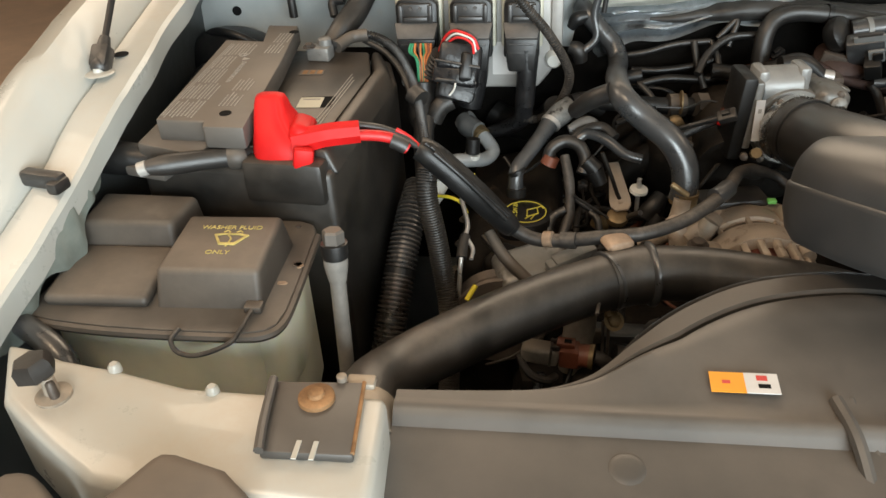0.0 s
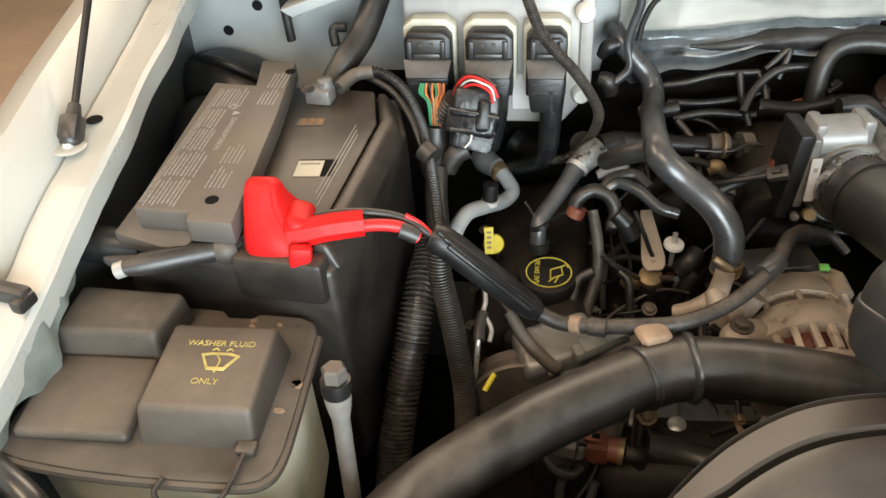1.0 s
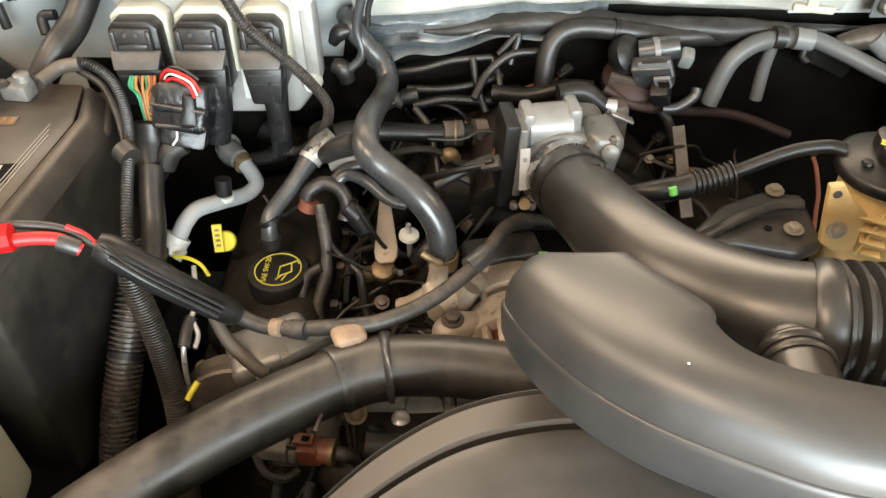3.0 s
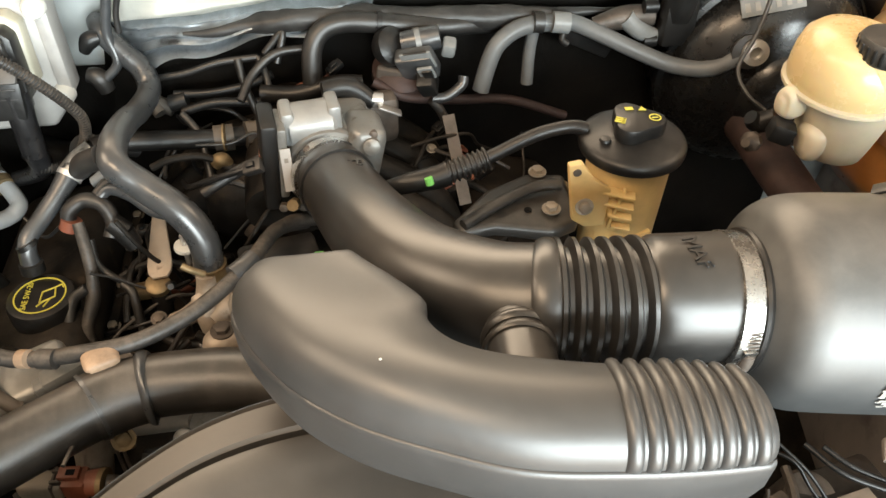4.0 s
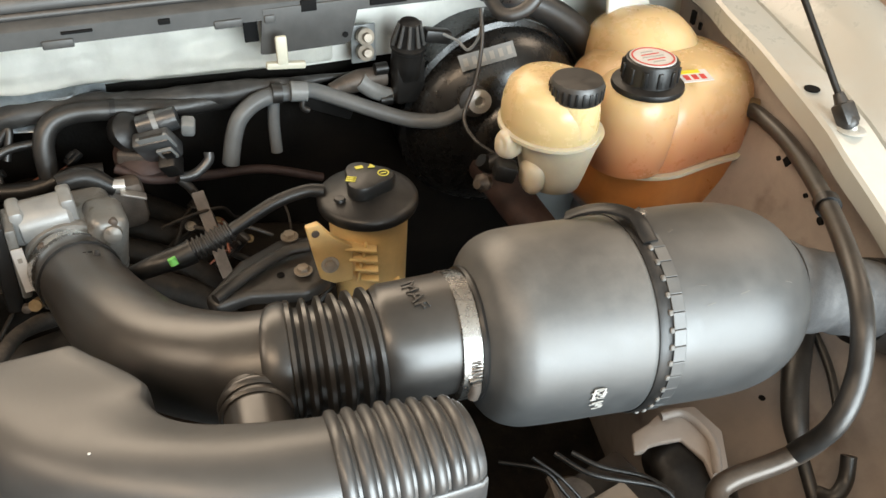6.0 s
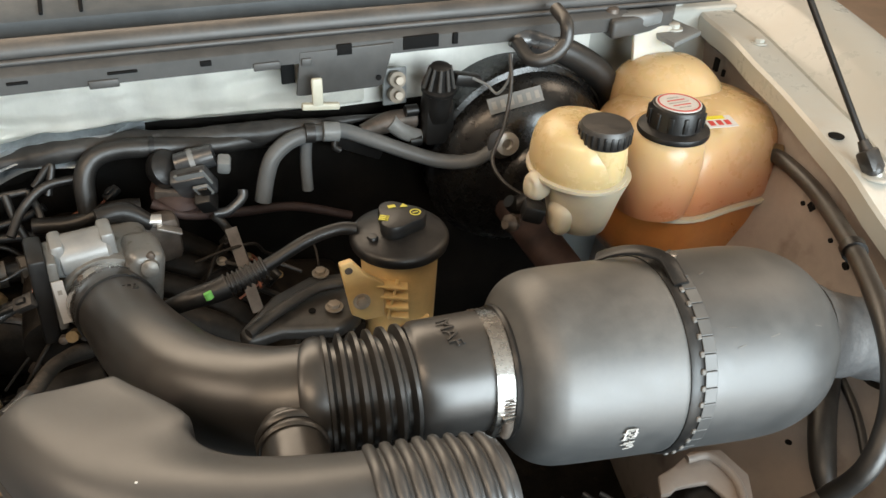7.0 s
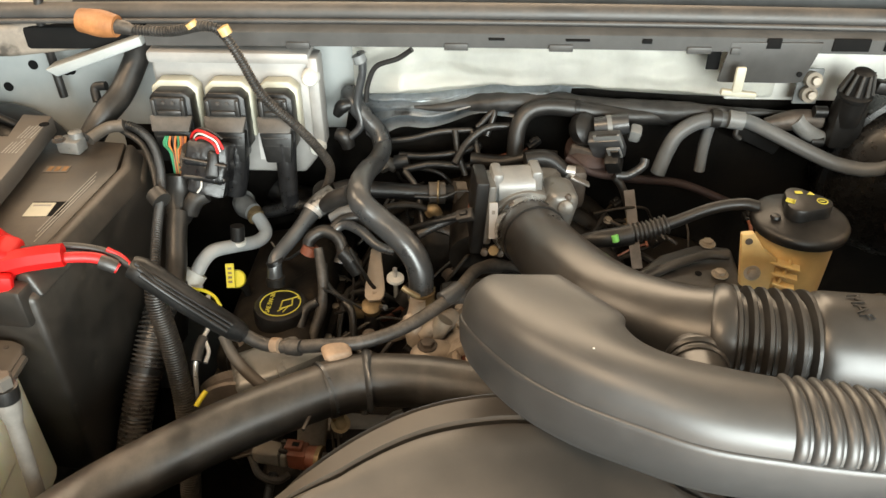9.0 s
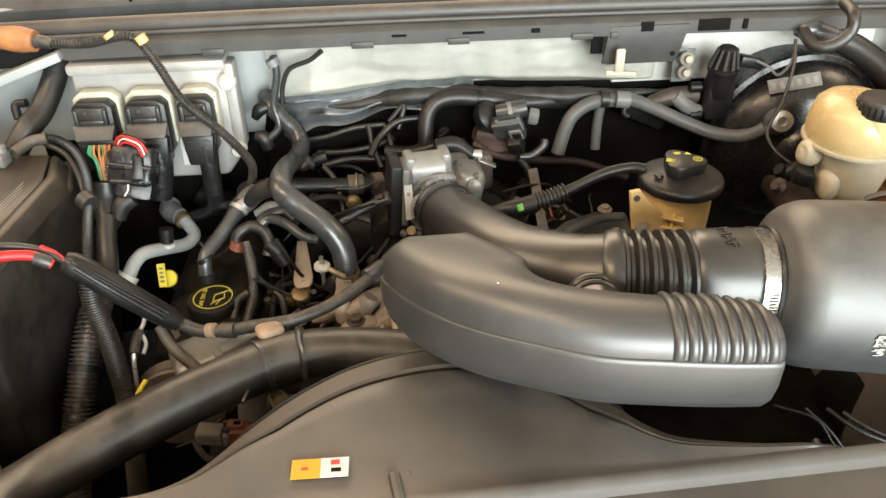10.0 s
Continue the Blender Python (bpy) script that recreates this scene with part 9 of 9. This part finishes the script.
wiring("computer_harness", "taped wire bundles hanging from the engine computer plugs", [
    ([(-0.462, 0.695, 1.115), (-0.462, 0.690, 1.09), (-0.458, 0.690, 1.06)], [0.020, 0.018, 0.016], M_BLACK, 0, "plug_boot"),
    ([(-0.391, 0.695, 1.115), (-0.392, 0.690, 1.08), (-0.40, 0.685, 1.04)], [0.018, 0.017, 0.016], M_TAPEBLACK, 0, "tape_wrap"),
    ([(-0.325, 0.695, 1.115), (-0.324, 0.690, 1.085), (-0.326, 0.69, 1.04)], [0.0175, 0.0135, 0.013], M_TAPEBLACK, 0, "tape_wrap"),
    ([(-0.326, 0.69, 1.045), (-0.330, 0.70, 1.015), (-0.35, 0.715, 0.995), (-0.375, 0.73, 0.98)], [0.0125, 0.012, 0.010, 0.009], M_TAPEBLACK, 0, "taped_loom"),
    ([(-0.328, 0.69, 1.02), (-0.305, 0.70, 1.015), (-0.28, 0.705, 1.035), (-0.268, 0.70, 1.07), (-0.275, 0.69, 1.10), (-0.30, 0.675, 1.145), (-0.335, 0.665, 1.19), (-0.355, 0.660, 1.241), (-0.371, 0.660, 1.271), (-0.391, 0.660, 1.280), (-0.438, 0.670, 1.269), (-0.484, 0.670, 1.271)], 0.0056, M_LOOM, 0.0036, "loom"),
    ([(-0.480, 0.668, 1.270), (-0.490, 0.670, 1.273), (-0.505, 0.672, 1.274)], [0.006, 0.008, 0.009], M_LOOM, 0, "wire_bundle"),
    ([(-0.500, 0.672, 1.274), (-0.520, 0.675, 1.276), (-0.546, 0.680, 1.278)], [0.013, 0.016, 0.014], M_ORANGEPLUG, 0, "orange_plug"),
    ([(-0.407, 0.660, 1.284), (-0.404, 0.660, 1.279)], 0.0072, M_CREAM, 0, "yellow_tie"),
    ([(-0.368, 0.655, 1.281), (-0.364, 0.655, 1.272)], 0.0072, M_CREAM, 0, "yellow_tie"),
    ([(-0.472, 0.672, 1.130), (-0.473, 0.664, 1.122), (-0.463, 0.655, 1.115), (-0.461, 0.650, 1.088)], 0.0016, M_GREENWIRE, 0, "green_wire"),
    ([(-0.469, 0.672, 1.130), (-0.470, 0.664, 1.122), (-0.461, 0.655, 1.113), (-0.460, 0.650, 1.088)], 0.0016, M_GREENWIRE, 0, "green_wire"),
    ([(-0.466, 0.672, 1.130), (-0.466, 0.664, 1.122), (-0.460, 0.655, 1.111), (-0.458, 0.650, 1.088)], 0.0016, M_ORANGEWIRE, 0, "orange_wire"),
    ([(-0.463, 0.672, 1.130), (-0.460, 0.664, 1.122), (-0.458, 0.655, 1.110), (-0.457, 0.650, 1.088)], 0.0016, M_RUBBER, 0, "black_wire"),
    ([(-0.459, 0.672, 1.130), (-0.459, 0.664, 1.122), (-0.456, 0.655, 1.113), (-0.456, 0.650, 1.088)], 0.0016, M_ORANGEWIRE, 0, "orange_wire"),
    ([(-0.456, 0.672, 1.130), (-0.454, 0.664, 1.122), (-0.454, 0.655, 1.114), (-0.454, 0.650, 1.088)], 0.0016, M_GREENWIRE, 0, "green_wire"),
    ([(-0.453, 0.672, 1.130), (-0.451, 0.664, 1.122), (-0.453, 0.655, 1.115), (-0.453, 0.650, 1.088)], 0.0016, M_ORANGEWIRE, 0, "orange_wire"),
    ([(-0.450, 0.672, 1.130), (-0.448, 0.664, 1.122), (-0.451, 0.655, 1.111), (-0.452, 0.650, 1.088)], 0.0016, M_BROWN, 0, "brown_wire"),
    ([(-0.446, 0.672, 1.130), (-0.446, 0.664, 1.122), (-0.450, 0.655, 1.113), (-0.450, 0.650, 1.088)], 0.0016, M_ORANGEWIRE, 0, "orange_wire"),
    ([(-0.435, 0.652, 1.121), (-0.425, 0.640, 1.147), (-0.413, 0.630, 1.160), (-0.399, 0.624, 1.160), (-0.386, 0.620, 1.154), (-0.381, 0.620, 1.141)], 0.0017, M_REDWIRE, 0, "red_wire"),
    ([(-0.433, 0.650, 1.120), (-0.422, 0.638, 1.145), (-0.410, 0.626, 1.158), (-0.398, 0.620, 1.158), (-0.387, 0.616, 1.153), (-0.384, 0.617, 1.139)], 0.0012, M_WHITE, 0, "white_wire"),
    ([(-0.430, 0.648, 1.120), (-0.419, 0.634, 1.144), (-0.408, 0.624, 1.154), (-0.397, 0.617, 1.155), (-0.388, 0.613, 1.150), (-0.386, 0.614, 1.138)], 0.0016, M_REDWIRE, 0, "red_wire"),
    ([(-0.436, 0.654, 1.124), (-0.424, 0.644, 1.148), (-0.410, 0.634, 1.161), (-0.396, 0.630, 1.160), (-0.383, 0.628, 1.150)], 0.0017, M_RUBBER, 0, "black_wire"),
    ([(-0.452, 0.660, 1.080), (-0.444, 0.655, 1.102), (-0.432, 0.645, 1.127)], 0.009, M_RUBBER, 0.006, "sleeve"),
    ([(-0.456, 0.650, 1.086), (-0.457, 0.640, 1.065), (-0.454, 0.620, 1.047), (-0.441, 0.615, 1.043)], [0.017, 0.018, 0.016, 0.012], M_RUBBER, 0, "taped_loom"),
    ([(-0.441, 0.620, 1.048), (-0.431, 0.625, 1.064), (-0.418, 0.630, 1.071)], 0.012, M_LOOM, 0, "taped_loom"),
    ([(-0.451, 0.610, 1.054), (-0.449, 0.585, 1.033), (-0.445, 0.560, 1.012), (-0.438, 0.520, 0.996)], 0.013, M_RUBBER, 0, "taped_loom"),
    ([(-0.416, 0.600, 1.090), (-0.410, 0.600, 1.098), (-0.408, 0.600, 1.106)], 0.0012, M_WHITE, 0, "white_wire"),
], (-0.4, 0.68, 1.0))

def junction_block():
    t = thing("taped_junction", "black tape-wrapped connector block in the computer harness", "connector", (-0.409, 0.630, 1.088))
    def slab(p, s, m, mat, name="block"):
        b = box(p, s, 0.005, m, 2)
        for v in b.verts:
            v.co += Vector((noise.noise(v.co * 70), noise.noise(v.co * 70 + Vector((5, 0, 0))), noise.noise(v.co * 70 + Vector((0, 5, 0))))) * 0.0035
        return part(name, b, mat, t)
    slab((-0.406, 0.640, 1.123), (0.053, 0.040, 0.034), rot(-25, 12, 4), M_TAPEBLACK)
    slab((-0.409, 0.635, 1.105), (0.055, 0.044, 0.030), rot(-25, 8, -6), M_TAPEBLACK)
    slab((-0.412, 0.630, 1.087), (0.046, 0.038, 0.030), rot(-25, 14, 8), M_TAPEBLACK)
    slab((-0.396, 0.615, 1.121), (0.016, 0.010, 0.036), rot(-25, 10, 10), M_BLACK, "latch")
    slab((-0.408, 0.633, 1.117), (0.056, 0.046, 0.004), rot(-25, 10, 0), M_LOOM, "tape_edge")
    slab((-0.410, 0.631, 1.096), (0.051, 0.044, 0.004), rot(-25, 10, 0), M_LOOM, "tape_edge")
    return t


junction_block()

# ---- firewall side: hoses, plugs, holes ----
wiring("evaporator_hose", "black hose beside the engine computer passing into the firewall", [
    ([(-0.535, 0.800, 1.205), (-0.541, 0.780, 1.183), (-0.555, 0.750, 1.153), (-0.569, 0.720, 1.137), (-0.586, 0.700, 1.112)], 0.0165, M_RUBBER, 0, "hose"),
    ([(-0.586, 0.740, 1.145), (-0.589, 0.750, 1.161), (-0.573, 0.750, 1.164)], 0.006, M_BLACK, 0, "clip"),
    ([(-0.643, 0.780, 1.290), (-0.654, 0.780, 1.243), (-0.660, 0.790, 1.182), (-0.659, 0.790, 1.129)], 0.006, M_RUBBER, 0, "wire"),
], (-0.55, 0.76, 1.1))
wiring("firewall_plug_wire", "grey wire with plug on the firewall by the pad", [
    ([(-0.227, 0.765, 1.211), (-0.226, 0.765, 1.183), (-0.236, 0.765, 1.140), (-0.232, 0.760, 1.107), (-0.252, 0.755, 1.087)], 0.0055, M_HOSE_GREY, 0, "wire"),
    ([(-0.230, 0.760, 1.209), (-0.226, 0.760, 1.199)], 0.009, M_GREYCONN, 0, "plug"),
    ([(-0.158, 0.755, 1.219), (-0.178, 0.760, 1.204), (-0.207, 0.765, 1.191), (-0.220, 0.767, 1.165), (-0.224, 0.768, 1.139)], 0.0035, M_RUBBER, 0, "wire"),
    ([(-0.268, 0.760, 1.094), (-0.256, 0.758, 1.090), (-0.251, 0.757, 1.074)], [0.008, 0.011, 0.009], M_RUBBER, 0, "grommet"),
    ([(-0.267, 0.770, 1.117), (-0.258, 0.770, 1.130), (-0.245, 0.770, 1.134)], [0.006, 0.010, 0.007], M_BLACK, 0, "grommet"),
], (-0.23, 0.76, 1.1))
for p in ((-0.654, 0.818, 1.157), (-0.754, 0.818, 1.130), (-0.661, 0.818, 1.156), (-0.707, 0.818, 1.164)):
    part("sheet_hole", lathe([(0.007, 0), (0.007, 0.001)], (p[0], 0.8190, p[2]), (0, -1, 0), 16), M_PRINT_AND_SHADE, truck)
part("cowl_hole", lathe([(0.0035, 0), (0.0035, 0.001)], (0.331, 0.7295, 1.203), (0, -1, 0), 12), M_PRINT_AND_SHADE, truck)
